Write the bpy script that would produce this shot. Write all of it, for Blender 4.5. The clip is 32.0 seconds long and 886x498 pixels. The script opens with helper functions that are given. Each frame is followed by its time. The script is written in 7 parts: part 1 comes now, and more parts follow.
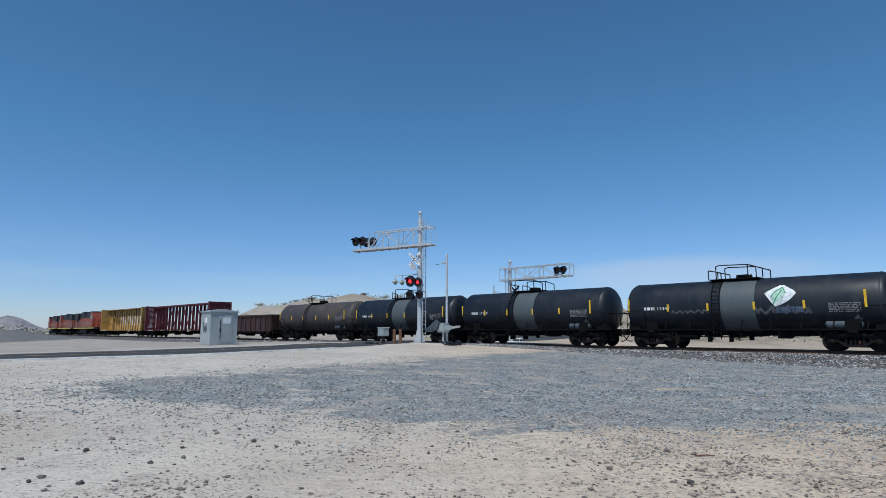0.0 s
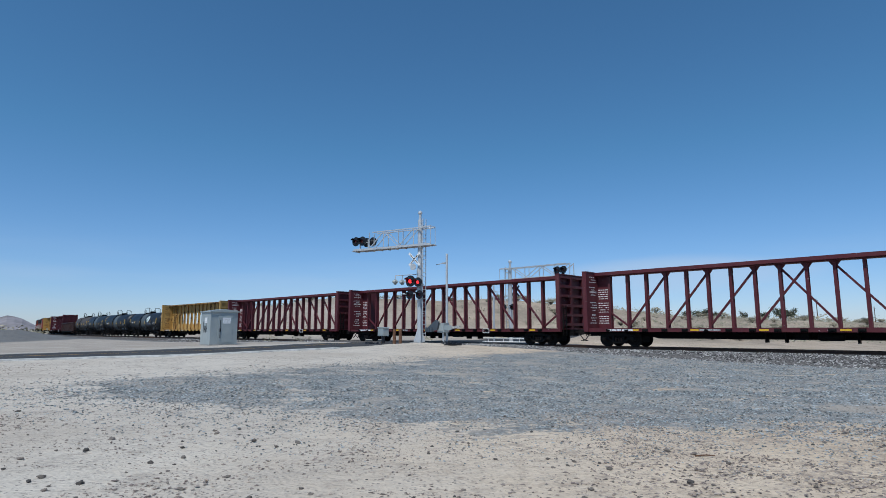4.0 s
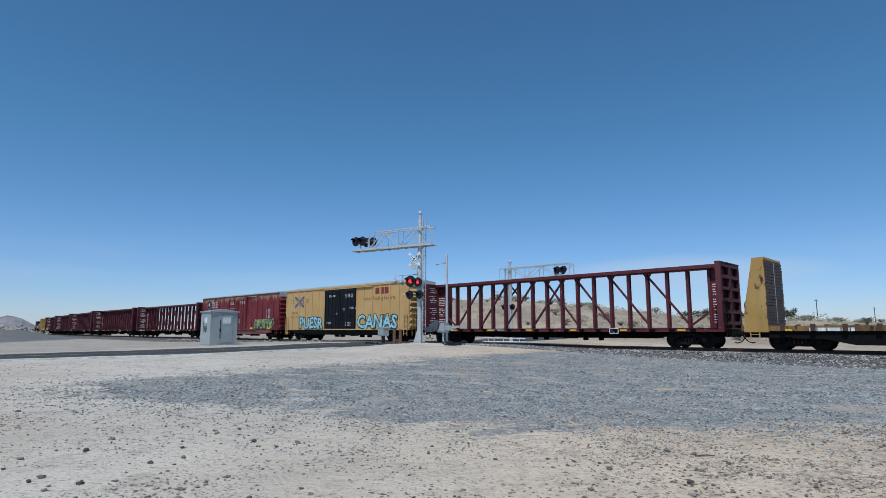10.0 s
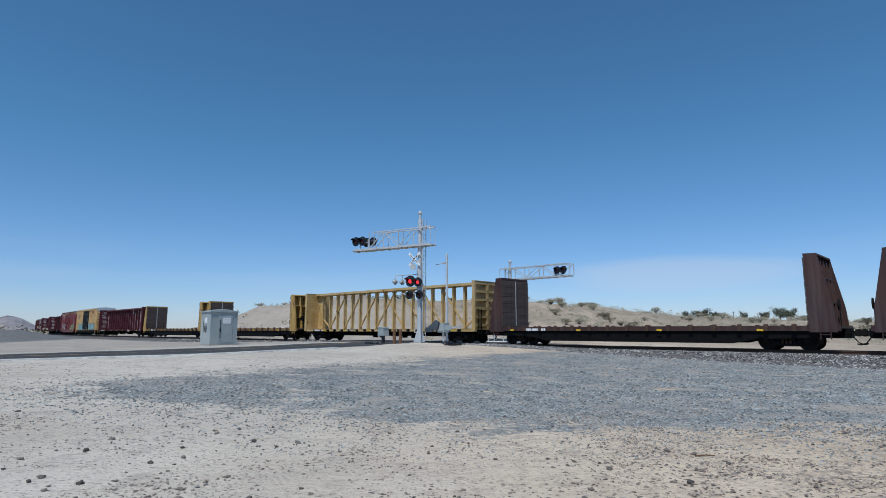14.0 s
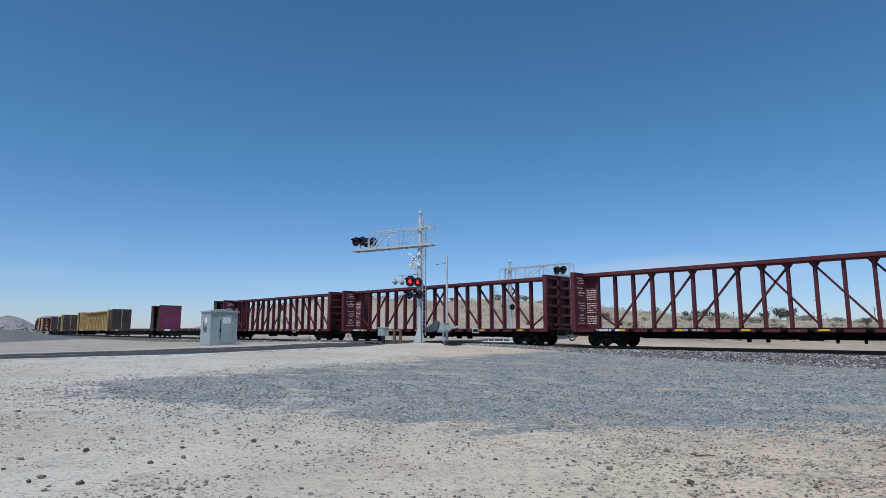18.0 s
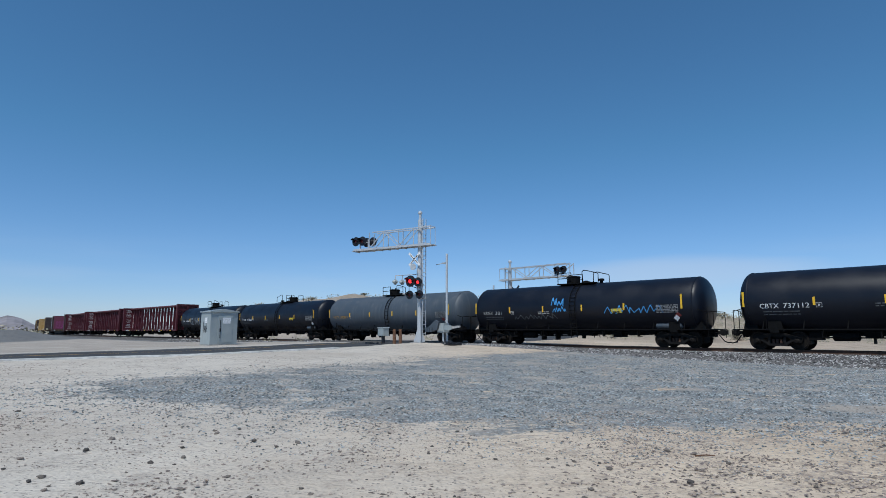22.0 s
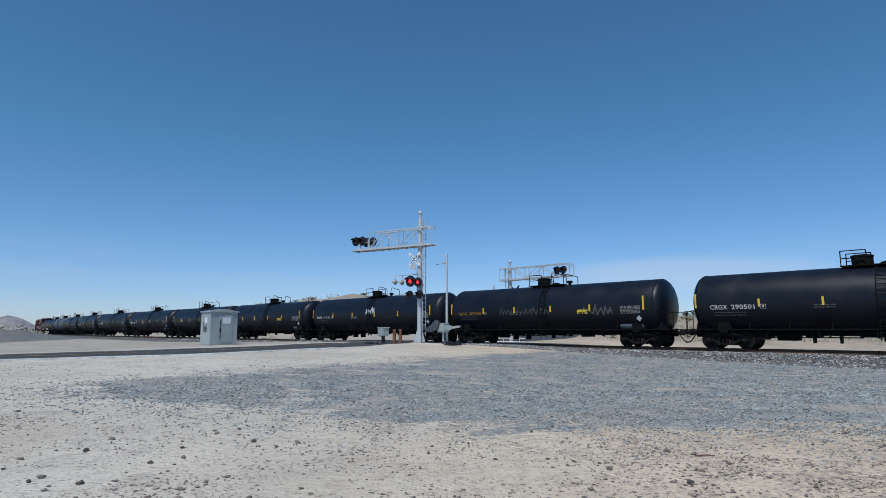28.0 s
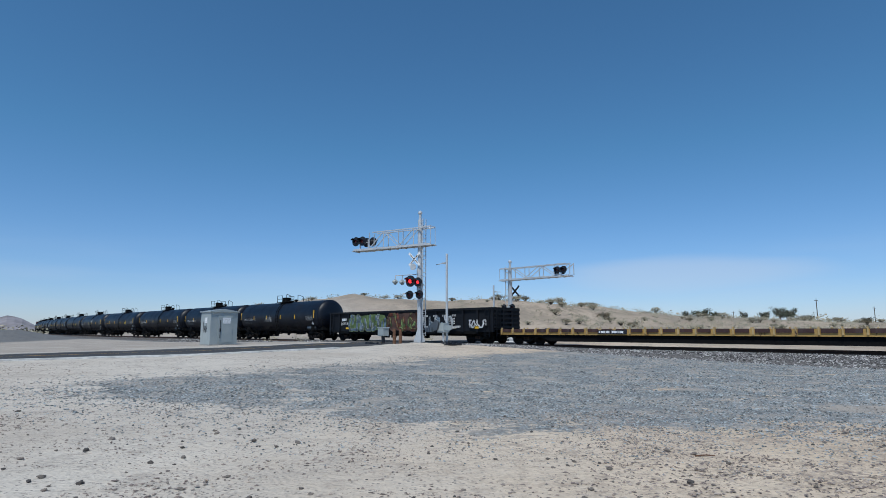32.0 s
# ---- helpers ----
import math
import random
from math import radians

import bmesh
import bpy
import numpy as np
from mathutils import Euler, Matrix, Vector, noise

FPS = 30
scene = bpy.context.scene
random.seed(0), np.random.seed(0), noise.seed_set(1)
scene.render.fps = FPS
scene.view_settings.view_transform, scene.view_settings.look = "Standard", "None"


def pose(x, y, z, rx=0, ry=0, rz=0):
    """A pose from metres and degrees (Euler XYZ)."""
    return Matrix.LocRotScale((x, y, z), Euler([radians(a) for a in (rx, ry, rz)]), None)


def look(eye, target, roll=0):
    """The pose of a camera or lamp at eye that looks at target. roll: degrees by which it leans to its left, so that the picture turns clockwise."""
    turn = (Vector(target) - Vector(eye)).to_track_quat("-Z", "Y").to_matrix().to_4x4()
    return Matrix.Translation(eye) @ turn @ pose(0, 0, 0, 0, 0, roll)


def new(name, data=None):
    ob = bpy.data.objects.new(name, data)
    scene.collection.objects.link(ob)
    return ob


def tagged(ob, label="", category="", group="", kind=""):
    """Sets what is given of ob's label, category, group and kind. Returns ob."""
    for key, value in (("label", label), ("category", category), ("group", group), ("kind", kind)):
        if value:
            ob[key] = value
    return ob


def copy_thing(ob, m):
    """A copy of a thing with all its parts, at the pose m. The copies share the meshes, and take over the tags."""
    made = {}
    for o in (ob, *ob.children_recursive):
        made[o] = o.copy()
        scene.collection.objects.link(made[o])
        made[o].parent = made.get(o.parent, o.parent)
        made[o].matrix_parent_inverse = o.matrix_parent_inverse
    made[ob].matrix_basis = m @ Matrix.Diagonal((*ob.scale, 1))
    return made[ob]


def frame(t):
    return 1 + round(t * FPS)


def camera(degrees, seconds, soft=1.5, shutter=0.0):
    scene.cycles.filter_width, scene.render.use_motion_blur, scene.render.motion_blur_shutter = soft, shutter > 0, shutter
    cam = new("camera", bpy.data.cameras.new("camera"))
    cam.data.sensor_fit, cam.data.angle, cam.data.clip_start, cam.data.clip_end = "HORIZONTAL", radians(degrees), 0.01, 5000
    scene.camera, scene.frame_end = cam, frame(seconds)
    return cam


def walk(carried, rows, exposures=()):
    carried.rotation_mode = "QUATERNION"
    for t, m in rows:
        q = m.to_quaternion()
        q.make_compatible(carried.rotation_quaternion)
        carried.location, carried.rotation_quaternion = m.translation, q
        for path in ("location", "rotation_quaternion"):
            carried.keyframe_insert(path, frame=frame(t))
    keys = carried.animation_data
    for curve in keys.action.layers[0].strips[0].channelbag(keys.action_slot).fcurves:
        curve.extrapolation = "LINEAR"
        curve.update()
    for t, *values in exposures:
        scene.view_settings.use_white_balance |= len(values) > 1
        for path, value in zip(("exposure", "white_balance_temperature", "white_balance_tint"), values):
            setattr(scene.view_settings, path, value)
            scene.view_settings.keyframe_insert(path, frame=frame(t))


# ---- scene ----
# ---- camera: it stands still ----
SECONDS = 32.0
cam = camera(75.36, SECONDS, 0.5)
EYE = (0.0, 0.0, 1.6)
AIM = (0.0, math.cos(radians(8.075)), 1.6 + math.sin(radians(8.075)))
walk(cam, [(0.0, look(EYE, AIM)), (SECONDS, look(EYE, AIM))], [(0.0, 0.0, 6050, 7), (SECONDS, 0.0, 6050, 7)])

# ---- sun and sky ----
SUN_ELEVATION, SUN_STRENGTH, SKY_STRENGTH = 61.0, 3.4, 0.095
sun_way = Vector((-0.2, -math.cos(radians(SUN_ELEVATION)), math.sin(radians(SUN_ELEVATION))))
sun_data = bpy.data.lights.new("sun", "SUN")
sun_data.energy, sun_data.angle, sun_data.color = SUN_STRENGTH, radians(0.53), (1.0, 0.955, 0.88)
sun = new("sun", sun_data)
sun.matrix_world = look(sun_way * 50, (0, 0, 0))

world = bpy.data.worlds.new("desert_sky")
scene.world = world
world.use_nodes = True
wn, wl = world.node_tree.nodes, world.node_tree.links
sky = wn.new("ShaderNodeTexSky")
sky.sky_type, sky.sun_disc = "NISHITA", False
sky.sun_elevation, sky.sun_rotation = radians(SUN_ELEVATION), radians(202)
sky.altitude, sky.air_density, sky.dust_density, sky.ozone_density = 700, 1.0, 0.35, 2.2
coord = wn.new("ShaderNodeTexCoord")
split = wn.new("ShaderNodeSeparateXYZ")
wl.new(coord.outputs["Generated"], split.inputs[0])


def world_math(op, a, b=None):
    node = wn.new("ShaderNodeMath")
    node.operation = op
    for i, v in enumerate((a, b)):
        if v is None:
            continue
        if isinstance(v, (int, float)):
            node.inputs[i].default_value = v
        else:
            wl.new(v, node.inputs[i])
    return node.outputs[0]


# thin high cloud low over the horizon, broken by stretched noise
stretch = wn.new("ShaderNodeMapping")
stretch.inputs["Scale"].default_value = (2.2, 2.2, 17.0)
wl.new(coord.outputs["Generated"], stretch.inputs[0])
wisps = wn.new("ShaderNodeTexNoise")
wisps.inputs["Scale"].default_value, wisps.inputs["Detail"].default_value = 1.6, 5.0
wl.new(stretch.outputs[0], wisps.inputs["Vector"])
band = wn.new("ShaderNodeMapRange")
band.interpolation_type = "SMOOTHSTEP"
wl.new(wisps.outputs[0], band.inputs[0])
band.inputs[1].default_value, band.inputs[2].default_value = 0.42, 0.72
low = wn.new("ShaderNodeMapRange")
low.interpolation_type = "SMOOTHSTEP"
wl.new(split.outputs[2], low.inputs[0])
low.inputs[1].default_value, low.inputs[2].default_value, low.inputs[3].default_value, low.inputs[4].default_value = 0.05, 0.17, 1.0, 0.0
# one lens-shaped cloud over the low land
lx = world_math("DIVIDE", world_math("SUBTRACT", split.outputs[0], 0.38), 0.2)
lz = world_math("DIVIDE", world_math("SUBTRACT", split.outputs[2], 0.088), 0.036)
lens = world_math("ADD", world_math("MULTIPLY", lx, lx), world_math("MULTIPLY", lz, lz))
lens = world_math("ADD", lens, world_math("MULTIPLY", wisps.outputs[0], 0.9))
lens_soft = wn.new("ShaderNodeMapRange")
lens_soft.interpolation_type = "SMOOTHSTEP"
wl.new(lens, lens_soft.inputs[0])
lens_soft.inputs[1].default_value, lens_soft.inputs[2].default_value, lens_soft.inputs[3].default_value, lens_soft.inputs[4].default_value = 0.45, 1.55, 0.38, 0.0
ahead = world_math("GREATER_THAN", split.outputs[1], 0.0)
cover = world_math("MAXIMUM", world_math("MULTIPLY", world_math("MULTIPLY", band.outputs[0], low.outputs[0]), 0.13),
                   world_math("MULTIPLY", lens_soft.outputs[0], ahead))
veil = wn.new("ShaderNodeMixRGB")
veil.inputs[2].default_value = (6.0, 6.5, 7.4, 1)
wl.new(cover, veil.inputs[0])
tint = wn.new("ShaderNodeMixRGB")
tint.blend_type = "MULTIPLY"
tint.inputs[0].default_value = 1.0
air = wn.new("ShaderNodeMixRGB")
air.inputs[1].default_value, air.inputs[2].default_value = (0.78, 0.86, 1.16, 1), (0.605, 0.95, 1.085, 1)
rise_up = wn.new("ShaderNodeMapRange")
wl.new(split.outputs[2], rise_up.inputs[0])
rise_up.inputs[1].default_value, rise_up.inputs[2].default_value = 0.0, 0.3
wl.new(rise_up.outputs[0], air.inputs[0])
wl.new(air.outputs[0], tint.inputs[2])
wl.new(sky.outputs[0], tint.inputs[1])
wl.new(tint.outputs[0], veil.inputs[1])
wl.new(veil.outputs[0], wn["Background"].inputs[0])
wn["Background"].inputs[1].default_value = SKY_STRENGTH

# ---- plan: one railway line, seen along its near side ----
# a runs along the track (the train's way), w square to it and away from the camera
U, N = Vector((-0.7169, 0.6972, 0)), Vector((0.6972, 0.7169, 0))
TRACK_W, NEAR_W, RAIL_Z = 33.5, 32.0, 0.63
A_ZERO = NEAR_W / 0.6972 * -0.7169      # a of the place that the distances along the track count from
HEADING = math.degrees(math.atan2(U.y, U.x))


def site(a, w, z=0.0, turn=0.0):
    """A pose beside the track: x along it, y towards the camera."""
    p = U * a + N * w
    return pose(p.x, p.y, z, 0, 0, HEADING + turn)


def smooth(lo, hi, v):
    k = min(1.0, max(0.0, (v - lo) / (hi - lo)))
    return k * k * (3 - 2 * k)


def bend(s):
    """How far the track has turned away from its straight line, in radians."""
    if s < 141:
        return 0.0
    return 0.07 * (s - 141) / 21 if s < 162 else 0.07 + (s - 162) / 1255


LINE_FROM, line = -760, []
here = U * (A_ZERO + LINE_FROM) + N * TRACK_W
for s in range(LINE_FROM, 960):
    line.append(here.copy())
    turn = bend(s + 0.5)
    here = here + U * math.cos(turn) + N * math.sin(turn)


def on_line(s):
    i = min(len(line) - 2, max(0, int(math.floor(s - LINE_FROM))))
    return line[i].lerp(line[i + 1], s - LINE_FROM - i)


def gone(t):
    """Metres that the train has run since the clip's start."""
    return 21.7 * t - 0.004 * t * t


def ridge(px):
    """Height of the hill's crest over the eye, as a slope, by its bearing."""
    knots = ((-400, 0), (300, 0), (420, 24), (470, 42), (560, 58), (625, 64), (690, 60), (760, 52), (830, 54), (905, 51), (960, 47), (1050, 40), (1130, 30), (1230, 22), (1400, 17), (1600, 14), (2100, 8), (3000, 3))
    for (x0, y0), (x1, y1) in zip(knots, knots[1:]):
        if x0 <= px <= x1:
            k = (px - x0) / (x1 - x0)
            return (y0 + (y1 - y0) * k * k * (3 - 2 * k)) / 1025
    return 0.0


def ground_z(x, y):
    a, w = x * U.x + y * U.y, x * N.x + y * N.y
    z = 0.1 * smooth(6, 27, w) + 0.52 * smooth(4, 28, a) * (0.65 + 0.35 * smooth(4, 26, w))
    z += 0.14 * math.exp(-((a - 27) / 4) ** 2 - ((w - 26.6) / 2.2) ** 2)
    if w > 36 and y > 1:
        px = 784 + 1025 * x / y
        crest = 96 + 26 * smooth(800, 1300, px)
        foot = 58 - 8 * smooth(880, 1300, px)
        k = smooth(foot, crest, y)
        rise = ridge(px) * crest + 1.6 - z
        z += rise * k * smooth(37, 46, w)
        n = noise.noise(Vector((x * 0.05, y * 0.05, 0.3))) * 0.9 + noise.noise(Vector((x * 0.17, y * 0.17, 2.0))) * 0.45
        z += n * smooth(foot - 4, foot + 18, y) * smooth(300, 470, px) * 0.9
        z -= max(0, y - crest) * 0.004
    far = math.hypot(x, y)
    z -= 0.38 * smooth(45, 60, a) * smooth(19, 27, w) * smooth(44, 37, w)
    z += 1.25 * smooth(-44.5, -49.5, x) * smooth(-70, -58, x) * math.exp(-((y - 66) / 6.5) ** 2)
    z += 0.03 * noise.noise(Vector((x * 0.35, y * 0.35, 5))) * smooth(0.2, 3, abs(w - TRACK_W)) + 0.02 * noise.noise(Vector((x * 1.3, y * 1.3, 9)))
    if far > 170:
        z += (far - 170) * 0.0022 * smooth(170, 500, far)
    return z


# ---- materials ----
def rgb(r, g, b):
    return (r, g, b, 1.0)


class Nodes:
    """Short hand for a node material."""

    def __init__(self, name):
        self.mat = bpy.data.materials.new(name)
        self.mat.use_nodes = True
        self.n, self.l = self.mat.node_tree.nodes, self.mat.node_tree.links
        self.bsdf = self.n["Principled BSDF"]
        self.co = self.n.new("ShaderNodeTexCoord")

    def put(self, value, socket):
        if isinstance(value, (int, float)):
            socket.default_value = value
        elif isinstance(value, tuple):
            socket.default_value = value
        else:
            self.l.new(value, socket)

    def noise(self, scale, detail=4.0, space="Object", stretch=None, rough=0.6):
        node = self.n.new("ShaderNodeTexNoise")
        node.inputs["Scale"].default_value, node.inputs["Detail"].default_value, node.inputs["Roughness"].default_value = scale, detail, rough
        src = self.co.outputs[space] if isinstance(space, str) else space
        if stretch:
            m = self.n.new("ShaderNodeMapping")
            m.inputs["Scale"].default_value = stretch
            self.l.new(src, m.inputs[0])
            src = m.outputs[0]
        self.l.new(src, node.inputs["Vector"])
        return node.outputs[0]

    def ramp(self, value, lo, hi, out_lo=0.0, out_hi=1.0):
        node = self.n.new("ShaderNodeMapRange")
        node.interpolation_type = "SMOOTHSTEP"
        self.put(value, node.inputs[0])
        for i, v in enumerate((lo, hi, out_lo, out_hi)):
            node.inputs[i + 1].default_value = v
        return node.outputs[0]

    def mix(self, k, a, b, blend="MIX"):
        node = self.n.new("ShaderNodeMixRGB")
        node.blend_type = blend
        for v, s in zip((k, a, b), node.inputs):
            self.put(v, s)
        return node.outputs[0]

    def math(self, op, a, b=0.0):
        node = self.n.new("ShaderNodeMath")
        node.operation = op
        self.put(a, node.inputs[0])
        self.put(b, node.inputs[1])
        return node.outputs[0]

    def vary(self):
        """A number from 0 to 1 of each object's own."""
        return self.n.new("ShaderNodeObjectInfo").outputs["Random"]

    def island(self):
        return self.n.new("ShaderNodeNewGeometry").outputs["Random Per Island"]

    def place(self):
        return self.n.new("ShaderNodeNewGeometry").outputs["Position"]

    def bump(self, height, strength=0.3, distance=0.02):
        node = self.n.new("ShaderNodeBump")
        node.inputs["Strength"].default_value, node.inputs["Distance"].default_value = strength, distance
        self.l.new(height, node.inputs["Height"])
        self.l.new(node.outputs[0], self.bsdf.inputs["Normal"])

    def done(self, colour, rough=0.6, metal=0.0):
        self.put(colour, self.bsdf.inputs["Base Color"])
        self.put(rough, self.bsdf.inputs["Roughness"])
        self.put(metal, self.bsdf.inputs["Metallic"])
        return self.mat


def paint(name, base, worn, rust=(0.09, 0.04, 0.02), rough=0.5, wear=0.5, streak=0.5, rusty=0.2, metal=0.0, grit=0.15, dust=0.05, shine=0.5, flake=0.0):
    """Weathered paint: faded patches, streaks that run down, rust spots and fine grain."""
    m = Nodes(name)
    big = m.ramp(m.noise(0.55, 5), 0.35, 0.7, 0, wear)
    runs = m.ramp(m.noise(1.0, 4, stretch=(3.2, 3.2, 0.22)), 0.48, 0.75, 0, streak)
    spots = m.ramp(m.noise(2.2, 8, rough=0.72, stretch=(1.6, 1.6, 0.7)), 0.66 - 0.12 * rusty, 0.74 - 0.12 * rusty, 0, min(1.0, 0.3 + rusty))
    grain = m.noise(38, 3)
    col = m.mix(big, rgb(*base), rgb(*worn))
    col = m.mix(runs, col, rgb(*[0.6 * c + dust for c in worn]))
    col = m.mix(spots, col, rgb(*rust))
    if flake:
        col = m.mix(m.ramp(m.noise(5.5, 6, rough=0.7), 0.66, 0.7, 0, flake), col, rgb(0.5, 0.44, 0.44))
    col = m.mix(grit, col, m.mix(grain, rgb(0.2, 0.2, 0.2), rgb(1.6, 1.6, 1.6)), "MULTIPLY")
    m.bump(m.math("ADD", grain, m.noise(4, 4)), 0.12, 0.01)
    m.bsdf.inputs["Specular IOR Level"].default_value = shine
    return m.done(col, m.math("ADD", m.math("MULTIPLY", big, 0.25), rough), metal)


def plain(name, base, rough=0.6, metal=0.0, spread=0.35, scale=9.0, shine=0.5):
    m = Nodes(name)
    m.bsdf.inputs["Specular IOR Level"].default_value = shine
    k = m.noise(scale, 5)
    fine = m.noise(scale * 9, 3)
    dark = rgb(*[c * (1 - spread) for c in base])
    col = m.mix(m.ramp(k, 0.3, 0.7), dark, rgb(*[min(1, c * (1 + spread * 0.6)) for c in base]))
    col = m.mix(0.2, col, m.mix(fine, rgb(0.4, 0.4, 0.4), rgb(1.5, 1.5, 1.5)), "MULTIPLY")
    m.bump(fine, 0.1, 0.005)
    return m.done(col, rough, metal)


def glow(name, colour, power):
    m = Nodes(name)
    m.bsdf.inputs["Emission Color"].default_value = rgb(*colour)
    m.bsdf.inputs["Emission Strength"].default_value = power
    return m.done(rgb(*[c * 0.4 for c in colour]), 0.3)


MAROON = paint("maroon_paint", (0.088, 0.0135, 0.021), (0.13, 0.033, 0.037), rough=0.55, wear=0.5, rusty=0.3, dust=0.03, shine=0.35, flake=0.75)
YELLOW = paint("yellow_car_paint", (0.41, 0.24, 0.06), (0.48, 0.315, 0.11), rust=(0.07, 0.024, 0.013), rough=0.55, wear=0.8, rusty=0.84, dust=0.01)
YELLOW_TRIM = paint("rusted_yellow_trim_paint", (0.4, 0.235, 0.06), (0.2, 0.1, 0.035), rust=(0.045, 0.018, 0.011), rough=0.65, wear=0.8, streak=0.7, rusty=1.4, dust=0.01)
TAN = paint("faded_tan_yellow_paint", (0.45, 0.3, 0.11), (0.52, 0.39, 0.21), rust=(0.07, 0.032, 0.018), rough=0.6, wear=0.9, streak=0.7, rusty=0.75, dust=0.0)
BUFF = paint("buff_boxcar_paint", (0.51, 0.315, 0.115), (0.58, 0.39, 0.17), rough=0.5, wear=0.6, streak=0.3, rusty=0.06)
BRIGHT_RED = paint("faded_red_boxcar_paint", (0.2, 0.017, 0.02), (0.27, 0.05, 0.035), rust=(0.3, 0.17, 0.07), rough=0.5, wear=0.7, streak=0.55, rusty=0.5)
TANK_BLACK = paint("black_tank_paint", (0.0028, 0.0045, 0.0105), (0.005, 0.0075, 0.0155), rust=(0.05, 0.03, 0.02), rough=0.38, wear=0.7, streak=0.3, rusty=0.02, dust=0.006, shine=0.36)
GONDOLA_BLACK = paint("black_gondola_paint", (0.004, 0.0055, 0.009), (0.009, 0.011, 0.016), rust=(0.05, 0.03, 0.02), rough=0.6, wear=0.7, rusty=0.12, dust=0.008, shine=0.25)
RUSTY_SILL = paint("rust_stained_yellow_paint", (0.26, 0.15, 0.04), (0.12, 0.06, 0.03), rust=(0.035, 0.018, 0.012), rough=0.7, wear=1.0, streak=0.8, rusty=1.0, dust=0.01)
TANK_OLD = paint("dusty_dark_grey_tank_paint", (0.006, 0.0095, 0.016), (0.015, 0.02, 0.028), rust=(0.1, 0.055, 0.03), rough=0.45, wear=0.8, streak=0.6, rusty=0.12, dust=0.025, shine=0.4)
TANK_BLUE = paint("dull_blue_grey_tank_paint", (0.05, 0.066, 0.085), (0.075, 0.09, 0.11), rough=0.5, wear=0.7, streak=0.8, rusty=0.05)
TANK_BROWN = paint("brown_stained_tank_paint", (0.035, 0.032, 0.032), (0.09, 0.065, 0.05), rough=0.6, wear=0.9, streak=0.8, rusty=0.3)
BAND_GREY = paint("grey_tank_band", (0.075, 0.09, 0.095), (0.11, 0.12, 0.12), rough=0.5)
BLACK = plain("black_underframe", (0.006, 0.006, 0.0065), 0.8, shine=0.12)
IRON = plain("greasy_dark_iron", (0.012, 0.011, 0.0105), 0.8, 0.0, shine=0.15)
RUST_IRON = plain("rusty_iron", (0.075, 0.04, 0.026), 0.85)
WHEEL = plain("wheel_steel", (0.016, 0.013, 0.011), 0.7, 0.0, shine=0.15)
BARE = plain("bright_steel", (0.45, 0.45, 0.45), 0.35, 0.9)
WHITE = plain("white_marking", (0.72, 0.73, 0.74), 0.6, spread=0.25)
DULL_WHITE = plain("worn_white_marking", (0.42, 0.42, 0.42), 0.7, spread=0.5)
FAINT = plain("faint_grey_marking", (0.09, 0.095, 0.1), 0.7, spread=0.5)
REFLECT = plain("yellow_reflector", (0.75, 0.45, 0.02), 0.35, spread=0.1)
OCHRE = plain("ochre_marking", (0.42, 0.24, 0.04), 0.6)
SIGN_YELLOW = plain("yellow_panel", (0.7, 0.52, 0.03), 0.5, spread=0.1)
DARK_TEXT = plain("dark_brown_marking", (0.07, 0.04, 0.025), 0.6)
LOGO_RED = plain("red_marking", (0.2, 0.03, 0.025), 0.6)
LOGO_BLUE = plain("blue_marking", (0.09, 0.13, 0.22), 0.6)
LOGO_ORANGE = plain("orange_marking", (0.38, 0.14, 0.05), 0.6)
LOGO_GREEN = plain("green_marking", (0.04, 0.28, 0.12), 0.6)
SPRAY_AQUA = plain("pale_aqua_spray", (0.3, 0.6, 0.68), 0.6, spread=0.3, scale=2.5)
SPRAY_DARK = plain("black_spray", (0.01, 0.012, 0.018), 0.5)
SPRAY_SILVER = plain("silver_spray", (0.45, 0.47, 0.48), 0.45, spread=0.4, scale=2.0)
SPRAY_GREEN = plain("olive_green_spray", (0.09, 0.14, 0.045), 0.6, spread=0.6, scale=2.0)
SPRAY_PINK = plain("magenta_spray", (0.42, 0.06, 0.26), 0.6, spread=0.3)
SPRAY_BLUE = plain("blue_spray", (0.06, 0.28, 0.6), 0.6)
SPRAY_RUST = plain("brick_red_spray", (0.17, 0.05, 0.03), 0.6, spread=0.5, scale=2.0)
DOOR_BLACK = paint("black_door_paint", (0.005, 0.006, 0.009), (0.01, 0.012, 0.016), rough=0.55, rusty=0.05, dust=0.006, shine=0.25)
GALV = paint("galvanised_steel", (0.5, 0.52, 0.54), (0.6, 0.61, 0.62), rough=0.42, wear=0.4, streak=0.2, rusty=0.03, metal=0.25)
CABINET = paint("dull_aluminium_sheet", (0.33, 0.37, 0.375), (0.43, 0.465, 0.46), rough=0.45, wear=0.8, streak=0.5, rusty=0.1, rust=(0.2, 0.2, 0.19), metal=0.2)
DECK_WOOD = plain("weathered_deck_boards", (0.1, 0.075, 0.055), 0.9, scale=5)
TIE_WOOD = plain("creosoted_wood", (0.06, 0.045, 0.035), 0.9, scale=6)
POST_WOOD = plain("brown_timber_post", (0.16, 0.08, 0.045), 0.9, scale=6)
ORANGE = paint("orange_engine_paint", (0.27, 0.045, 0.016), (0.27, 0.07, 0.036), rough=0.45, rusty=0.1)
ENGINE_BLACK = plain("engine_roof_black", (0.015, 0.015, 0.017), 0.6)
GLASS_DARK = plain("dark_window_glass", (0.01, 0.012, 0.015), 0.08, spread=0.05)
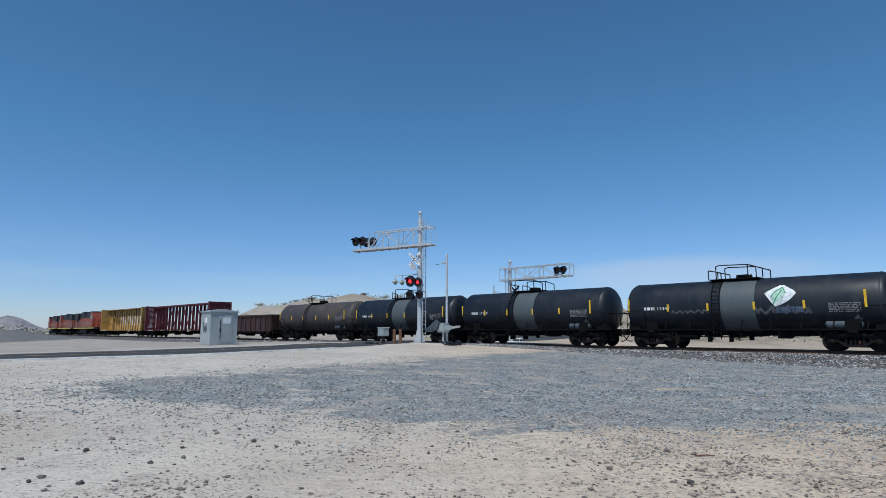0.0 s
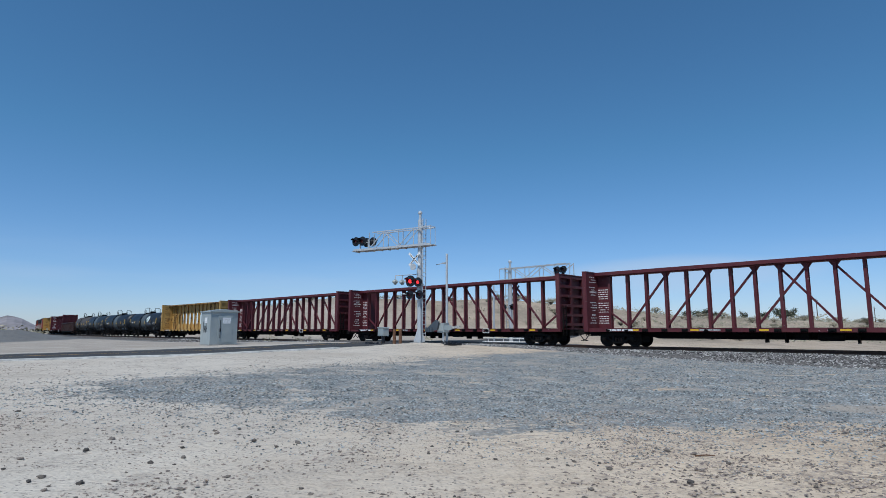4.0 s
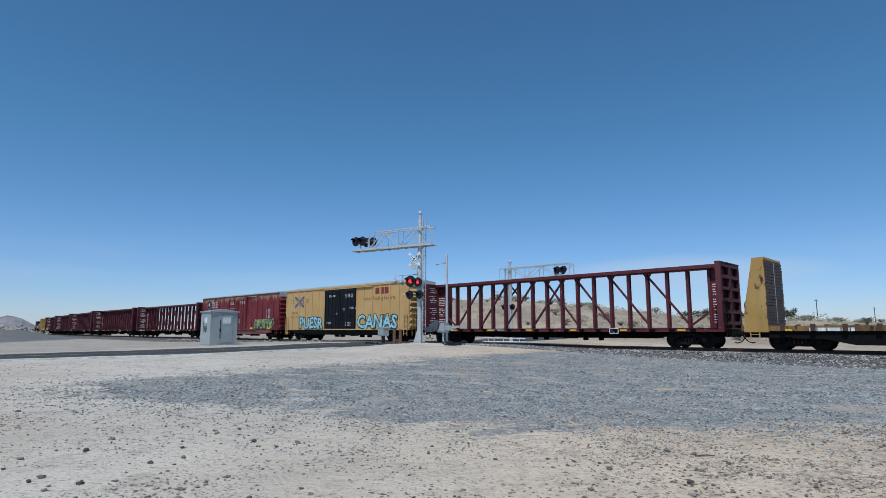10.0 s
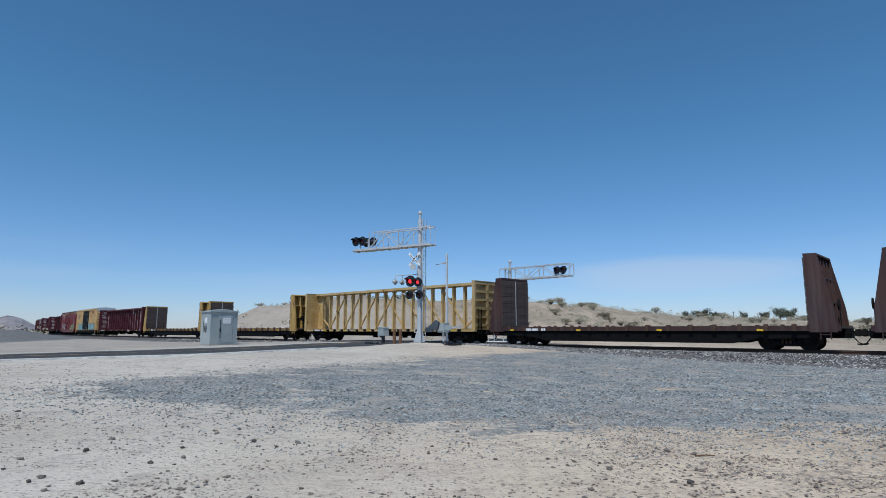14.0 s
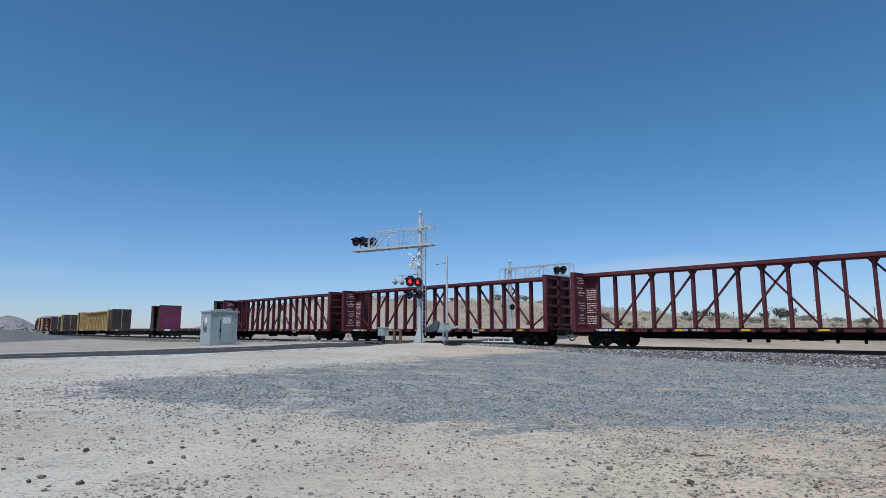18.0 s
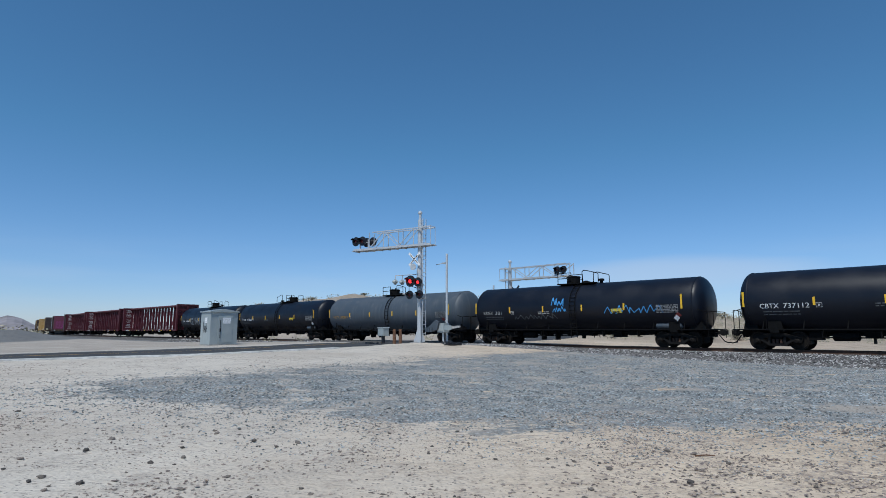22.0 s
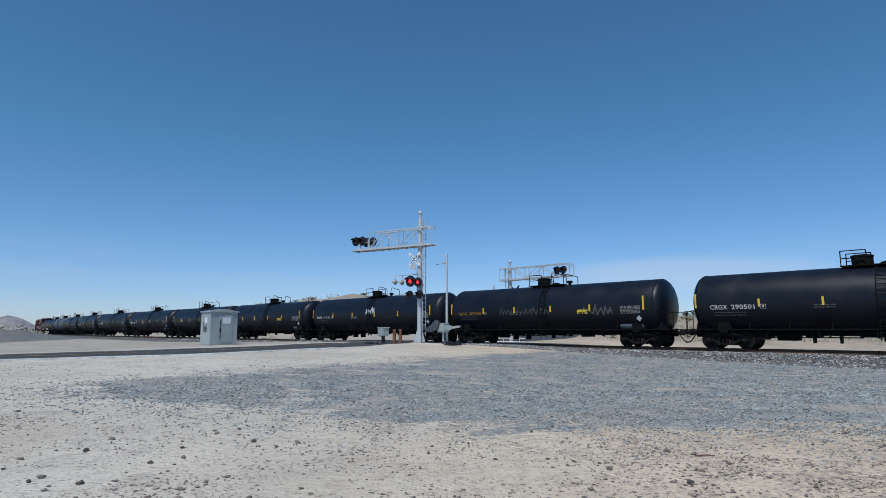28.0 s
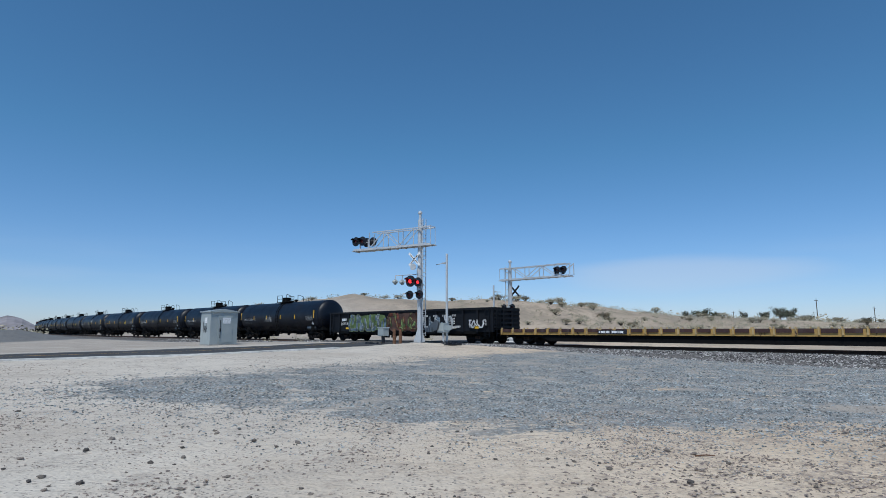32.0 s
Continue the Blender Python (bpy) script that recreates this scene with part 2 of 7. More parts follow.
BROWN_STEEL = paint("brown_bulkhead_paint", (0.036, 0.014, 0.013), (0.065, 0.028, 0.022), rough=0.65, wear=0.8, rusty=0.4)
RED_BOARD = paint("dull_red_board_paint", (0.15, 0.03, 0.055), (0.2, 0.055, 0.085), rough=0.7, wear=0.6)
LAMP_RED = glow("lit_red_lens", (1.0, 0.04, 0.05), 1.1)
LENS_DARK = plain("dark_red_lens", (0.08, 0.008, 0.008), 0.15)


def planks_material():
    m = Nodes("grey_brown_plank_wall")
    v = m.vary()
    grain = m.noise(5, 6, stretch=(1, 1, 9))
    col = m.mix(m.ramp(grain, 0.3, 0.7), rgb(0.035, 0.026, 0.026), rgb(0.115, 0.09, 0.085))
    col = m.mix(m.math("MULTIPLY", v, 0.6), col, rgb(0.055, 0.035, 0.027))
    m.bump(grain, 0.3, 0.02)
    return m.done(col, 0.9)


PLANK = planks_material()


def stone_material(name, tones, sand=0.0):
    m = Nodes(name)
    k = m.island()
    col = m.mix(m.ramp(k, 0.0, 0.45), rgb(*tones[0]), rgb(*tones[1]))
    col = m.mix(m.ramp(k, 0.5, 0.97), col, rgb(*tones[2]))
    col = m.mix(0.5, col, m.mix(m.noise(26, 5, m.place()), rgb(0.35, 0.35, 0.35), rgb(1.6, 1.6, 1.6)), "MULTIPLY")
    m.bump(m.noise(60, 4, m.place()), 0.4, 0.01)
    return m.done(col, 0.9)


GRAVEL = stone_material("grey_gravel", ((0.075, 0.086, 0.09), (0.222, 0.246, 0.256), (0.415, 0.44, 0.445)))
BALLAST = stone_material("dark_ballast", ((0.025, 0.024, 0.025), (0.13, 0.122, 0.12), (0.5, 0.48, 0.46)))
PEBBLE = stone_material("desert_pebble", ((0.12, 0.097, 0.086), (0.24, 0.195, 0.17), (0.42, 0.355, 0.3)))


def ground_material():
    """Pale sand with a field of spread grey gravel, marks of tyres and darker crusts."""
    m = Nodes("desert_ground")
    pos = m.place()

    def along(v):
        node = m.n.new("ShaderNodeVectorMath")
        node.operation = "DOT_PRODUCT"
        m.l.new(pos, node.inputs[0])
        node.inputs[1].default_value = v
        return node.outputs["Value"]

    a, w = along(U), along(N)
    wob = m.noise(0.16, 6, pos)
    wob2 = m.noise(0.9, 6, pos, rough=0.7)
    shift = m.math("ADD", m.math("MULTIPLY", m.math("SUBTRACT", wob, 0.5), 9.0), m.math("MULTIPLY", m.math("SUBTRACT", wob2, 0.5), 6.0))
    py = m.n.new("ShaderNodeSeparateXYZ")
    m.l.new(pos, py.inputs[0])
    yy = m.math("ADD", py.outputs[1], shift)
    lower = m.math("ADD", 10.4, m.math("MAXIMUM", m.math("MULTIPLY", py.outputs[0], -0.4), m.math("MULTIPLY", py.outputs[0], -0.2)))
    field = m.math("MULTIPLY", m.ramp(m.math("SUBTRACT", yy, lower), -3.6, 3.2), m.ramp(m.math("ADD", w, shift), 31.5, 36.0, 1.0, 0.0))
    left = m.math("MULTIPLY", m.ramp(m.math("ADD", a, m.math("MULTIPLY", shift, 0.35)), 15.0, 21.5, 1.0, 0.0), m.ramp(m.math("ADD", py.outputs[0], m.math("MULTIPLY", shift, 0.5)), -16.0, -7.0))
    mound = m.math("MULTIPLY", m.math("MULTIPLY", m.ramp(m.math("ADD", py.outputs[0], m.math("MULTIPLY", shift, 0.3)), -43.0, -45.5), m.ramp(py.outputs[1], 80.0, 74.0)), m.ramp(m.math("ADD", py.outputs[1], m.math("MULTIPLY", shift, 0.4)), 53.0, 57.0))
    bedside = m.math("MULTIPLY", m.math("MULTIPLY", m.ramp(m.math("ADD", w, m.math("MULTIPLY", shift, 0.4)), 22.0, 25.5), m.ramp(w, 40.0, 37.0)), m.ramp(a, 42.0, 48.0))
    mound = m.math("MAXIMUM", mound, m.math("MULTIPLY", bedside, 0.9))
    strip = m.math("MULTIPLY", field, left)
    patch = m.ramp(m.noise(0.42, 6, pos, stretch=(1.0, 2.2, 1.0)), 0.5, 0.72, 1.0, 0.2)
    strip = m.math("MAXIMUM", m.math("MULTIPLY", strip, patch), mound)
    sand_big = m.ramp(m.noise(0.16, 7, pos, rough=0.65), 0.34, 0.6)
    sand = m.mix(sand_big, rgb(0.47, 0.395, 0.315), rgb(0.575, 0.5, 0.41))
    sand = m.mix(m.ramp(m.noise(1.3, 9, pos, rough=0.78), 0.47, 0.68, 0, 0.7), sand, rgb(0.33, 0.275, 0.225))
    sand = m.mix(m.ramp(m.noise(9, 7, pos, rough=0.75, stretch=(0.8, 1.3, 1)), 0.53, 0.68, 0, 0.8), sand, rgb(0.2, 0.165, 0.135))
    warm = m.ramp(m.math("ADD", py.outputs[0], shift), -5.0, 5.0)
    crust = m.math("MULTIPLY", m.ramp(m.noise(0.7, 7, pos, rough=0.72), 0.44, 0.62, 0.1, 0.85), warm)
    sand = m.mix(warm, m.mix(1.0, sand, rgb(0.99, 1.02, 1.06), "MULTIPLY"), m.mix(1.0, sand, rgb(1.1, 1.02, 0.92), "MULTIPLY"))
    sand = m.mix(m.math("MULTIPLY", crust, m.ramp(m.noise(5, 8, pos, rough=0.8), 0.42, 0.62)), sand, rgb(0.2, 0.155, 0.125))
    sand = m.mix(m.math("MULTIPLY", m.ramp(m.math("ADD", a, m.math("MULTIPLY", shift, 0.4)), 36.0, 42.0), m.ramp(m.noise(0.3, 7, pos, rough=0.7), 0.3, 0.6, 0.45, 1.0)), sand, rgb(0.33, 0.285, 0.24))
    cells = m.n.new("ShaderNodeTexVoronoi")
    cells.inputs["Scale"].default_value = 17.0
    m.l.new(pos, cells.inputs["Vector"])
    grey = m.mix(m.ramp(cells.outputs["Color"], 0.1, 0.9), rgb(0.135, 0.149, 0.154), rgb(0.455, 0.475, 0.47))
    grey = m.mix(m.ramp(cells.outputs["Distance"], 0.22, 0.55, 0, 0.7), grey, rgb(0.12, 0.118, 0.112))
    grey = m.mix(m.ramp(m.noise(0.8, 5, pos), 0.38, 0.66, 0, 0.75), grey, rgb(0.4, 0.345, 0.285))
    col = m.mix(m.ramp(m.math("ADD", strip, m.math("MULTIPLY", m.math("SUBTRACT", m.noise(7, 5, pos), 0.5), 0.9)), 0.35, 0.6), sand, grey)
    grit = m.n.new("ShaderNodeTexVoronoi")
    grit.inputs["Scale"].default_value = 22.0
    m.l.new(pos, grit.inputs["Vector"])
    pick = m.n.new("ShaderNodeSeparateColor")
    m.l.new(grit.outputs["Color"], pick.inputs[0])
    speck = m.math("MULTIPLY", m.ramp(grit.outputs["Distance"], 0.3, 0.42, 1.0, 0.0), m.ramp(pick.outputs[0], 0.6, 0.75, 0.0, 0.8))
    col = m.mix(m.math("MULTIPLY", speck, m.ramp(m.noise(1.1, 5, pos), 0.36, 0.56, 0.2, 1.0)), col, m.mix(pick.outputs[1], rgb(0.1, 0.092, 0.085), rgb(0.26, 0.235, 0.21)))
    col = m.mix(m.math("MULTIPLY", mound, 0.9), col, m.mix(m.noise(2.5, 7, pos, rough=0.75), rgb(0.05, 0.05, 0.052), rgb(0.21, 0.208, 0.205)))
    hilly = m.ramp(w, 40, 60)
    hill = m.mix(m.ramp(m.noise(0.07, 6, pos, rough=0.65), 0.38, 0.66), rgb(0.43, 0.34, 0.255), rgb(0.29, 0.235, 0.175))
    gully = m.noise(0.5, 6, pos, rough=0.7, stretch=(1.0, 0.35, 1.0))
    hill = m.mix(m.ramp(gully, 0.45, 0.62, 0, 0.55), hill, rgb(0.21, 0.17, 0.13))
    hill = m.mix(m.ramp(m.noise(1.6, 6, pos, rough=0.75), 0.54, 0.68, 0, 0.75), hill, rgb(0.16, 0.135, 0.095))
    col = m.mix(hilly, col, hill)
    scrubby = m.math("MULTIPLY", m.math("MULTIPLY", m.ramp(py.outputs[1], 95, 130), m.ramp(w, 39, 45)), m.ramp(m.noise(0.25, 6, pos, rough=0.7), 0.35, 0.6, 0.25, 0.95))
    col = m.mix(scrubby, col, rgb(0.14, 0.125, 0.09))
    fine = m.noise(30, 5, pos, rough=0.7)
    col = m.mix(0.3, col, m.mix(fine, rgb(0.3, 0.3, 0.3), rgb(1.65, 1.65, 1.65)), "MULTIPLY")
    m.bump(m.math("ADD", m.math("MULTIPLY", fine, 0.5), m.math("ADD", m.noise(6, 6, pos), cells.outputs["Distance"])), 0.7, 0.022)
    return m.done(col, 0.95)


GROUND = ground_material()


def asphalt_material():
    m = Nodes("old_asphalt")
    pos = m.place()
    col = m.mix(m.ramp(m.noise(0.5, 5, pos), 0.3, 0.7), rgb(0.034, 0.035, 0.038), rgb(0.055, 0.056, 0.058))
    col = m.mix(m.ramp(m.noise(40, 4, pos), 0.4, 0.7, 0, 0.5), col, rgb(0.12, 0.12, 0.12))
    m.bump(m.noise(60, 4, pos), 0.4, 0.01)
    m.bsdf.inputs["Specular IOR Level"].default_value = 0.2
    return m.done(col, 0.95)


ASPHALT = asphalt_material()
ROCK_FAR = plain("far_mountain_rock", (0.24, 0.22, 0.23), 1.0, scale=0.004)
LEAF = stone_material("dry_shrub_leaf", ((0.2, 0.19, 0.13), (0.29, 0.265, 0.19), (0.4, 0.35, 0.26)))
TREE_LEAF = stone_material("dark_tree_leaf", ((0.028, 0.038, 0.024), (0.055, 0.065, 0.038), (0.09, 0.095, 0.06)))
TWIG = plain("grey_twig", (0.1, 0.08, 0.06), 0.9)


# ---- mesh making ----
class Solid:
    """Gathers boxes, bars, tubes and turned shapes into one mesh."""

    def __init__(self):
        self.v, self.f = [], []

    def add(self, verts, faces):
        k = len(self.v)
        self.v += [tuple(p) for p in verts]
        self.f += [tuple(i + k for i in face) for face in faces]
        return self

    def box(self, x0, x1, y0, y1, z0, z1):
        return self.add([(x, y, z) for x in (x0, x1) for y in (y0, y1) for z in (z0, z1)],
                        [(0, 1, 3, 2), (4, 6, 7, 5), (0, 4, 5, 1), (2, 3, 7, 6), (0, 2, 6, 4), (1, 5, 7, 3)])

    def bar(self, p, q, wide, thick, up=(0, 1, 0)):
        """A straight bar from p to q, wide across and thick along up."""
        p, q, up = Vector(p), Vector(q), Vector(up)
        d = (q - p).normalized()
        s = d.cross(up)
        s = s.normalized() if s.length > 1e-6 else d.orthogonal().normalized()
        t = s.cross(d)
        c = [p + s * (i * wide / 2) + t * (j * thick / 2) for i, j in ((-1, -1), (1, -1), (1, 1), (-1, 1))]
        c += [x + (q - p) for x in c]
        return self.add(c, [(0, 1, 2, 3), (4, 7, 6, 5), (0, 4, 5, 1), (1, 5, 6, 2), (2, 6, 7, 3), (3, 7, 4, 0)])

    def tube(self, p, q, r, n=7, r2=None):
        p, q = Vector(p), Vector(q)
        d = (q - p).normalized()
        s = d.orthogonal().normalized()
        t = d.cross(s)
        r2 = r if r2 is None else r2
        ring = [(math.cos(2 * math.pi * i / n), math.sin(2 * math.pi * i / n)) for i in range(n)]
        c = [p + (s * x + t * y) * r for x, y in ring] + [q + (s * x + t * y) * r2 for x, y in ring]
        f = [(i, (i + 1) % n, n + (i + 1) % n, n + i) for i in range(n)]
        return self.add(c, f + [tuple(range(n - 1, -1, -1)), tuple(range(n, 2 * n))])

    def path(self, pts, r, n=6):
        for p, q in zip(pts, pts[1:]):
            self.tube(p, q, r, n)
        return self

    def turned(self, profile, n=32, axis="x", at=(0, 0, 0)):
        """profile: (along, radius) pairs, turned round the axis."""
        verts, faces = [], []
        for along, r in profile:
            for i in range(n):
                c, s = math.cos(2 * math.pi * i / n) * r, math.sin(2 * math.pi * i / n) * r
                p = {"x": (along, c, s), "y": (c, along, s), "z": (c, s, along)}[axis]
                verts.append((p[0] + at[0], p[1] + at[1], p[2] + at[2]))
        for j in range(len(profile) - 1):
            for i in range(n):
                k = (i + 1) % n
                faces.append((j * n + i, j * n + k, (j + 1) * n + k, (j + 1) * n + i))
        faces += [tuple(range(n)), tuple(range((len(profile) - 1) * n, len(profile) * n))]
        return self.add(verts, faces)

    def slab(self, outline, y0, y1):
        """An outline in x and z, given thickness from y0 to y1."""
        n = len(outline)
        verts = [(x, y0, z) for x, z in outline] + [(x, y1, z) for x, z in outline]
        return self.add(verts, [tuple(range(n)), tuple(range(2 * n - 1, n - 1, -1))] + [(i, (i + 1) % n, n + (i + 1) % n, n + i) for i in range(n)])

    def mesh(self, name, mat, soft=False):
        me = bpy.data.meshes.new(name)
        me.from_pydata(self.v, [], self.f)
        bm = bmesh.new()
        bm.from_mesh(me)
        if len(bm.faces) < 4000:
            bmesh.ops.recalc_face_normals(bm, faces=bm.faces)
        if soft:
            for e in bm.edges:
                e.smooth = len(e.link_faces) < 2 or e.calc_face_angle(0) < 0.6
            for f in bm.faces:
                f.smooth = True
        bm.to_mesh(me)
        bm.free()
        me.materials.append(mat)
        return me


def part(name, solid, mat, parent, label="", soft=False, at=None):
    me = solid if isinstance(solid, bpy.types.Mesh) else solid.mesh(name, mat, soft)
    ob = new(name, me)
    ob.parent = parent
    if at is not None:
        ob.matrix_basis = at
    if label:
        tagged(ob, label)
    return ob


def thing(name, label, category, group="", kind="", at=None):
    ob = new(name)
    ob.empty_display_size = 0.2
    if at is not None:
        ob.matrix_basis = at
    return tagged(ob, label, category, group, kind)


def single(name, solid, mat, label, category="", group="", kind="", at=None, soft=False):
    ob = new(name, solid if isinstance(solid, bpy.types.Mesh) else solid.mesh(name, mat, soft))
    if at is not None:
        ob.matrix_basis = at
    return tagged(ob, label, category, group, kind)


LETTERS = {}


def writing(parent, words, height, x, y, z, mat, wide=None, name="marking", lean=0.0, bold=0.0):
    """Words on the near side of a car: they start at x, their foot at z, standing on the plane y."""
    key = (words, height, wide, mat.name)
    if key not in LETTERS:
        cu = bpy.data.curves.new("letters", "FONT")
        cu.body, cu.size, cu.resolution_u = words, height / 0.72, 2
        cu.offset = bold
        ob = bpy.data.objects.new("letters", cu)
        scene.collection.objects.link(ob)
        bpy.context.view_layer.update()
        me = bpy.data.meshes.new_from_object(ob.evaluated_get(bpy.context.evaluated_depsgraph_get()))
        bpy.data.objects.remove(ob)
        xs = [v.co.x for v in me.vertices]
        if wide and xs:
            k = wide / (max(xs) - min(xs))
            for v in me.vertices:
                v.co.x *= k
        me.materials.clear()
        me.materials.append(mat)
        LETTERS[key] = me
    m = Matrix(((-1, 0, 0, x), (0, 0, 1, y), (0, 1, 0, z), (0, 0, 0, 1)))
    return part(name, LETTERS[key], mat, parent, at=m @ pose(0, 0, 0, lean))


def bars(parent, x, y, z, wide, rows, mat, high=0.05, gap=0.05, seed=1, name="marking"):
    """Unreadable small writing: broken bars, row under row."""
    rnd = random.Random(seed)
    s = Solid()
    for i in range(rows):
        at, top = 0.0, z - i * (high + gap)
        while at < wide:
            n = rnd.uniform(0.08, 0.4) * wide ** 0.5
            s.box(x - min(wide, at + n), x - at, y, y + 0.003, top - high, top)
            at += n + 0.05
    return part(name, s, mat, parent)


def spray(parent, x, y, z, wide, high, count, fill, edge, seed=1, name="graffiti", slant=0.0):
    """Painted tag: swollen letter-like shapes with a darker rim, no letters."""
    rnd = random.Random(seed)
    rim, body, cuts = Solid(), Solid(), Solid()
    step = wide / count
    for i in range(count):
        cx, cz = x - (i + 0.5) * step, z + high / 2 + rnd.uniform(-0.05, 0.05) * high
        rw, rh = step * 0.6, high * rnd.uniform(0.46, 0.54)
        pts = []
        for k in range(14):
            an = 2 * math.pi * k / 14
            c, s = math.cos(an), math.sin(an)
            q = (abs(c) ** 0.55 * (1 if c > 0 else -1), abs(s) ** 0.55 * (1 if s > 0 else -1))
            r = rnd.uniform(0.82, 1.1)
            pts.append((q[0] * rw * r, q[1] * rh * r))
        rim.slab([(cx + px * 1.1 + slant * pz, cz + pz * 1.1) for px, pz in pts], y, y + 0.002)
        body.slab([(cx + px * 0.93 + slant * pz, cz + pz * 0.93) for px, pz in pts], y + 0.003 + i * 0.0005, y + 0.005 + i * 0.0005)
        for k in range(2):
            ox, oz = rnd.uniform(-0.35, 0.35) * rw, (0.4 - 0.8 * k) * rh
            cuts.bar((cx + ox - rw * 0.3, y + 0.012, cz + oz), (cx + ox + rw * 0.35, y + 0.012, cz + oz + rnd.uniform(-0.3, 0.3) * rh), high * 0.09, 0.002)
        cuts.bar((cx + rw * 0.85, y + 0.012, cz - rh * 0.9), (cx + rw * 0.95, y + 0.012, cz + rh * 0.9), high * 0.05, 0.002)
    g = part(name, rim, edge, parent)
    part("fill", body, fill, g)
    part("stroke", cuts, edge, g)
    return g


def scrawl(parent, x, y, z, wide, high, mat, seed=3, thick=0.05, turns=7, name="graffiti"):
    """A quick line of spray, up and down along the side."""
    rnd = random.Random(seed)
    s, last = Solid(), None
    for i in range(turns * 2 + 1):
        q = (x - wide * i / (turns * 2) + rnd.uniform(-0.3, 0.3) * wide / turns, y, z + (high if i % 2 else 0) * rnd.uniform(0.55, 1.0) + rnd.uniform(0, 0.2) * high)
        if last:
            s.bar(last, q, thick, 0.004)
        last = q
    return part(name, s, mat, parent)


def tag(parent, words, x, y, z, wide, high, fill, edge, name="graffiti", lean=0.0):
    """Swollen sprayed letters: a dark rim, the fill over it and a few cuts of shine."""
    made = []
    for k, (fat, mat) in enumerate(((0.105, edge), (0.04, fill))):
        cu = bpy.data.curves.new("letters", "FONT")
        cu.body, cu.size, cu.resolution_u, cu.offset, cu.shear = words, high / 0.72, 2, fat * high, lean
        ob = bpy.data.objects.new("letters", cu)
        scene.collection.objects.link(ob)
        bpy.context.view_layer.update()
        me = bpy.data.meshes.new_from_object(ob.evaluated_get(bpy.context.evaluated_depsgraph_get()))
        bpy.data.objects.remove(ob)
        lo, hi = min(v.co.x for v in me.vertices), max(v.co.x for v in me.vertices)
        if k == 0:
            scale, shift = wide / (hi - lo), lo
        for v in me.vertices:
            v.co.x = (v.co.x - shift) * scale
            v.co.y += high * 0.05 * math.sin(v.co.x * 3.1)
        me.materials.clear()
        me.materials.append(mat)
        m = Matrix(((-1, 0, 0, x), (0, 0, 1, y + 0.004 * k), (0, 1, 0, z), (0, 0, 0, 1)))
        made.append(part(name if k == 0 else "fill", me, mat, parent if k == 0 else made[0], at=m if k == 0 else Matrix.Translation((0, 0, 0.004))))
    return made[0]


def piece(parent, x, y, z, wide, high, count, fills, edge, shine, seed=1, name="graffiti", back=None, rim_w=0.34):
    """A sprayed mural of swollen, tangled strokes: rim, fills and thin lines of shine."""
    rnd = random.Random(seed)
    rim, lines, bodies = Solid(), Solid(), [Solid() for _ in fills]
    step = wide / count

    def dot(s, px, pz, r, y0):
        s.slab([(px + r * math.cos(k * math.pi / 4), pz + r * math.sin(k * math.pi / 4)) for k in range(8)], y0, y0 + 0.002)

    for i in range(count):
        lean = rnd.uniform(-0.2, 0.2) * high
        turn, bend_way, px, pz = rnd.uniform(0, 6.28), rnd.choice((-1, 1)), rnd.uniform(0.1, 0.9), rnd.uniform(0.1, 0.9)
        pts = []
        for k in range(7):
            pts.append((x - (i - 0.2 + 1.4 * px) * step + lean * (pz - 0.5), z + (pz * 0.84 + 0.08) * high))
            turn += bend_way * rnd.uniform(0.3, 1.0)
            bend_way = -bend_way if rnd.random() < 0.25 else bend_way
            px, pz = min(1.0, max(0.0, px + 0.42 * math.cos(turn))), min(1.0, max(0.0, pz + 0.36 * math.sin(turn)))
        lift = 0.0006 * i
        for (ax, az), (bx, bz) in zip(pts, pts[1:]):
            body = rnd.choice(bodies)
            for s, thick, y0 in ((rim, rim_w, y + lift), (body, 0.18, y + 0.006 + lift)):
                s.bar((ax, y0 + 0.001, az), (bx, y0 + 0.001, bz), thick * high, 0.002)
                dot(s, ax, az, thick * high / 2, y0)
                dot(s, bx, bz, thick * high / 2, y0)
            ox, oz = rnd.uniform(-0.05, 0.05) * high, 0.05 * high
            if rnd.random() < 0.6:
                lines.bar((ax + ox, y + 0.014, az + oz), (bx + ox, y + 0.014, bz + oz), 0.026 * high, 0.002)
    g = part(name, rim, edge, parent)
    if back:
        s = Solid()
        n = 26
        ring = [(math.cos(2 * math.pi * k / n), math.sin(2 * math.pi * k / n)) for k in range(n)]
        s.slab([(x - wide / 2 + abs(c) ** 0.4 * (1 if c > 0 else -1) * wide * rnd.uniform(0.48, 0.55), z + high / 2 + abs(q) ** 0.5 * (1 if q > 0 else -1) * high * rnd.uniform(0.42, 0.55)) for c, q in ring], y - 0.006, y - 0.003)
        part("background", s, back, g)
    for s, mat in zip(bodies, fills):
        if s.v:
            part("fill", s, mat, g)
    part("stroke", lines, shine, g)
    return g


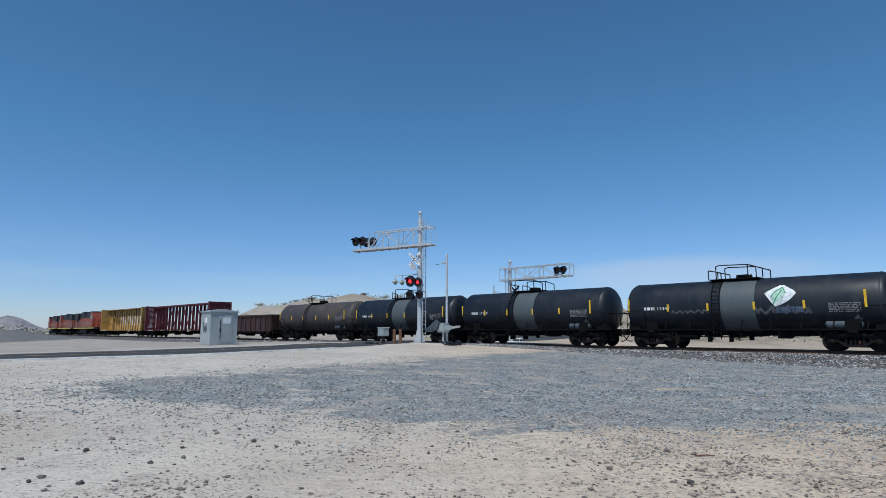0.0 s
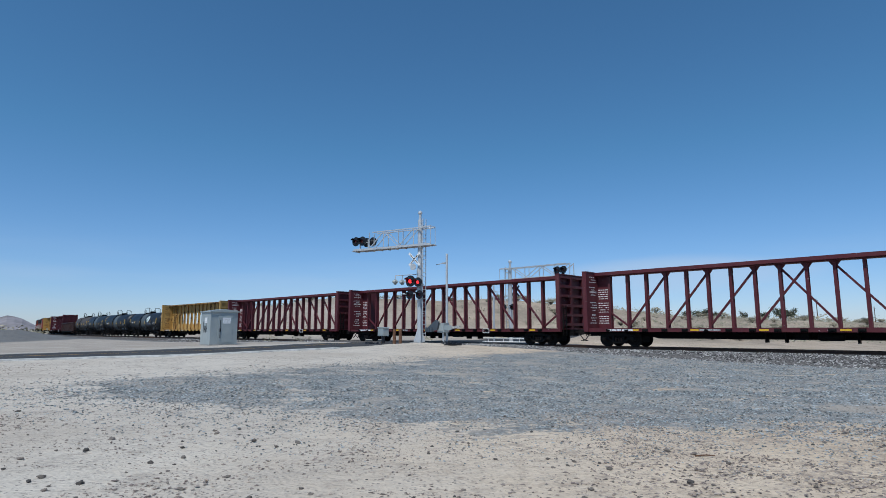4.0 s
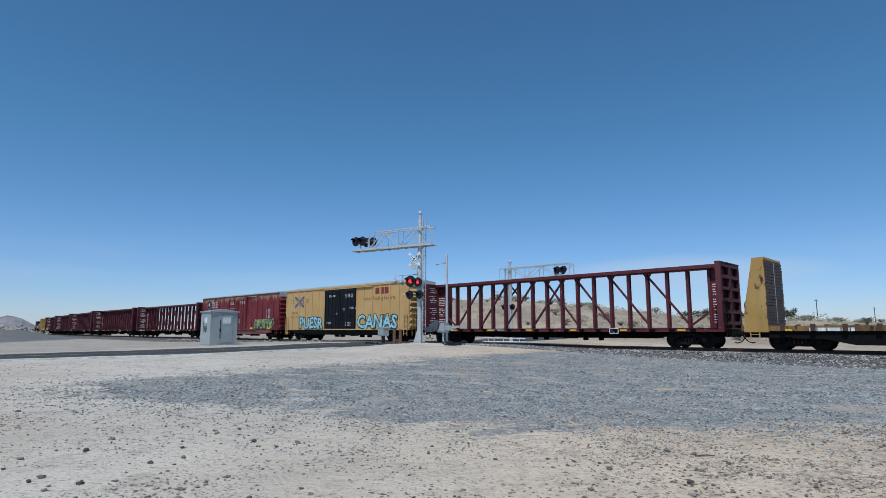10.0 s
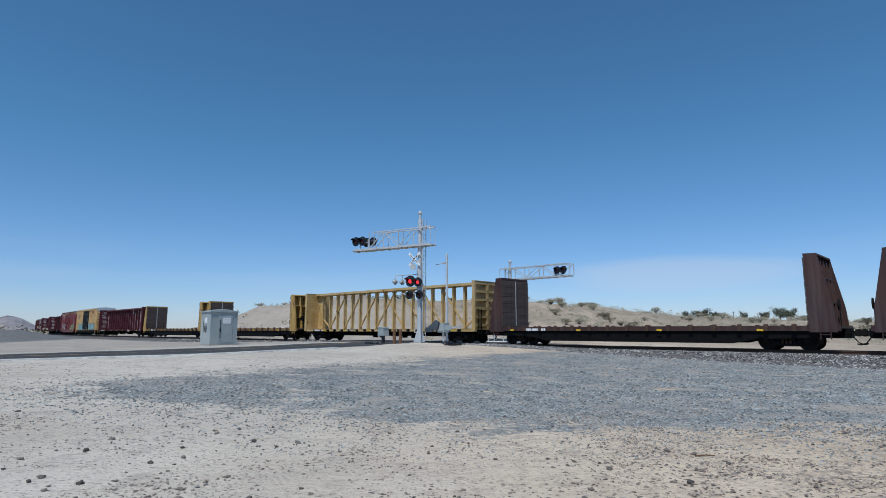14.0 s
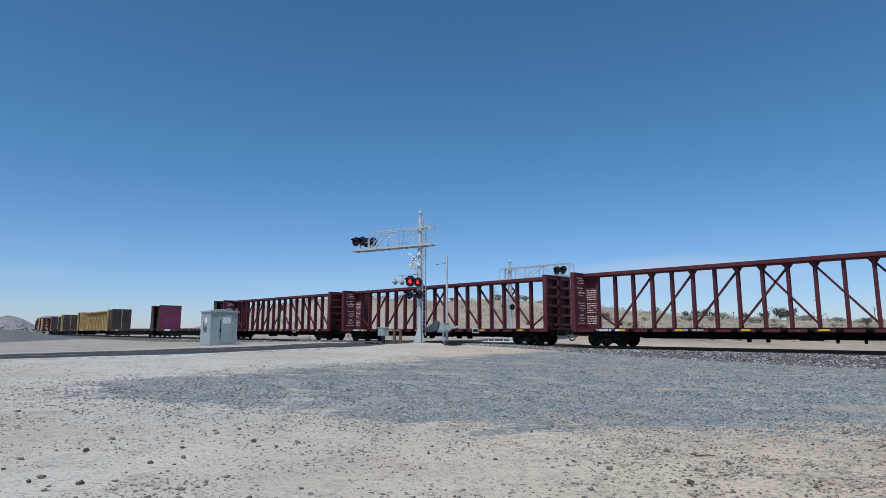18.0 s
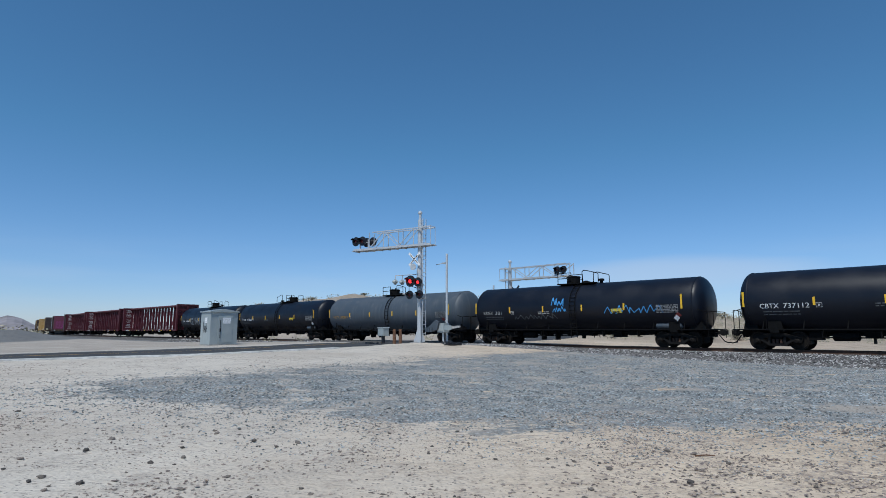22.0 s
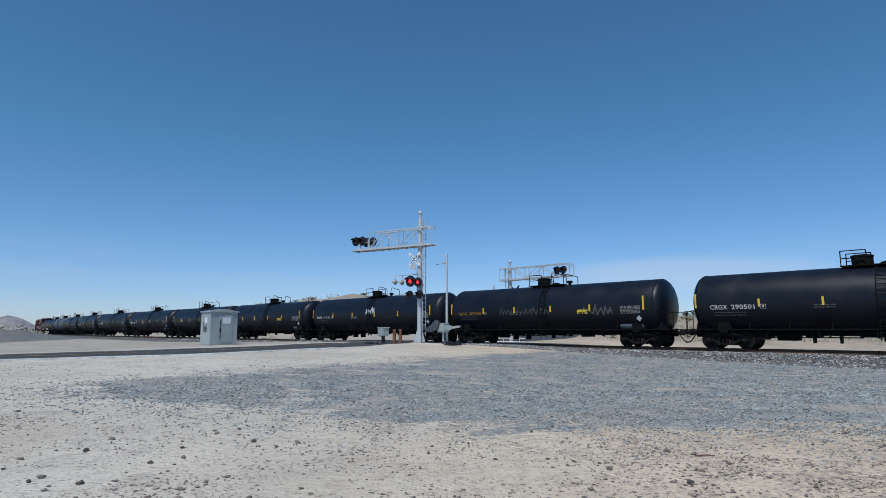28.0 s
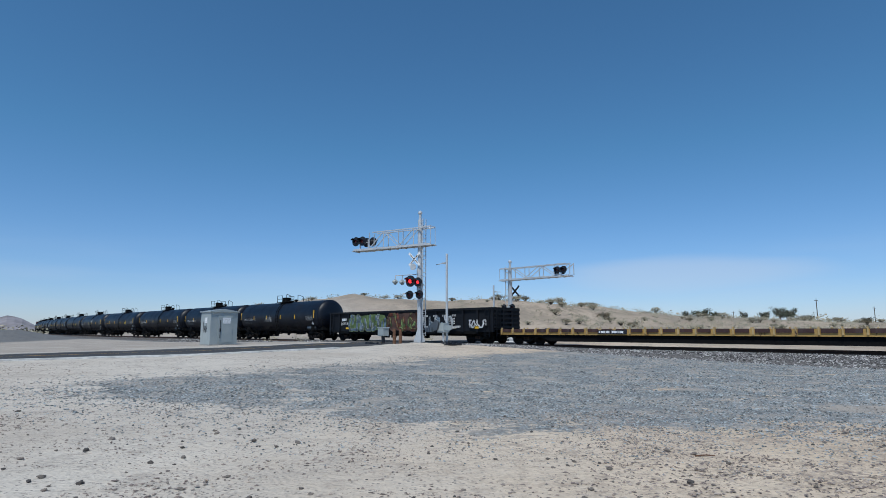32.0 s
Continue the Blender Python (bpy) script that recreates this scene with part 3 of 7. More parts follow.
def wrap(ob, r, zc, lift=0.007):
    """Lay a flat marking on the round shell of a tank."""
    bm = bmesh.new()
    bm.from_mesh(ob.data)
    bmesh.ops.transform(bm, matrix=ob.matrix_basis, verts=bm.verts)
    zs = [v.co.z for v in bm.verts]
    top_y = max(v.co.y for v in bm.verts)
    for k in range(1, int((max(zs) - min(zs)) / 0.09) + 1):
        bmesh.ops.bisect_plane(bm, geom=list(bm.verts) + list(bm.edges) + list(bm.faces), plane_co=(0, 0, min(zs) + k * 0.09), plane_no=(0, 0, 1))
    for v in bm.verts:
        v.co.y = math.sqrt(max(0.2, r * r - (v.co.z - zc) ** 2)) + lift + 0.1 * (v.co.y - top_y)
    me = bpy.data.meshes.new(ob.data.name)
    bm.to_mesh(me)
    bm.free()
    for mat in ob.data.materials:
        me.materials.append(mat)
    ob.data = me
    ob.matrix_basis = Matrix()


def peeling_material():
    """Red side sheets whose paint has weathered to tan towards the eaves, in streaks."""
    m = Nodes("peeling_red_paint")
    where = m.n.new("ShaderNodeSeparateXYZ")
    m.l.new(m.co.outputs["Object"], where.inputs[0])
    runs = m.noise(1.1, 5, stretch=(1.4, 1.4, 0.3))
    fine = m.noise(7, 7, rough=0.75, stretch=(1, 1, 0.6))
    col = m.mix(m.ramp(m.noise(0.6, 5), 0.35, 0.7), rgb(0.135, 0.009, 0.016), rgb(0.19, 0.022, 0.024))
    bare = m.math("ADD", m.math("ADD", m.math("MULTIPLY", m.math("SUBTRACT", where.outputs[2], 4.35), 0.34), runs), m.math("MULTIPLY", m.math("SUBTRACT", fine, 0.5), 0.4))
    col = m.mix(m.ramp(bare, 0.49, 0.72, 0, 0.85), col, rgb(0.42, 0.27, 0.16))
    low = m.math("ADD", m.math("MULTIPLY", m.math("SUBTRACT", 2.2, where.outputs[2]), 0.12), fine)
    col = m.mix(m.ramp(low, 0.62, 0.72, 0, 0.5), col, rgb(0.3, 0.2, 0.16))
    m.bump(fine, 0.15, 0.01)
    return m.done(col, 0.6)


PEELING = peeling_material()
SPRAY_GREY = plain("thin_grey_spray", (0.17, 0.19, 0.21), 0.6, spread=0.7, scale=3.0)
SPRAY_STEEL = plain("steel_blue_spray", (0.13, 0.19, 0.25), 0.6, spread=0.5, scale=2.0)
SPRAY_BROWN = plain("brown_spray", (0.09, 0.045, 0.03), 0.6, spread=0.5, scale=2.0)
SPRAY_LIME = plain("lime_spray", (0.26, 0.32, 0.12), 0.6, spread=0.4, scale=2.0)
SPRAY_DUSK = plain("dusky_blue_spray", (0.1, 0.13, 0.14), 0.6, spread=0.6, scale=2.0)
# ---- ground: one sheet to the horizon ----
def steps(lo, hi):
    out, v = [], 0.0
    while v < max(abs(lo), abs(hi)):
        out.append(v)
        v += 0.6 if v < 45 else 2.0 if v < 160 else 14 if v < 500 else 220
    return sorted({-x for x in out if -x >= lo} | {x for x in out if x <= hi})


xs, ys = steps(-4200, 4200), steps(-700, 4400)
g = Solid()
g.v = [(x, y, ground_z(x, y)) for y in ys for x in xs]
nx = len(xs)
g.f = [(j * nx + i, j * nx + i + 1, (j + 1) * nx + i + 1, (j + 1) * nx + i) for j in range(len(ys) - 1) for i in range(nx - 1)]
ground = single("ground", g, GROUND, "pale desert sand with grey gravel and a low hill", "ground", kind="structure")
for p in ground.data.polygons:
    p.use_smooth = True


def drape(name, a_edges, w0, w1, lift, mat, label, parent=None, step=0.8):
    """A strip across the plan, laid on the ground. a_edges: functions of w."""
    s, n = Solid(), int((w1 - w0) / step) + 1
    cols = 14
    for i in range(n):
        w = w0 + (w1 - w0) * i / (n - 1)
        lo, hi = a_edges[0](w), a_edges[1](w)
        for k in range(cols):
            a = lo + (hi - lo) * k / (cols - 1)
            p = U * a + N * w
            edge = -0.12 if (k == 0 and name != "edge_line" and name != "center_line") or (parent is None and k == cols - 1) else 0.0
            s.v.append((p.x, p.y, road_z(a, w) + lift + edge))
    s.f = [(i * cols + k, i * cols + k + 1, (i + 1) * cols + k + 1, (i + 1) * cols + k) for i in range(n - 1) for k in range(cols - 1)]
    if parent:
        return part(name, s, mat, parent)
    return single(name, s, mat, label, "road", kind="structure")


def road_z(a, w):
    p = U * a + N * w
    base = ground_z(p.x, p.y)
    over = smooth(7, 2.2, abs(w - TRACK_W))
    return max(base, base * (1 - over) + (RAIL_Z - 0.02) * over)


near_edge = lambda w: float(np.interp(w, (-45, 4.7, 9, 14, 20, 26, 60), (32.2, 30.0, 29.3, 28.1, 28.3, 30.0, 33)))
far_edge = lambda w: float(np.interp(w, (-45, 5.7, 11, 17, 24, 60), (40.2, 37.6, 36.9, 35.3, 36.2, 40)))
road = drape("road", (near_edge, far_edge), -45, 58, 0.06, ASPHALT, "worn two-lane asphalt road that crosses the track")
drape("road_shoulder", (lambda w: near_edge(w) - 0.55, lambda w: near_edge(w) + 0.1), -45, 20, 0.07, plain("pale_crushed_shoulder", (0.5, 0.485, 0.46), 0.9, scale=3), "", road)
drape("edge_line", (lambda w: far_edge(w) - 0.42, lambda w: far_edge(w) - 0.25), -45, 27, 0.07, DULL_WHITE, "", road)
drape("center_line", (lambda w: near_edge(w) + 3.5, lambda w: near_edge(w) + 3.65), -45, 29, 0.07, OCHRE, "", road)

# ---- track ----
bed = Solid()
profile = ((5.4, None), (4.2, 0.2), (3.0, 0.38), (1.9, 0.46), (0.9, 0.455), (-0.9, 0.455), (-1.9, 0.46), (-3.0, 0.38), (-4.4, 0.2), (-5.6, None))
stations = [-400, -200, -100] + list(range(-60, 340, 1)) + list(range(340, 900, 20))
for s_at in stations:
    c = on_line(s_at)
    d = (on_line(s_at + 0.5) - on_line(s_at - 0.5)).normalized()
    side = Vector((-d.y, d.x, 0))
    for off, z in profile:
        p = c + side * off
        gz = ground_z(p.x, p.y)
        zz = gz - 0.04 if z is None else max(gz + 0.02, z) + 0.03 * noise.noise(Vector((s_at * 0.9, off * 2, 0)))
        bed.v.append((p.x, p.y, zz))
k = len(profile)
bed.f = [(i * k + j, i * k + j + 1, (i + 1) * k + j + 1, (i + 1) * k + j) for i in range(len(stations) - 1) for j in range(k - 1)]


def ballast_material():
    m = Nodes("ballast_bed")
    pos = m.place()
    cells = m.n.new("ShaderNodeTexVoronoi")
    cells.inputs["Scale"].default_value = 13.0
    m.l.new(pos, cells.inputs["Vector"])
    col = m.mix(m.ramp(cells.outputs["Color"], 0.1, 0.9), rgb(0.045, 0.042, 0.041), rgb(0.24, 0.222, 0.212))
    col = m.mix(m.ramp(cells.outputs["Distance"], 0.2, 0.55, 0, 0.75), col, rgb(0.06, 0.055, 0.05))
    col = m.mix(m.ramp(m.noise(0.5, 4, pos), 0.4, 0.7, 0, 0.25), col, rgb(0.22, 0.19, 0.17))
    m.bump(cells.outputs["Distance"], 0.9, 0.05)
    return m.done(col, 0.95)


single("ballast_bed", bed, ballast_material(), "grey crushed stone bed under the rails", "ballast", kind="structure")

track = thing("railway_track", "single steel railway track on timber ties", "track", kind="structure")
for off in (0.755, -0.755):
    r = Solid()
    pts = []
    rail_s = [-400] + list(range(-60, 140, 20)) + list(range(140, 900, 6))
    for s_at in rail_s:
        c = on_line(s_at)
        d = (on_line(s_at + 0.5) - on_line(s_at - 0.5)).normalized()
        side = Vector((-d.y, d.x, 0))
        for o, z in ((-0.075, 0.46), (0.075, 0.46), (0.075, 0.475), (0.012, 0.5), (0.012, 0.58), (0.037, 0.592), (0.037, RAIL_Z), (-0.037, RAIL_Z), (-0.037, 0.592), (-0.012, 0.58), (-0.012, 0.5), (-0.075, 0.475)):
            p = c + side * (off + o)
            r.v.append((p.x, p.y, z))
    r.f = [(i * 12 + j, i * 12 + (j + 1) % 12, (i + 1) * 12 + (j + 1) % 12, (i + 1) * 12 + j) for i in range(len(rail_s) - 1) for j in range(12)]
    part("rail", r, RUST_IRON, track, "rust-brown steel rail")
tie = Solid()
tie.box(-0.11, 0.11, -1.3, 1.3, 0.28, 0.472)
tie_mesh = tie.mesh("tie", TIE_WOOD)
for i in range(170):
    s_at = 28 + i * 0.52
    c = on_line(s_at)
    part("tie", tie_mesh, None, track, at=pose(c.x, c.y, 0, 0, 0, HEADING + random.Random(i).uniform(-0.8, 0.8)))
panels = Solid()
for lo, hi in ((-0.62, 0.62), (0.86, 1.5), (-1.5, -0.86)):
    panels.box(0, 9.0, lo, hi, 0.5, RAIL_Z - 0.02)
single("crossing_panel", panels, plain("crossing_concrete", (0.25, 0.24, 0.23), 0.9), "flat crossing panels between the rails", "crossing", kind="structure", at=site(29.2, TRACK_W))


# ---- loose stones ----
def stones(name, count, pick, sizes, mat, label, seed, flat=0.6, floor=0.4):
    rng = np.random.RandomState(seed)
    octa = np.array(((1, 0, 0), (-1, 0, 0), (0, 1, 0), (0, -1, 0), (0, 0, 1), (0, 0, -1)), float)
    tri = np.array(((0, 2, 4), (2, 1, 4), (1, 3, 4), (3, 0, 4), (2, 0, 5), (1, 2, 5), (3, 1, 5), (0, 3, 5)))
    pts, tries = [], 0
    while len(pts) < count and tries < count * 6:
        q = pick(rng)
        tries += 1
        if q:
            pts.append(q)
    at = np.array(pts)
    n = len(at)
    size = (sizes[0] + (sizes[1] - sizes[0]) * rng.rand(n) ** 2.6) * np.clip(at[:, 1] / 14, floor, 1.0)
    v = octa[None] * rng.uniform(0.6, 1.3, (n, 6, 1)) + rng.uniform(-0.3, 0.3, (n, 6, 3))
    an, long = rng.uniform(0, 6.28, n), rng.uniform(0.8, 1.5, n)
    c, q = np.cos(an)[:, None], np.sin(an)[:, None]
    vx = v[:, :, 0] * long[:, None]
    v = np.stack((vx * c - v[:, :, 1] * q, vx * q + v[:, :, 1] * c, v[:, :, 2] * flat), 2) * size[:, None, None]
    v += at[:, None, :]
    v[:, :, 2] += (size * 0.2)[:, None]
    verts = v.reshape(-1, 3)
    faces = (tri[None] + 6 * np.arange(n)[:, None, None]).reshape(-1, 3)
    me = bpy.data.meshes.new(name)
    me.from_pydata(verts.tolist(), [], faces.tolist())
    me.materials.append(mat)
    return tagged(new(name, me), label, "stones", kind="stuff")


def pick_gravel(rng):
    y = 6.5 + 26 * rng.rand() ** 1.5
    x = rng.uniform(-0.8, 0.85) * (y + 2)
    a, w = x * U.x + y * U.y, x * N.x + y * N.y
    n = noise.noise(Vector((x * 0.16, y * 0.16, 3))) * 3
    if w > 28.5 or a > 16 + n * 0.6 + 5 * rng.rand() ** 2 or x < -9.0 + n * 0.8 - 8 * rng.rand() ** 2 or y < 10.4 + max(-0.4 * x, -0.2 * x) + n * 0.5 - 3.5 * rng.rand() ** 3 or noise.noise(Vector((x * 0.4, y * 0.9, 7))) > 0.38:
        return None
    return x, y, ground_z(x, y)


def pick_ballast(rng):
    s_at, off = 24 + 90 * rng.rand() ** 1.4, rng.uniform(0.9, 5.3)
    c = on_line(s_at) - N * off
    top = np.interp(off, (0.9, 1.9, 3.0, 4.2, 5.4), (0.455, 0.46, 0.38, 0.2, 0.0))
    if 66 < s_at < 76:
        return None
    return c.x, c.y, max(ground_z(c.x, c.y), top)


def pick_near(rng):
    y = 3.8 + 8 * rng.rand() ** 1.3
    x = rng.uniform(-0.85, 0.85) * (y + 0.5)
    if noise.noise(Vector((x * 0.5, y * 0.5, 1))) + 0.45 * smooth(0.5, 4, x + 0.4 * noise.noise(Vector((x, y, 0)))) * smooth(8.8, 6, y) < rng.uniform(-0.3, 0.5) + 0.3 * smooth(1, -4, x):
        return None
    return x, y, ground_z(x, y)


stones("gravel", 80000, pick_gravel, (0.008, 0.038), GRAVEL, "spread grey crushed gravel on sand", 5)
stones("ballast_stones", 40000, pick_ballast, (0.03, 0.07), BALLAST, "loose dark grey ballast stones by the rail", 6)
stones("pebbles", 19000, pick_near, (0.004, 0.036), PEBBLE, "small brown pebbles scattered over pale sand", 7, 0.45, 0.75)



def pick_sand(rng):
    y = 7 + 20 * rng.rand() ** 1.3
    x = rng.uniform(-0.85, 0.85) * (y + 1)
    a = x * U.x + y * U.y
    if noise.noise(Vector((x * 0.3, y * 0.6, 4))) < rng.uniform(-0.5, 0.45) or a > 27 or rng.rand() < 0.6 * smooth(-6, 2, x):
        return None
    return x, y, ground_z(x, y)


stones("grit", 12000, pick_sand, (0.007, 0.03), PEBBLE, "fine brown grit strewn over pale sand", 8, 0.5, 0.7)


def rock_material():
    m = Nodes("dark_desert_rock")
    col = m.mix(m.vary(), rgb(0.075, 0.066, 0.06), rgb(0.23, 0.195, 0.165))
    col = m.mix(0.6, col, m.mix(m.noise(3, 6), rgb(0.35, 0.35, 0.35), rgb(1.6, 1.6, 1.6)), "MULTIPLY")
    m.bump(m.noise(5, 5), 0.5, 0.05)
    return m.done(col, 0.9)


DARK_ROCK = rock_material()
rock_meshes = []
for k in range(4):
    rnd = random.Random(k)
    bm = bmesh.new()
    bmesh.ops.create_icosphere(bm, subdivisions=2, radius=1)
    for v in bm.verts:
        q = noise.noise(v.co * 1.3 + Vector((k * 7, 0, 0)))
        v.co *= 0.8 + 0.5 * q
        v.co.z *= 0.62
    me = bpy.data.meshes.new("rock")
    bm.to_mesh(me)
    bm.free()
    me.materials.append(DARK_ROCK)
    rock_meshes.append(me)
rnd = random.Random(12)
for i in range(150):
    y = 4.0 + 7.0 * rnd.random() ** 1.2
    x = rnd.uniform(-0.82, 0.85) * y
    size = rnd.uniform(0.014, 0.03) * (1.55 if i % 5 == 0 else 1)
    ob = new("rock", rock_meshes[i % 4])
    ob.matrix_basis = pose(x, y, ground_z(x, y) + size * 0.25, rnd.uniform(-15, 15), rnd.uniform(-15, 15), rnd.uniform(0, 360)) @ Matrix.Diagonal((size * rnd.uniform(0.9, 1.5), size, size, 1))
    tagged(ob, "small dark brown stone lying on the sand", "rock", "stones on the near sand")

for i, (x, y, wide) in enumerate(((-4.35, 6.5, 0.09), (-3.8, 6.3, 0.075), (-3.28, 7.55, 0.08), (-5.2, 7.35, 0.085), (-4.8, 8.6, 0.1), (-3.56, 7.28, 0.08), (-2.37, 6.6, 0.075), (-2.7, 8.5, 0.09),
                                  (-3.46, 9.07, 0.08), (-1.3, 5.9, 0.065), (-4.7, 7.85, 0.1), (2.97, 7.9, 0.09), (1.5, 6.08, 0.075), (1.35, 5.74, 0.08), (2.6, 6.3, 0.09))):
    ob = new("rock", rock_meshes[i % 4])
    ob.matrix_basis = pose(x, y, ground_z(x, y) + wide * 0.13, 0, 0, i * 67) @ Matrix.Diagonal((wide * 0.62, wide * 0.5, wide * (0.62 if i % 3 else 0.4), 1))
    tagged(ob, "dark rounded stone lying on pale sand", "rock", "stones on the near sand")
s = Solid()
s.tube((-0.13, 0, 0.012), (0.02, 0.01, 0.018), 0.011, 6, 0.009)
s.tube((0.02, 0.01, 0.018), (0.13, -0.005, 0.014), 0.009, 6, 0.005)
single("stick", s, POST_WOOD, "short brown stick lying on pale sand", "stick", at=pose(3.36, 7.66, ground_z(3.36, 7.66), 0, 0, 4))


# ---- shrubs, trees ----
def shrub_solid(seed, wide=0.9, high=1.1, leaves=240, leaf=0.07, twigs=9):
    rnd = random.Random(seed)
    wood, green = Solid(), Solid()
    tips = []
    for i in range(twigs):
        an, out = rnd.uniform(0, 6.28), rnd.uniform(0.2, 1.0) * wide
        mid = Vector((math.cos(an) * out * 0.45, math.sin(an) * out * 0.45, high * rnd.uniform(0.35, 0.55)))
        tip = Vector((math.cos(an) * out, math.sin(an) * out, high * rnd.uniform(0.6, 1.0) * (1.05 - 0.3 * out / wide)))
        wood.tube((0, 0, -0.1), mid, 0.03, 4, 0.018)
        wood.tube(mid, tip, 0.018, 4, 0.006)
        tips += [mid.lerp(tip, q) for q in (0.2, 0.5, 0.75, 0.9, 1.0)]
    for i in range(leaves):
        c = rnd.choice(tips) + Vector((rnd.gauss(0, 0.13), rnd.gauss(0, 0.13), rnd.gauss(0, 0.1))) * wide
        c.z = max(0.06, c.z)
        d = Vector((rnd.uniform(-1, 1), rnd.uniform(-1, 1), rnd.uniform(-0.5, 1))).normalized()
        e = d.orthogonal().normalized()
        k = leaf * rnd.uniform(0.6, 1.5)
        green.add([c - d * k, c + e * k * 0.6, c + d * k, c - e * k * 0.6], [(0, 1, 2, 3)])
    return wood, green


def plant(name, seed, label, category, group, wide, high, leaves, leaf, twigs, mat):
    wood, green = shrub_solid(seed, wide, high, leaves, leaf, twigs)
    ob = thing(name, label, category, group)
    part("woody_base", wood, TWIG, ob)
    part("crown", green, mat, ob)
    return ob


def tree(seed, high, wide, label):
    rnd = random.Random(seed)
    ob = thing("tree", label, "tree", "trees beyond the line")
    trunk, green = Solid(), Solid()
    trunk.tube((0, 0, -0.3), (0.1, 0, high * 0.45), high * 0.035, 8, high * 0.022)
    tips = []
    for i in range(13):
        an = i * 2.4
        z0 = high * rnd.uniform(0.25, 0.5)
        tip = Vector((math.cos(an) * wide * rnd.uniform(0.4, 1.0), math.sin(an) * wide * rnd.uniform(0.4, 1.0), high * rnd.uniform(0.45, 0.97)))
        trunk.tube((0.05, 0, z0), tip, high * 0.014, 5, 0.02)
        tips += [Vector((0, 0, z0)).lerp(tip, q) for q in (0.55, 0.8, 1.0)]
    for i in range(800):
        c = rnd.choice(tips) + Vector((rnd.gauss(0, 0.2), rnd.gauss(0, 0.2), rnd.gauss(0, 0.16))) * wide
        d = Vector((rnd.uniform(-1, 1), rnd.uniform(-1, 1), rnd.uniform(-1, 1))).normalized()
        e = d.orthogonal().normalized()
        k = wide * 0.085 * rnd.uniform(0.6, 1.5)
        green.add([c - d * k, c + e * k * 0.7, c + d * k, c - e * k * 0.7], [(0, 1, 2, 3)])
    part("trunk", trunk, TWIG, ob)
    part("crown", green, TREE_LEAF, ob)
    return ob


shrub_kinds = [plant("desert_shrub", 20 + k, "dry grey-green desert shrub on the sandy slope", "shrub", "shrubs on the hill", 0.8 + 0.15 * k, 0.9 + 0.2 * k, 800, 0.06, 22, LEAF) for k in range(4)]
rnd = random.Random(77)
placed = 0
spots = []
while placed < 190:
    y = rnd.uniform(56, 150)
    px = rnd.uniform(410, 1640)
    x = (px - 784) / 1025 * y
    w = x * N.x + y * N.y
    if w < 47 or (560 < px < 745 and y < 98 and rnd.random() < 0.93) or (905 < px < 1045 and y < 70):
        continue
    if px < 880 and y < 85 and rnd.random() < 0.6:
        continue
    spots.append((x, y, rnd.uniform(0.35, 0.95) * (1.15 if y > 100 else 1)))
    placed += 1
for i, (x, y, size) in enumerate(spots):
    m = pose(x, y, ground_z(x, y) - 0.05, 0, 0, rnd.uniform(0, 360)) @ Matrix.Diagonal((size * 1.2, size * 1.2, size, 1))
    if i >= 4:
        copy_thing(shrub_kinds[i % 4], m)
for i, (x, y, size) in enumerate(spots[:4]):
    shrub_kinds[i].matrix_basis = pose(x, y, ground_z(x, y) - 0.05)
tree_first = []
tree_spots = ((1382, 150, 3.9, 2.0), (1400, 156, 3.4, 1.9), (1355, 158, 2.7, 1.6), (1318, 140, 2.9, 0.9), (1430, 170, 2.7, 2.2), (1245, 135, 2.7, 2.1), (1218, 138, 2.3, 1.6), (1268, 142, 2.1, 1.0), (1535, 190, 2.8, 2.2))
trees = [tree(5, 1.0, 0.52, "dark green desert tree beyond the hill"), tree(6, 1.0, 0.6, "dark green desert tree beyond the hill")]
for i, (px, y, high, wide) in enumerate(tree_spots):
    x = (px - 784) / 1025 * y
    m = pose(x, y, ground_z(x, y) - 0.2, 0, 0, i * 70) @ Matrix.Diagonal((wide * 1.6, wide * 1.6, high, 1))
    if i >= 2:
        copy_thing(trees[i % 2], m)
    else:
        tree_first.append((trees[i], m))
for ob, m in tree_first:
    ob.matrix_basis = m
# thick far scrub in one mesh
scrub, scrub_wood = Solid(), Solid()
for i in range(1700):
    size = 0
    if i >= 260:
        y = rnd.uniform(56, 135)
        px = rnd.uniform(420, 1640) if i < 900 else rnd.uniform(880, 1640)
        size = rnd.uniform(0.25, 0.6)
        if 560 < px < 745 and y < 98 or 905 < px < 1045 and y < 72:
            continue
    elif i < 110:
        y = rnd.uniform(112, 190)
        px = rnd.uniform(-260, 75)
    else:
        y = rnd.uniform(135, 330)
        px = rnd.uniform(1000, 1700)
    x = (px - 784) / 1025 * y
    z = ground_z(x, y)
    size = size or rnd.uniform(0.7, 1.7)
    for k in range(46 if i < 260 else 22):
        c = Vector((x + rnd.gauss(0, 0.7) * size, y + rnd.gauss(0, 0.7) * size, z + abs(rnd.gauss(0, 0.55)) * size))
        d = Vector((rnd.uniform(-1, 1), rnd.uniform(-1, 1), rnd.uniform(-0.4, 1))).normalized()
        e = d.orthogonal().normalized()
        q = rnd.uniform(0.12, 0.3) * size
        scrub.add([c - d * q, c + e * q * 0.6, c + d * q, c - e * q * 0.6], [(0, 1, 2, 3)])
single("scrub", scrub, LEAF, "low dark desert scrub far off on the plain", "scrub", kind="stuff")

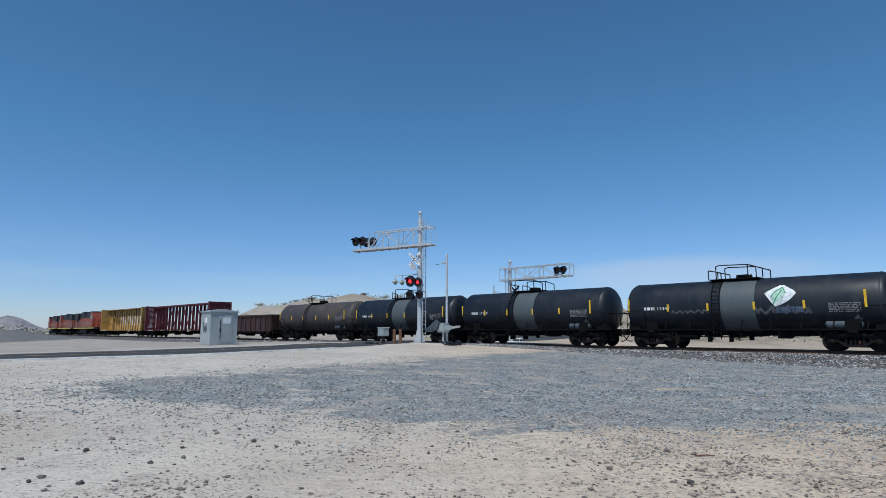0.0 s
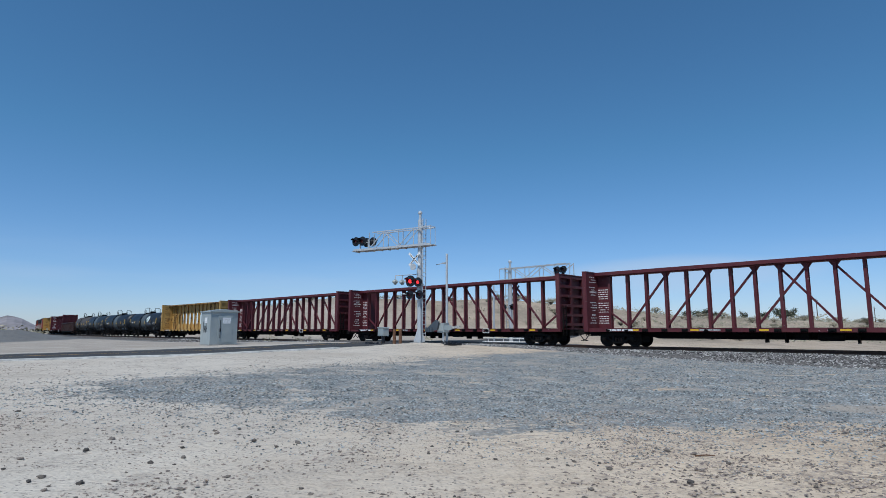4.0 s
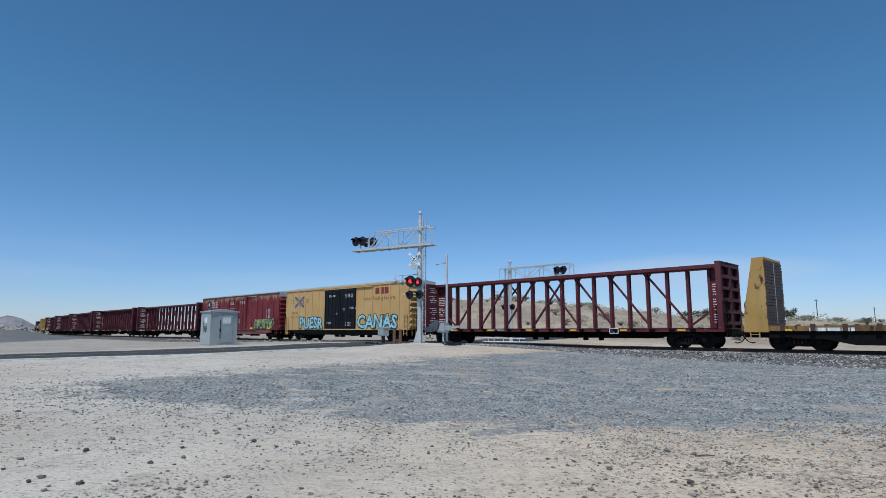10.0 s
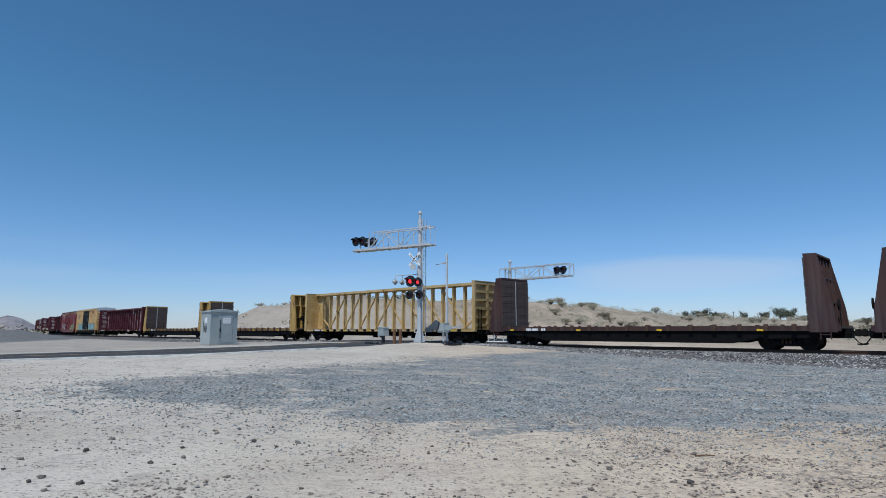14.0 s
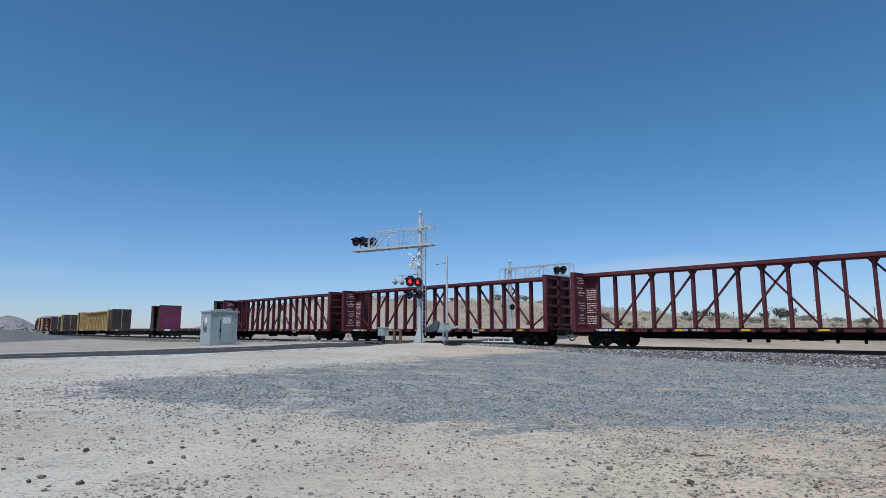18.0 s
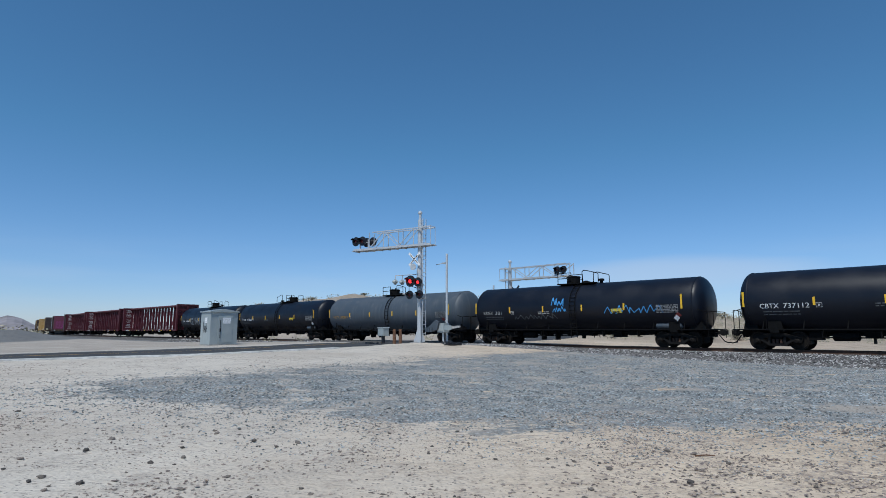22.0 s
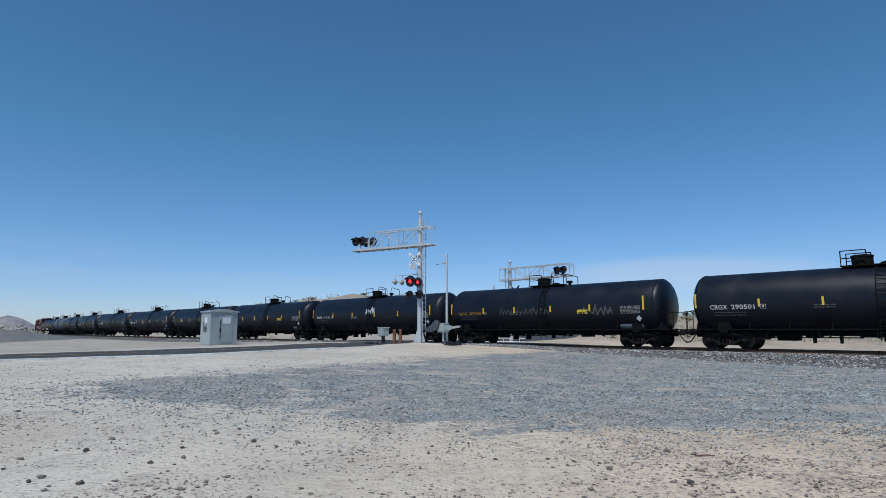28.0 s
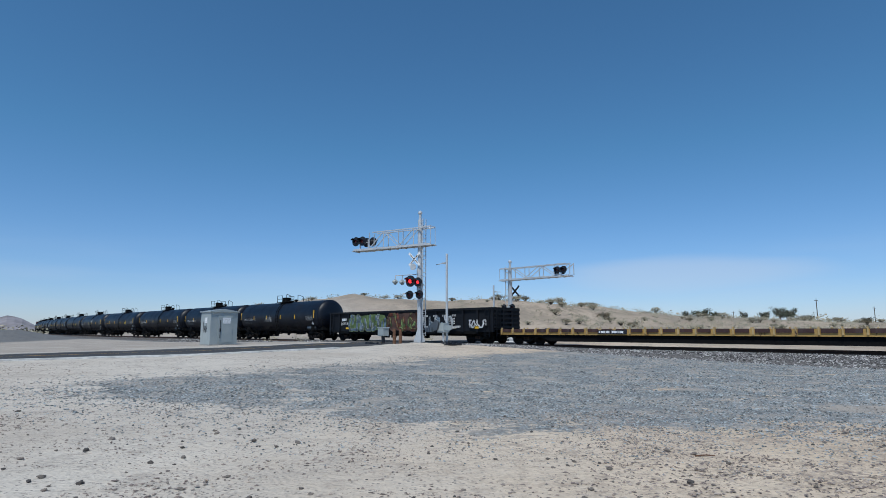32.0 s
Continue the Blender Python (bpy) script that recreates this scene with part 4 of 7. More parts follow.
# ---- far mountains ----
mtn = Solid()
n = 90
for i in range(n):
    px = -900 + i * 14
    k = smooth(96, 10, px)
    crest = (24 + 5 * noise.noise(Vector((px * 0.02, 0, 0))) + 4 * noise.noise(Vector((px * 0.06, 3, 0)))) * k + 1
    crest -= 9 * smooth(30, -60, px) * 0.5
    x = (px - 784) / 1025
    mtn.v += [(x * 3300, 3300, -10), (x * 3500, 3500, 1.6 + (crest * 0.55 - 1) * 3.4), (x * 3900, 3900, 1.6 + crest * 3.8), (x * 4300, 4300, -20)]
mtn.f = [(i * 4 + j, i * 4 + j + 1, i * 4 + j + 5, i * 4 + j + 4) for i in range(n - 1) for j in range(3)]
single("backdrop", mtn, ROCK_FAR, "bare tan mountains on the horizon", "mountains", kind="structure")


# ---- signals of the crossing ----
def flasher(parent, x, y, z, face, lit, name="flasher", r=0.3, board=None):
    """A round black board with a lens and its hood. face: +1 looks towards local y."""
    s = Solid()
    s.turned([(0, r), (0.02 * face, r)], 22, "y", (x, y, z))
    f = part(name, s, board or SPRAY_DARK, parent)
    s = Solid()
    s.turned([(0.02 * face, r * 0.42), (0.05 * face, r * 0.36), (0.06 * face, r * 0.1)], 18, "y", (x, y, z))
    part("lens", s, LAMP_RED if lit else LENS_DARK, f, "red signal lens")
    s = Solid()
    rr = r * 0.58
    for k in range(10):
        a0, a1 = radians(-20 + k * 22), radians(2 + k * 22)
        p = [(x + rr * math.cos(q), z + rr * math.sin(q)) for q in (a0, a1)]
        depth = 1.25 * r if 2 <= k <= 7 else 0.6 * r
        s.add([(p[0][0], y, p[0][1]), (p[1][0], y, p[1][1]), (p[1][0], y + face * depth, p[1][1]), (p[0][0], y + face * depth, p[0][1])], [(0, 1, 2, 3)])
    part("hood", s, SPRAY_DARK, f)
    s = Solid()
    s.turned([(-0.02 * face, 0.13), (-0.2 * face, 0.12), (-0.26 * face, 0.06)], 12, "y", (x, y, z))
    part("housing", s, board or SPRAY_DARK, f)
    return f


def cantilever(at, label, high, arm_lo, arm_hi, arm_len, back, low_lights=True, lights_at=(), ladder_side=-1, near=True):
    """Mast with a lattice arm that reaches out along +x."""
    tip = 1.75 if near else 0.15
    c = thing("signal_cantilever", label, "signal", "crossing signals", at=at)
    s = Solid()
    s.turned([(-0.3, 0.17), (arm_lo, 0.16), (high - 0.45, 0.15), (high - 0.45, 0.1), (high, 0.1)], 18, "z")
    part("mast", s, GALV, c, soft=True)
    s = Solid()
    s.turned([(high, 0.16), (high + 0.12, 0.14), (high + 0.22, 0.04)], 12, "z")
    part("cap", s, GALV, c)
    s = Solid()
    s.box(-0.45, 0.45, -0.45, 0.45, -0.25, 0.06)
    part("foundation", s, plain("foundation_concrete", (0.35, 0.34, 0.32), 0.9), c)
    for an in range(4 if near else 0):
        s = Solid()
        q = radians(45 + 90 * an)
        cx, cy = math.cos(q), math.sin(q)
        s.add([(cx * 0.16, cy * 0.16, 0.06), (cx * 0.4, cy * 0.4, 0.06), (cx * 0.4, cy * 0.4, 0.14), (cx * 0.16, cy * 0.16, 0.95),
               (cx * 0.16 - cy * 0.03, cy * 0.16 + cx * 0.03, 0.06), (cx * 0.4 - cy * 0.03, cy * 0.4 + cx * 0.03, 0.06), (cx * 0.4 - cy * 0.03, cy * 0.4 + cx * 0.03, 0.14), (cx * 0.16 - cy * 0.03, cy * 0.16 + cx * 0.03, 0.95)],
              [(0, 1, 2, 3), (4, 7, 6, 5), (0, 4, 5, 1), (1, 5, 6, 2), (2, 6, 7, 3)])
        part("base_fin", s, GALV, c)
    arm = Solid()
    arm.bar((-back, 0.3, arm_lo), (arm_len, 0.3, arm_lo), 0.09, 0.12)
    lattice = part("arm", arm, GALV, c)
    for y in (0.3, -0.3):
        for z in (arm_lo, arm_hi):
            if (y, z) == (0.3, arm_lo):
                continue
            s = Solid()
            reach = arm_len if z == arm_lo else arm_len - tip
            s.bar((-back if z == arm_lo else -back, y, z), (reach, y, z), 0.07, 0.09)
            part("chord", s, GALV, lattice)
        n = 3 if near else 4
        for i in range(n + 1):
            x = 0.35 + i * (arm_len - tip - 0.05) / n
            s = Solid()
            s.bar((x, y, arm_lo), (x, y, arm_hi), 0.05, 0.05)
            if i < n:
                x2 = x + (arm_len - tip - 0.05) / n
                s.bar((x, y, arm_lo if i % 2 else arm_hi), (x2, y, arm_hi if i % 2 else arm_lo), 0.05, 0.05)
            part("lacing", s, GALV, lattice)
    s = Solid()
    s.box(-back - 0.1, arm_len, -0.36, 0.36, arm_lo - 0.1, arm_lo - 0.04)
    for i in range(9):
        x = i * arm_len / 8
        s.box(x - 0.04, x + 0.04, -0.45, 0.45, arm_lo - 0.13, arm_lo - 0.09)
    part("walkway", s, GALV, c)
    s = Solid()
    s.path([(-back, 0.32, arm_lo), (-back, 0.32, arm_hi + 0.05), (-0.1, 0.32, arm_hi + 0.05)], 0.022)
    s.path([(-back, -0.32, arm_lo), (-back, -0.32, arm_hi + 0.05), (-0.1, -0.32, arm_hi + 0.05)], 0.022)
    s.tube((-back, -0.32, arm_hi + 0.05), (-back, 0.32, arm_hi + 0.05), 0.022)
    part("railing", s, GALV, c)
    s = Solid()
    for e in (-0.2, 0.2):
        s.bar((-0.36, e, 0.5), (-0.36, e, high - 0.4), 0.06, 0.04, (1, 0, 0))
    k = int((high - 1.1) / 0.3)
    for i in range(k):
        s.tube((-0.36, -0.2, 0.65 + i * 0.3), (-0.36, 0.2, 0.65 + i * 0.3), 0.018, 5)
    for z in (2.0, 4.0, 6.0):
        s.bar((-0.36, 0, z), (-0.1, 0, z), 0.05, 0.05)
    part("ladder", s, GALV, c)
    for x, face in lights_at:
        for dx in (-0.3, 0.3):
            flasher(c, x + dx, 0.34 * face, arm_lo + (0.62 if near else 0.45), face, False, r=0.35 if near else 0.3)
        s = Solid()
        s.bar((x, 0.2 * face, arm_lo), (x, 0.2 * face, (arm_lo + arm_hi) / 2 + 0.2), 0.08, 0.08)
        s.bar((x - 0.4, 0.2 * face, (arm_lo + arm_hi) / 2), (x + 0.4, 0.2 * face, (arm_lo + arm_hi) / 2), 0.06, 0.06)
        part("lamp_bracket", s, GALV, c)
    # crossed boards
    zb = arm_lo - 1.0
    for turn in (45, -45):
        s = Solid()
        q = radians(turn)
        s.bar((0.3 - math.cos(q) * 0.62, 0.26 + (0.02 if turn > 0 else 0), zb - math.sin(q) * 0.62), (0.3 + math.cos(q) * 0.62, 0.26 + (0.02 if turn > 0 else 0), zb + math.sin(q) * 0.62), 0.16, 0.012)
        board = part("crossbuck_board", s, WHITE if near else SPRAY_DARK, c)
        if near:
            bars(board, 0.3 + 0.4, 0.29, zb + 0.02, 0.8, 1, SPRAY_DARK, 0.04, 0.05, seed=6 + turn, name="lettering").matrix_basis = Matrix.Translation((0.3, 0, zb)) @ pose(0, 0, 0, 0, -turn) @ Matrix.Translation((-0.3, 0, -zb))
    if low_lights:
        zl = 4.25
        s = Solid()
        s.bar((-0.2, 0.3, zl), (1.1, 0.3, zl), 0.07, 0.07)
        s.bar((-0.1, 0.3, zl - 0.85), (1.2, 0.3, zl - 0.85), 0.09, 0.09)
        s.bar((0.2, 0.0, zl - 0.7), (0.2, 0.0, zl + 0.9), 0.07, 0.07)
        part("lamp_bracket", s, GALV, c)
        flasher(c, 0.5, 0.42, zl, 1, True, r=0.4)
        flasher(c, -0.08, 0.36, zl - 0.08, 1, True, r=0.33)
        flasher(c, 1.55, -0.1, zl + 0.0, -1, False, r=0.2, board=CABINET)
        flasher(c, 2.15, -0.1, zl + 0.05, -1, False, r=0.2, board=CABINET)
        s = Solid()
        s.path([(0.2, 0, zl + 0.5), (2.15, -0.1, zl + 0.5), (2.15, -0.1, zl - 0.1)], 0.03)
        s.path([(1.55, -0.1, zl + 0.5), (1.55, -0.1, zl - 0.2)], 0.03)
        part("side_bracket", s, GALV, c)
        for x in (0.6, -0.2):
            flasher(c, x, 0.35, zl - 0.95, 1, False, r=0.3)
        s = Solid()
        s.turned([(0.12, 0.02), (0.15, 0.2), (0.25, 0.24)], 14, "y", (0.35, 0.1, zl + 1.0))
        part("bell", s, GALV, c)
    else:
        for x in (-0.45, 0.45):
            flasher(c, x, -0.32, 3.0, -1, False, r=0.26)
        s = Solid()
        s.bar((-0.5, -0.2, 3.0), (0.5, -0.2, 3.0), 0.07, 0.07)
        part("lamp_bracket", s, GALV, c)
    return c


p = U * 29.0 + N * 27.5
cantilever(site(29.0, 27.5, 0.74, 14), "tall galvanised cantilever with red flashing crossing lights", 9.05, 6.8, 8.0, 5.7, 1.05, True, ((5.15, 1), (4.7, -1)))
q = site(30.7, 40.0, 0.6, 180)
cantilever(q, "galvanised signal cantilever beyond the track", 6.9, 5.4, 6.35, 6.05, 0.9, False, ((4.85, 1), (5.35, -1)), near=False)


def slim_pole(at, high, label, arm=1):
    c = thing("detector_pole", label, "pole", at=at)
    s = Solid()
    s.turned([(-0.3, 0.085), (high * 0.45, 0.085), (high * 0.45, 0.1), (high * 0.47, 0.1), (high * 0.47, 0.08), (high, 0.08), (high + 0.03, 0.02)], 12, "z")
    part("pole_shaft", s, GALV, c)
    s = Solid()
    s.tube((0, 0, high - 0.6), (0.95 * arm, 0.1, high - 0.68), 0.03)
    s.box(0.2 * arm - 0.12, 0.2 * arm + 0.12, -0.05, 0.12, high - 0.68, high - 0.58)
    part("cross_arm", s, GALV, c)
    return c


slim_pole(site(27.35, 28.5, 0.7), 6.15, "slender galvanised pole with a short cross arm")
slim_pole(site(34.2, 42.0, 0.6), 5.2, "slender galvanised pole beyond the track", -1)

# gate machine on its stand, with counterweights
gate = thing("crossing_gate", "grey crossing gate machine with iron counterweights", "gate", at=site(27.3, 28.1, 0.68))
s = Solid()
s.turned([(0, 0.07), (0.75, 0.07)], 10, "z")
part("stand", s, GALV, gate)
s = Solid()
s.box(-0.25, 0.25, -0.25, 0.25, -0.2, 0.08)
part("base_plate", s, plain("gate_concrete", (0.35, 0.34, 0.32), 0.9), gate)
s = Solid()
s.box(-0.32, 0.32, -0.24, 0.24, 0.78, 1.42)
case = part("machine_case", s, CABINET, gate)
s = Solid()
s.box(-0.24, 0.24, 0.24, 0.28, 0.88, 1.32)
part("cover", s, CABINET, case)
s = Solid()
s.slab([(0.2, 0.95), (1.15, 0.82), (1.28, 1.02), (0.8, 1.3), (0.35, 1.62), (0.05, 1.5)], 0.3, 0.42)
part("counterweight_arm", s, TANK_BLUE, gate)
for k in range(3):
    s = Solid()
    s.box(0.62 + k * 0.22, 0.8 + k * 0.22, 0.26, 0.5, 0.8, 1.12)
    part("counterweight", s, TANK_BLUE, gate)
s = Solid()
s.slab([(-0.35, 1.0), (-1.25, 1.12), (-1.25, 1.24), (-0.2, 1.2)], -0.36, -0.3)
part("arm_stub", s, DULL_WHITE, gate)
s = Solid()
s.box(-1.15, -0.55, 0.42, 0.46, 0.95, 1.25)
part("sign_plate", s, CABINET, gate)
# relay box on its post and two timber posts
box_thing = thing("signal_box", "small grey signal box on a dark post", "box", at=site(30.6, 25.6, 0.62))
s = Solid()
s.tube((0, 0, -0.2), (0, 0, 0.75), 0.12, 10)
part("post", s, SPRAY_DARK, box_thing)
s = Solid()
s.box(-0.3, 0.3, -0.24, 0.24, 0.6, 1.15)
s.slab([(-0.34, 1.15), (0.34, 1.15), (0.3, 1.2), (-0.3, 1.2)], -0.28, 0.28)
part("case", s, CABINET, box_thing)
s = Solid()
s.box(-0.26, 0.26, 0.24, 0.255, 0.65, 1.1)
part("lid", s, CABINET, box_thing)
for da, dw in ((-0.35, 0.7), (-0.75, 0.9)):
    s = Solid()
    s.tube((0, 0, -0.3), (0, 0, 1.05), 0.12, 9, 0.11)
    single("timber_post", s, POST_WOOD, "short weathered brown timber post in sand", "post", "posts by the crossing", at=site(30.6 + da, 25.6 + dw, 0.62))
s = Solid()
for i in range(9):
    r2 = random.Random(i)
    s.bar((r2.uniform(-0.9, 0.9), r2.uniform(-0.3, 0.3), 0.02), (r2.uniform(-0.9, 0.9), r2.uniform(-0.3, 0.3), 0.14), 0.12, 0.09)
scrap = s.mesh("scrap_heap", SPRAY_DARK)
for a, w in ((26.0, 27.1), (24.6, 26.3), (30.9, 24.9)):
    pt = U * a + N * w
    single("scrap_heap", scrap, SPRAY_DARK, "black scrap of cable and rubber on the sand", "debris", "scrap by the signals", at=site(a, w, ground_z(pt.x, pt.y) - 0.02, a * 40))
# white pipe rails beyond the track
rail_guard = thing("pipe_barrier", "low white pipe barrier beyond the track", "barrier", at=site(29.5, 37.4, 0.45))
for z in (0.22, 0.5):
    s = Solid()
    s.tube((-2.2, 0, z), (2.2, 0, z), 0.05, 8)
    part("pipe", s, WHITE, rail_guard)
for x in (-1.6, 0.0, 1.6):
    s = Solid()
    s.tube((x, 0, -0.2), (x, 0, 0.55), 0.04, 8)
    part("post", s, WHITE, rail_guard)

# equipment cabinet beside the road
cab_at = U * 41.4 + N * 19.0
cabinet = thing("equipment_cabinet", "grey aluminium railway equipment cabinet with scribbled graffiti", "cabinet", at=site(41.4, 19.0, ground_z(cab_at.x, cab_at.y)) @ Matrix.Diagonal((0.84, 0.84, 0.86, 1)))
s = Solid()
s.box(-0.95, 0.95, -1.2, 1.2, 0.08, 2.75)
part("body", s, CABINET, cabinet)
s = Solid()
s.add([(x, y, z) for x in (-1.05, 1.05) for y, z in ((-1.3, 2.75), (-1.3, 2.83), (0, 3.02), (1.3, 2.83), (1.3, 2.75))], [(0, 1, 6, 5), (1, 2, 7, 6), (2, 3, 8, 7), (3, 4, 9, 8), (0, 5, 9, 4), (0, 4, 3, 2, 1), (5, 6, 7, 8, 9)])
part("roof", s, CABINET, cabinet)
s = Solid()
s.box(-1.0, 1.0, -1.25, 1.25, -0.3, 0.08)
part("plinth", s, plain("plinth_concrete", (0.35, 0.34, 0.32), 0.9), cabinet)
s = Solid()
s.box(-0.99, -0.95, -0.75, 0.55, 0.25, 2.45)
door = part("door", s, CABINET, cabinet)
s = Solid()
s.box(-1.05, -0.99, 0.32, 0.4, 1.1, 1.4)
s.tube((-1.02, 0.36, 0.6), (-1.02, 0.36, 2.1), 0.02, 6)
part("handle", s, IRON, door)
s = Solid()
s.box(-1.0, -0.992, -0.55, 0.15, 1.8, 2.3)
part("notice", s, WHITE, door)
s = Solid()
s.box(-0.3, 0.2, 1.2, 1.21, 1.85, 2.3)
part("notice", s, WHITE, cabinet)
scrawl(cabinet, 0.45, 1.205, 1.0, 0.8, 0.9, SPRAY_DARK, 71, 0.05, 5)
for y in (-1.2, 1.2):
    s = Solid()
    s.tube((-0.9, y, 2.83), (-0.9, y, 3.0), 0.03, 6)
    part("lifting_eye", s, IRON, cabinet)

# power poles on the plain
for px, y, high in ((1449, 185, 8.5), (1551, 210, 7.5), (1443, 300, 8), (1300, 260, 7)):
    x = (px - 784) / 1025 * y
    pole = thing("utility_pole", "thin wooden power pole on the far plain", "pole", "power poles", at=pose(x, y, ground_z(x, y) - 0.3, 0, 0, 30))
    s = Solid()
    s.tube((0, 0, 0), (0, 0, high), 0.16, 8, 0.11)
    part("shaft", s, TWIG, pole)
    s = Solid()
    s.bar((-1.1, 0, high - 0.6), (1.1, 0, high - 0.6), 0.12, 0.12)
    part("cross_arm", s, TWIG, pole)
# ---- running gear shared by all cars ----
WHEEL_R = 0.457


def wheelset_mesh():
    s = Solid()
    for side in (-1, 1):
        y = side * 0.75
        s.turned([(y - 0.07 * side, WHEEL_R + 0.025), (y - 0.045 * side, WHEEL_R + 0.02), (y - 0.04 * side, WHEEL_R), (y + 0.06 * side, WHEEL_R - 0.01), (y + 0.06 * side, WHEEL_R - 0.07), (y + 0.02 * side, WHEEL_R - 0.09), (y + 0.02 * side, 0.2), (y + 0.07 * side, 0.16), (y + 0.07 * side, 0.08)], 22, "y")
        s.turned([(y + 0.1 * side, 0.11), (y + 0.42 * side, 0.11), (y + 0.44 * side, 0.07)], 10, "y")
        for k in range(3):
            an = 2.094 * k
            s.box(math.cos(an) * 0.06 - 0.02, math.cos(an) * 0.06 + 0.02, y + side * 0.44 - 0.01, y + side * 0.455 + 0.01, math.sin(an) * 0.06 - 0.02, math.sin(an) * 0.06 + 0.02)
    s.turned([(-0.75, 0.085), (0.75, 0.085)], 10, "y")
    return s.mesh("wheelset", WHEEL, True)


def side_frame_mesh():
    s = Solid()
    top = [(-1.08, 0.62), (-0.8, 0.68), (-0.35, 0.84), (0.35, 0.84), (0.8, 0.68), (1.08, 0.62), (1.08, 0.4), (0.98, 0.36), (0.72, 0.52), (0.36, 0.66), (-0.36, 0.66), (-0.72, 0.52), (-0.98, 0.36), (-1.08, 0.4)]
    s.slab(top, -0.08, 0.08)
    low = [(-0.78, 0.5), (-0.36, 0.2), (0.36, 0.2), (0.78, 0.5), (0.66, 0.54), (0.3, 0.32), (-0.3, 0.32), (-0.66, 0.54)]
    s.slab(low, -0.08, 0.08)
    for x in (-0.34, 0.34):
        s.box(x - 0.06, x + 0.06, -0.07, 0.07, 0.3, 0.7)
    for x in (-0.889, 0.889):
        s.box(x - 0.13, x + 0.13, -0.1, 0.1, 0.36, 0.6)
    return s.mesh("side_frame", IRON)


def spring_mesh():
    s = Solid()
    coil = []
    for k in range(4):
        coil += [(0.32 + k * 0.055, 0.05), (0.345 + k * 0.055, 0.075)]
    s.turned(coil + [(0.54, 0.05)], 8, "z")
    return s.mesh("spring", RUST_IRON)


def bolster_mesh():
    s = Solid()
    s.turned([(0.56, 0.2), (0.76, 0.2), (0.9, 0.2)], 12, "z")
    s.box(-0.2, 0.2, -1.0, 1.0, 0.56, 0.76)
    return s.mesh("bolster", BLACK)


# solid black filler, added in place of rigging and deep shade between the wheels
def shade_block_mesh():
    s = Solid()
    s.slab([(-1.28, 0.3), (-1.0, 0.18), (1.0, 0.18), (1.28, 0.3), (1.28, 0.7), (1.0, 0.76), (-1.0, 0.76), (-1.28, 0.7)], -0.5, 0.5)
    return s.mesh("brake_rigging", BLACK)


def brake_beam_mesh():
    s = Solid()
    s.slab([(-0.05, 0.2), (0.05, 0.2), (0.07, 0.5), (-0.07, 0.5)], -0.92, 0.92)
    return s.mesh("brake_beam", BLACK)


def coupler_mesh():
    s = Solid()
    s.box(-0.75, 0.0, -0.12, 0.12, 0.75, 0.98)
    s.box(0.0, 0.36, -0.08, 0.08, 0.78, 0.94)
    s.slab([(0.34, 0.7), (0.5, 0.68), (0.62, 0.74), (0.62, 0.98), (0.5, 1.04), (0.34, 1.02)], -0.17, 0.02)
    s.slab([(0.38, 0.74), (0.66, 0.74), (0.66, 0.98), (0.38, 0.98)], 0.02, 0.17)
    s.path([(0.1, 0.25, 0.78), (0.22, 0.3, 0.6), (0.38, 0.32, 0.38), (0.6, 0.3, 0.3), (0.75, 0.25, 0.34)], 0.03)
    s.path([(-0.1, -0.5, 0.85), (0.2, -0.5, 0.85), (0.2, 0.9, 0.85), (0.1, 1.2, 0.7)], 0.018)
    return s.mesh("coupler", IRON)


WHEELSET, SIDE_FRAME, SPRING, BOLSTER, COUPLER = wheelset_mesh(), side_frame_mesh(), spring_mesh(), bolster_mesh(), coupler_mesh()
SHADE_BLOCK, BRAKE_BEAM = shade_block_mesh(), brake_beam_mesh()


def truck(car, x, wheels=(-0.889, 0.889), stretch=1.0):
    """A four-wheel truck under a car, centred at x."""
    t = new("truck", BOLSTER)
    t.parent, t.matrix_basis = car, pose(x, 0, 0)
    for wx in wheels:
        part("wheelset", WHEELSET, None, t, at=pose(wx, 0, WHEEL_R))
    for y in (-1.02, 1.02):
        ob = part("side_frame", SIDE_FRAME, None, t, at=pose(0, y, 0))
        ob.scale = (stretch, 1, 1)
        for sx in (-0.17, 0.0, 0.17):
            part("spring", SPRING, None, t, at=pose(sx, y, 0))
    # added block: closes the view through the truck as its shade would
    part("brake_rigging", SHADE_BLOCK, None, t)
    for sx in (-0.4, 0.4):
        part("brake_beam", BRAKE_BEAM, None, t, at=pose(sx, 0, 0))
    return t


def gear(car, half, truck_x, reach):
    """Trucks and couplers. half: half the body; reach: half the distance between coupler faces."""
    truck(car, truck_x)
    truck(car, -truck_x)
    for turn, side in ((0, 1), (180, -1)):
        c = part("coupler", COUPLER, None, car, at=pose(side * (reach - 0.64), 0, 0, 0, 0, turn))
    return car


def ladder(parent, x, y, z0, z1, mat, wide=0.4, rungs=None, turn=0, name="ladder"):
    s = Solid()
    n = rungs or max(2, int((z1 - z0) / 0.36))
    for i in range(n):
        z = z0 + (i + 0.5) * (z1 - z0) / n
        s.tube((-wide / 2, 0.05, z), (wide / 2, 0.05, z), 0.018, 5)
    for e in (-wide / 2, wide / 2):
        s.bar((e, 0.04, z0), (e, 0.04, z1), 0.05, 0.03)
    return part(name, s, mat, parent, at=pose(x, y, 0, 0, 0, turn))


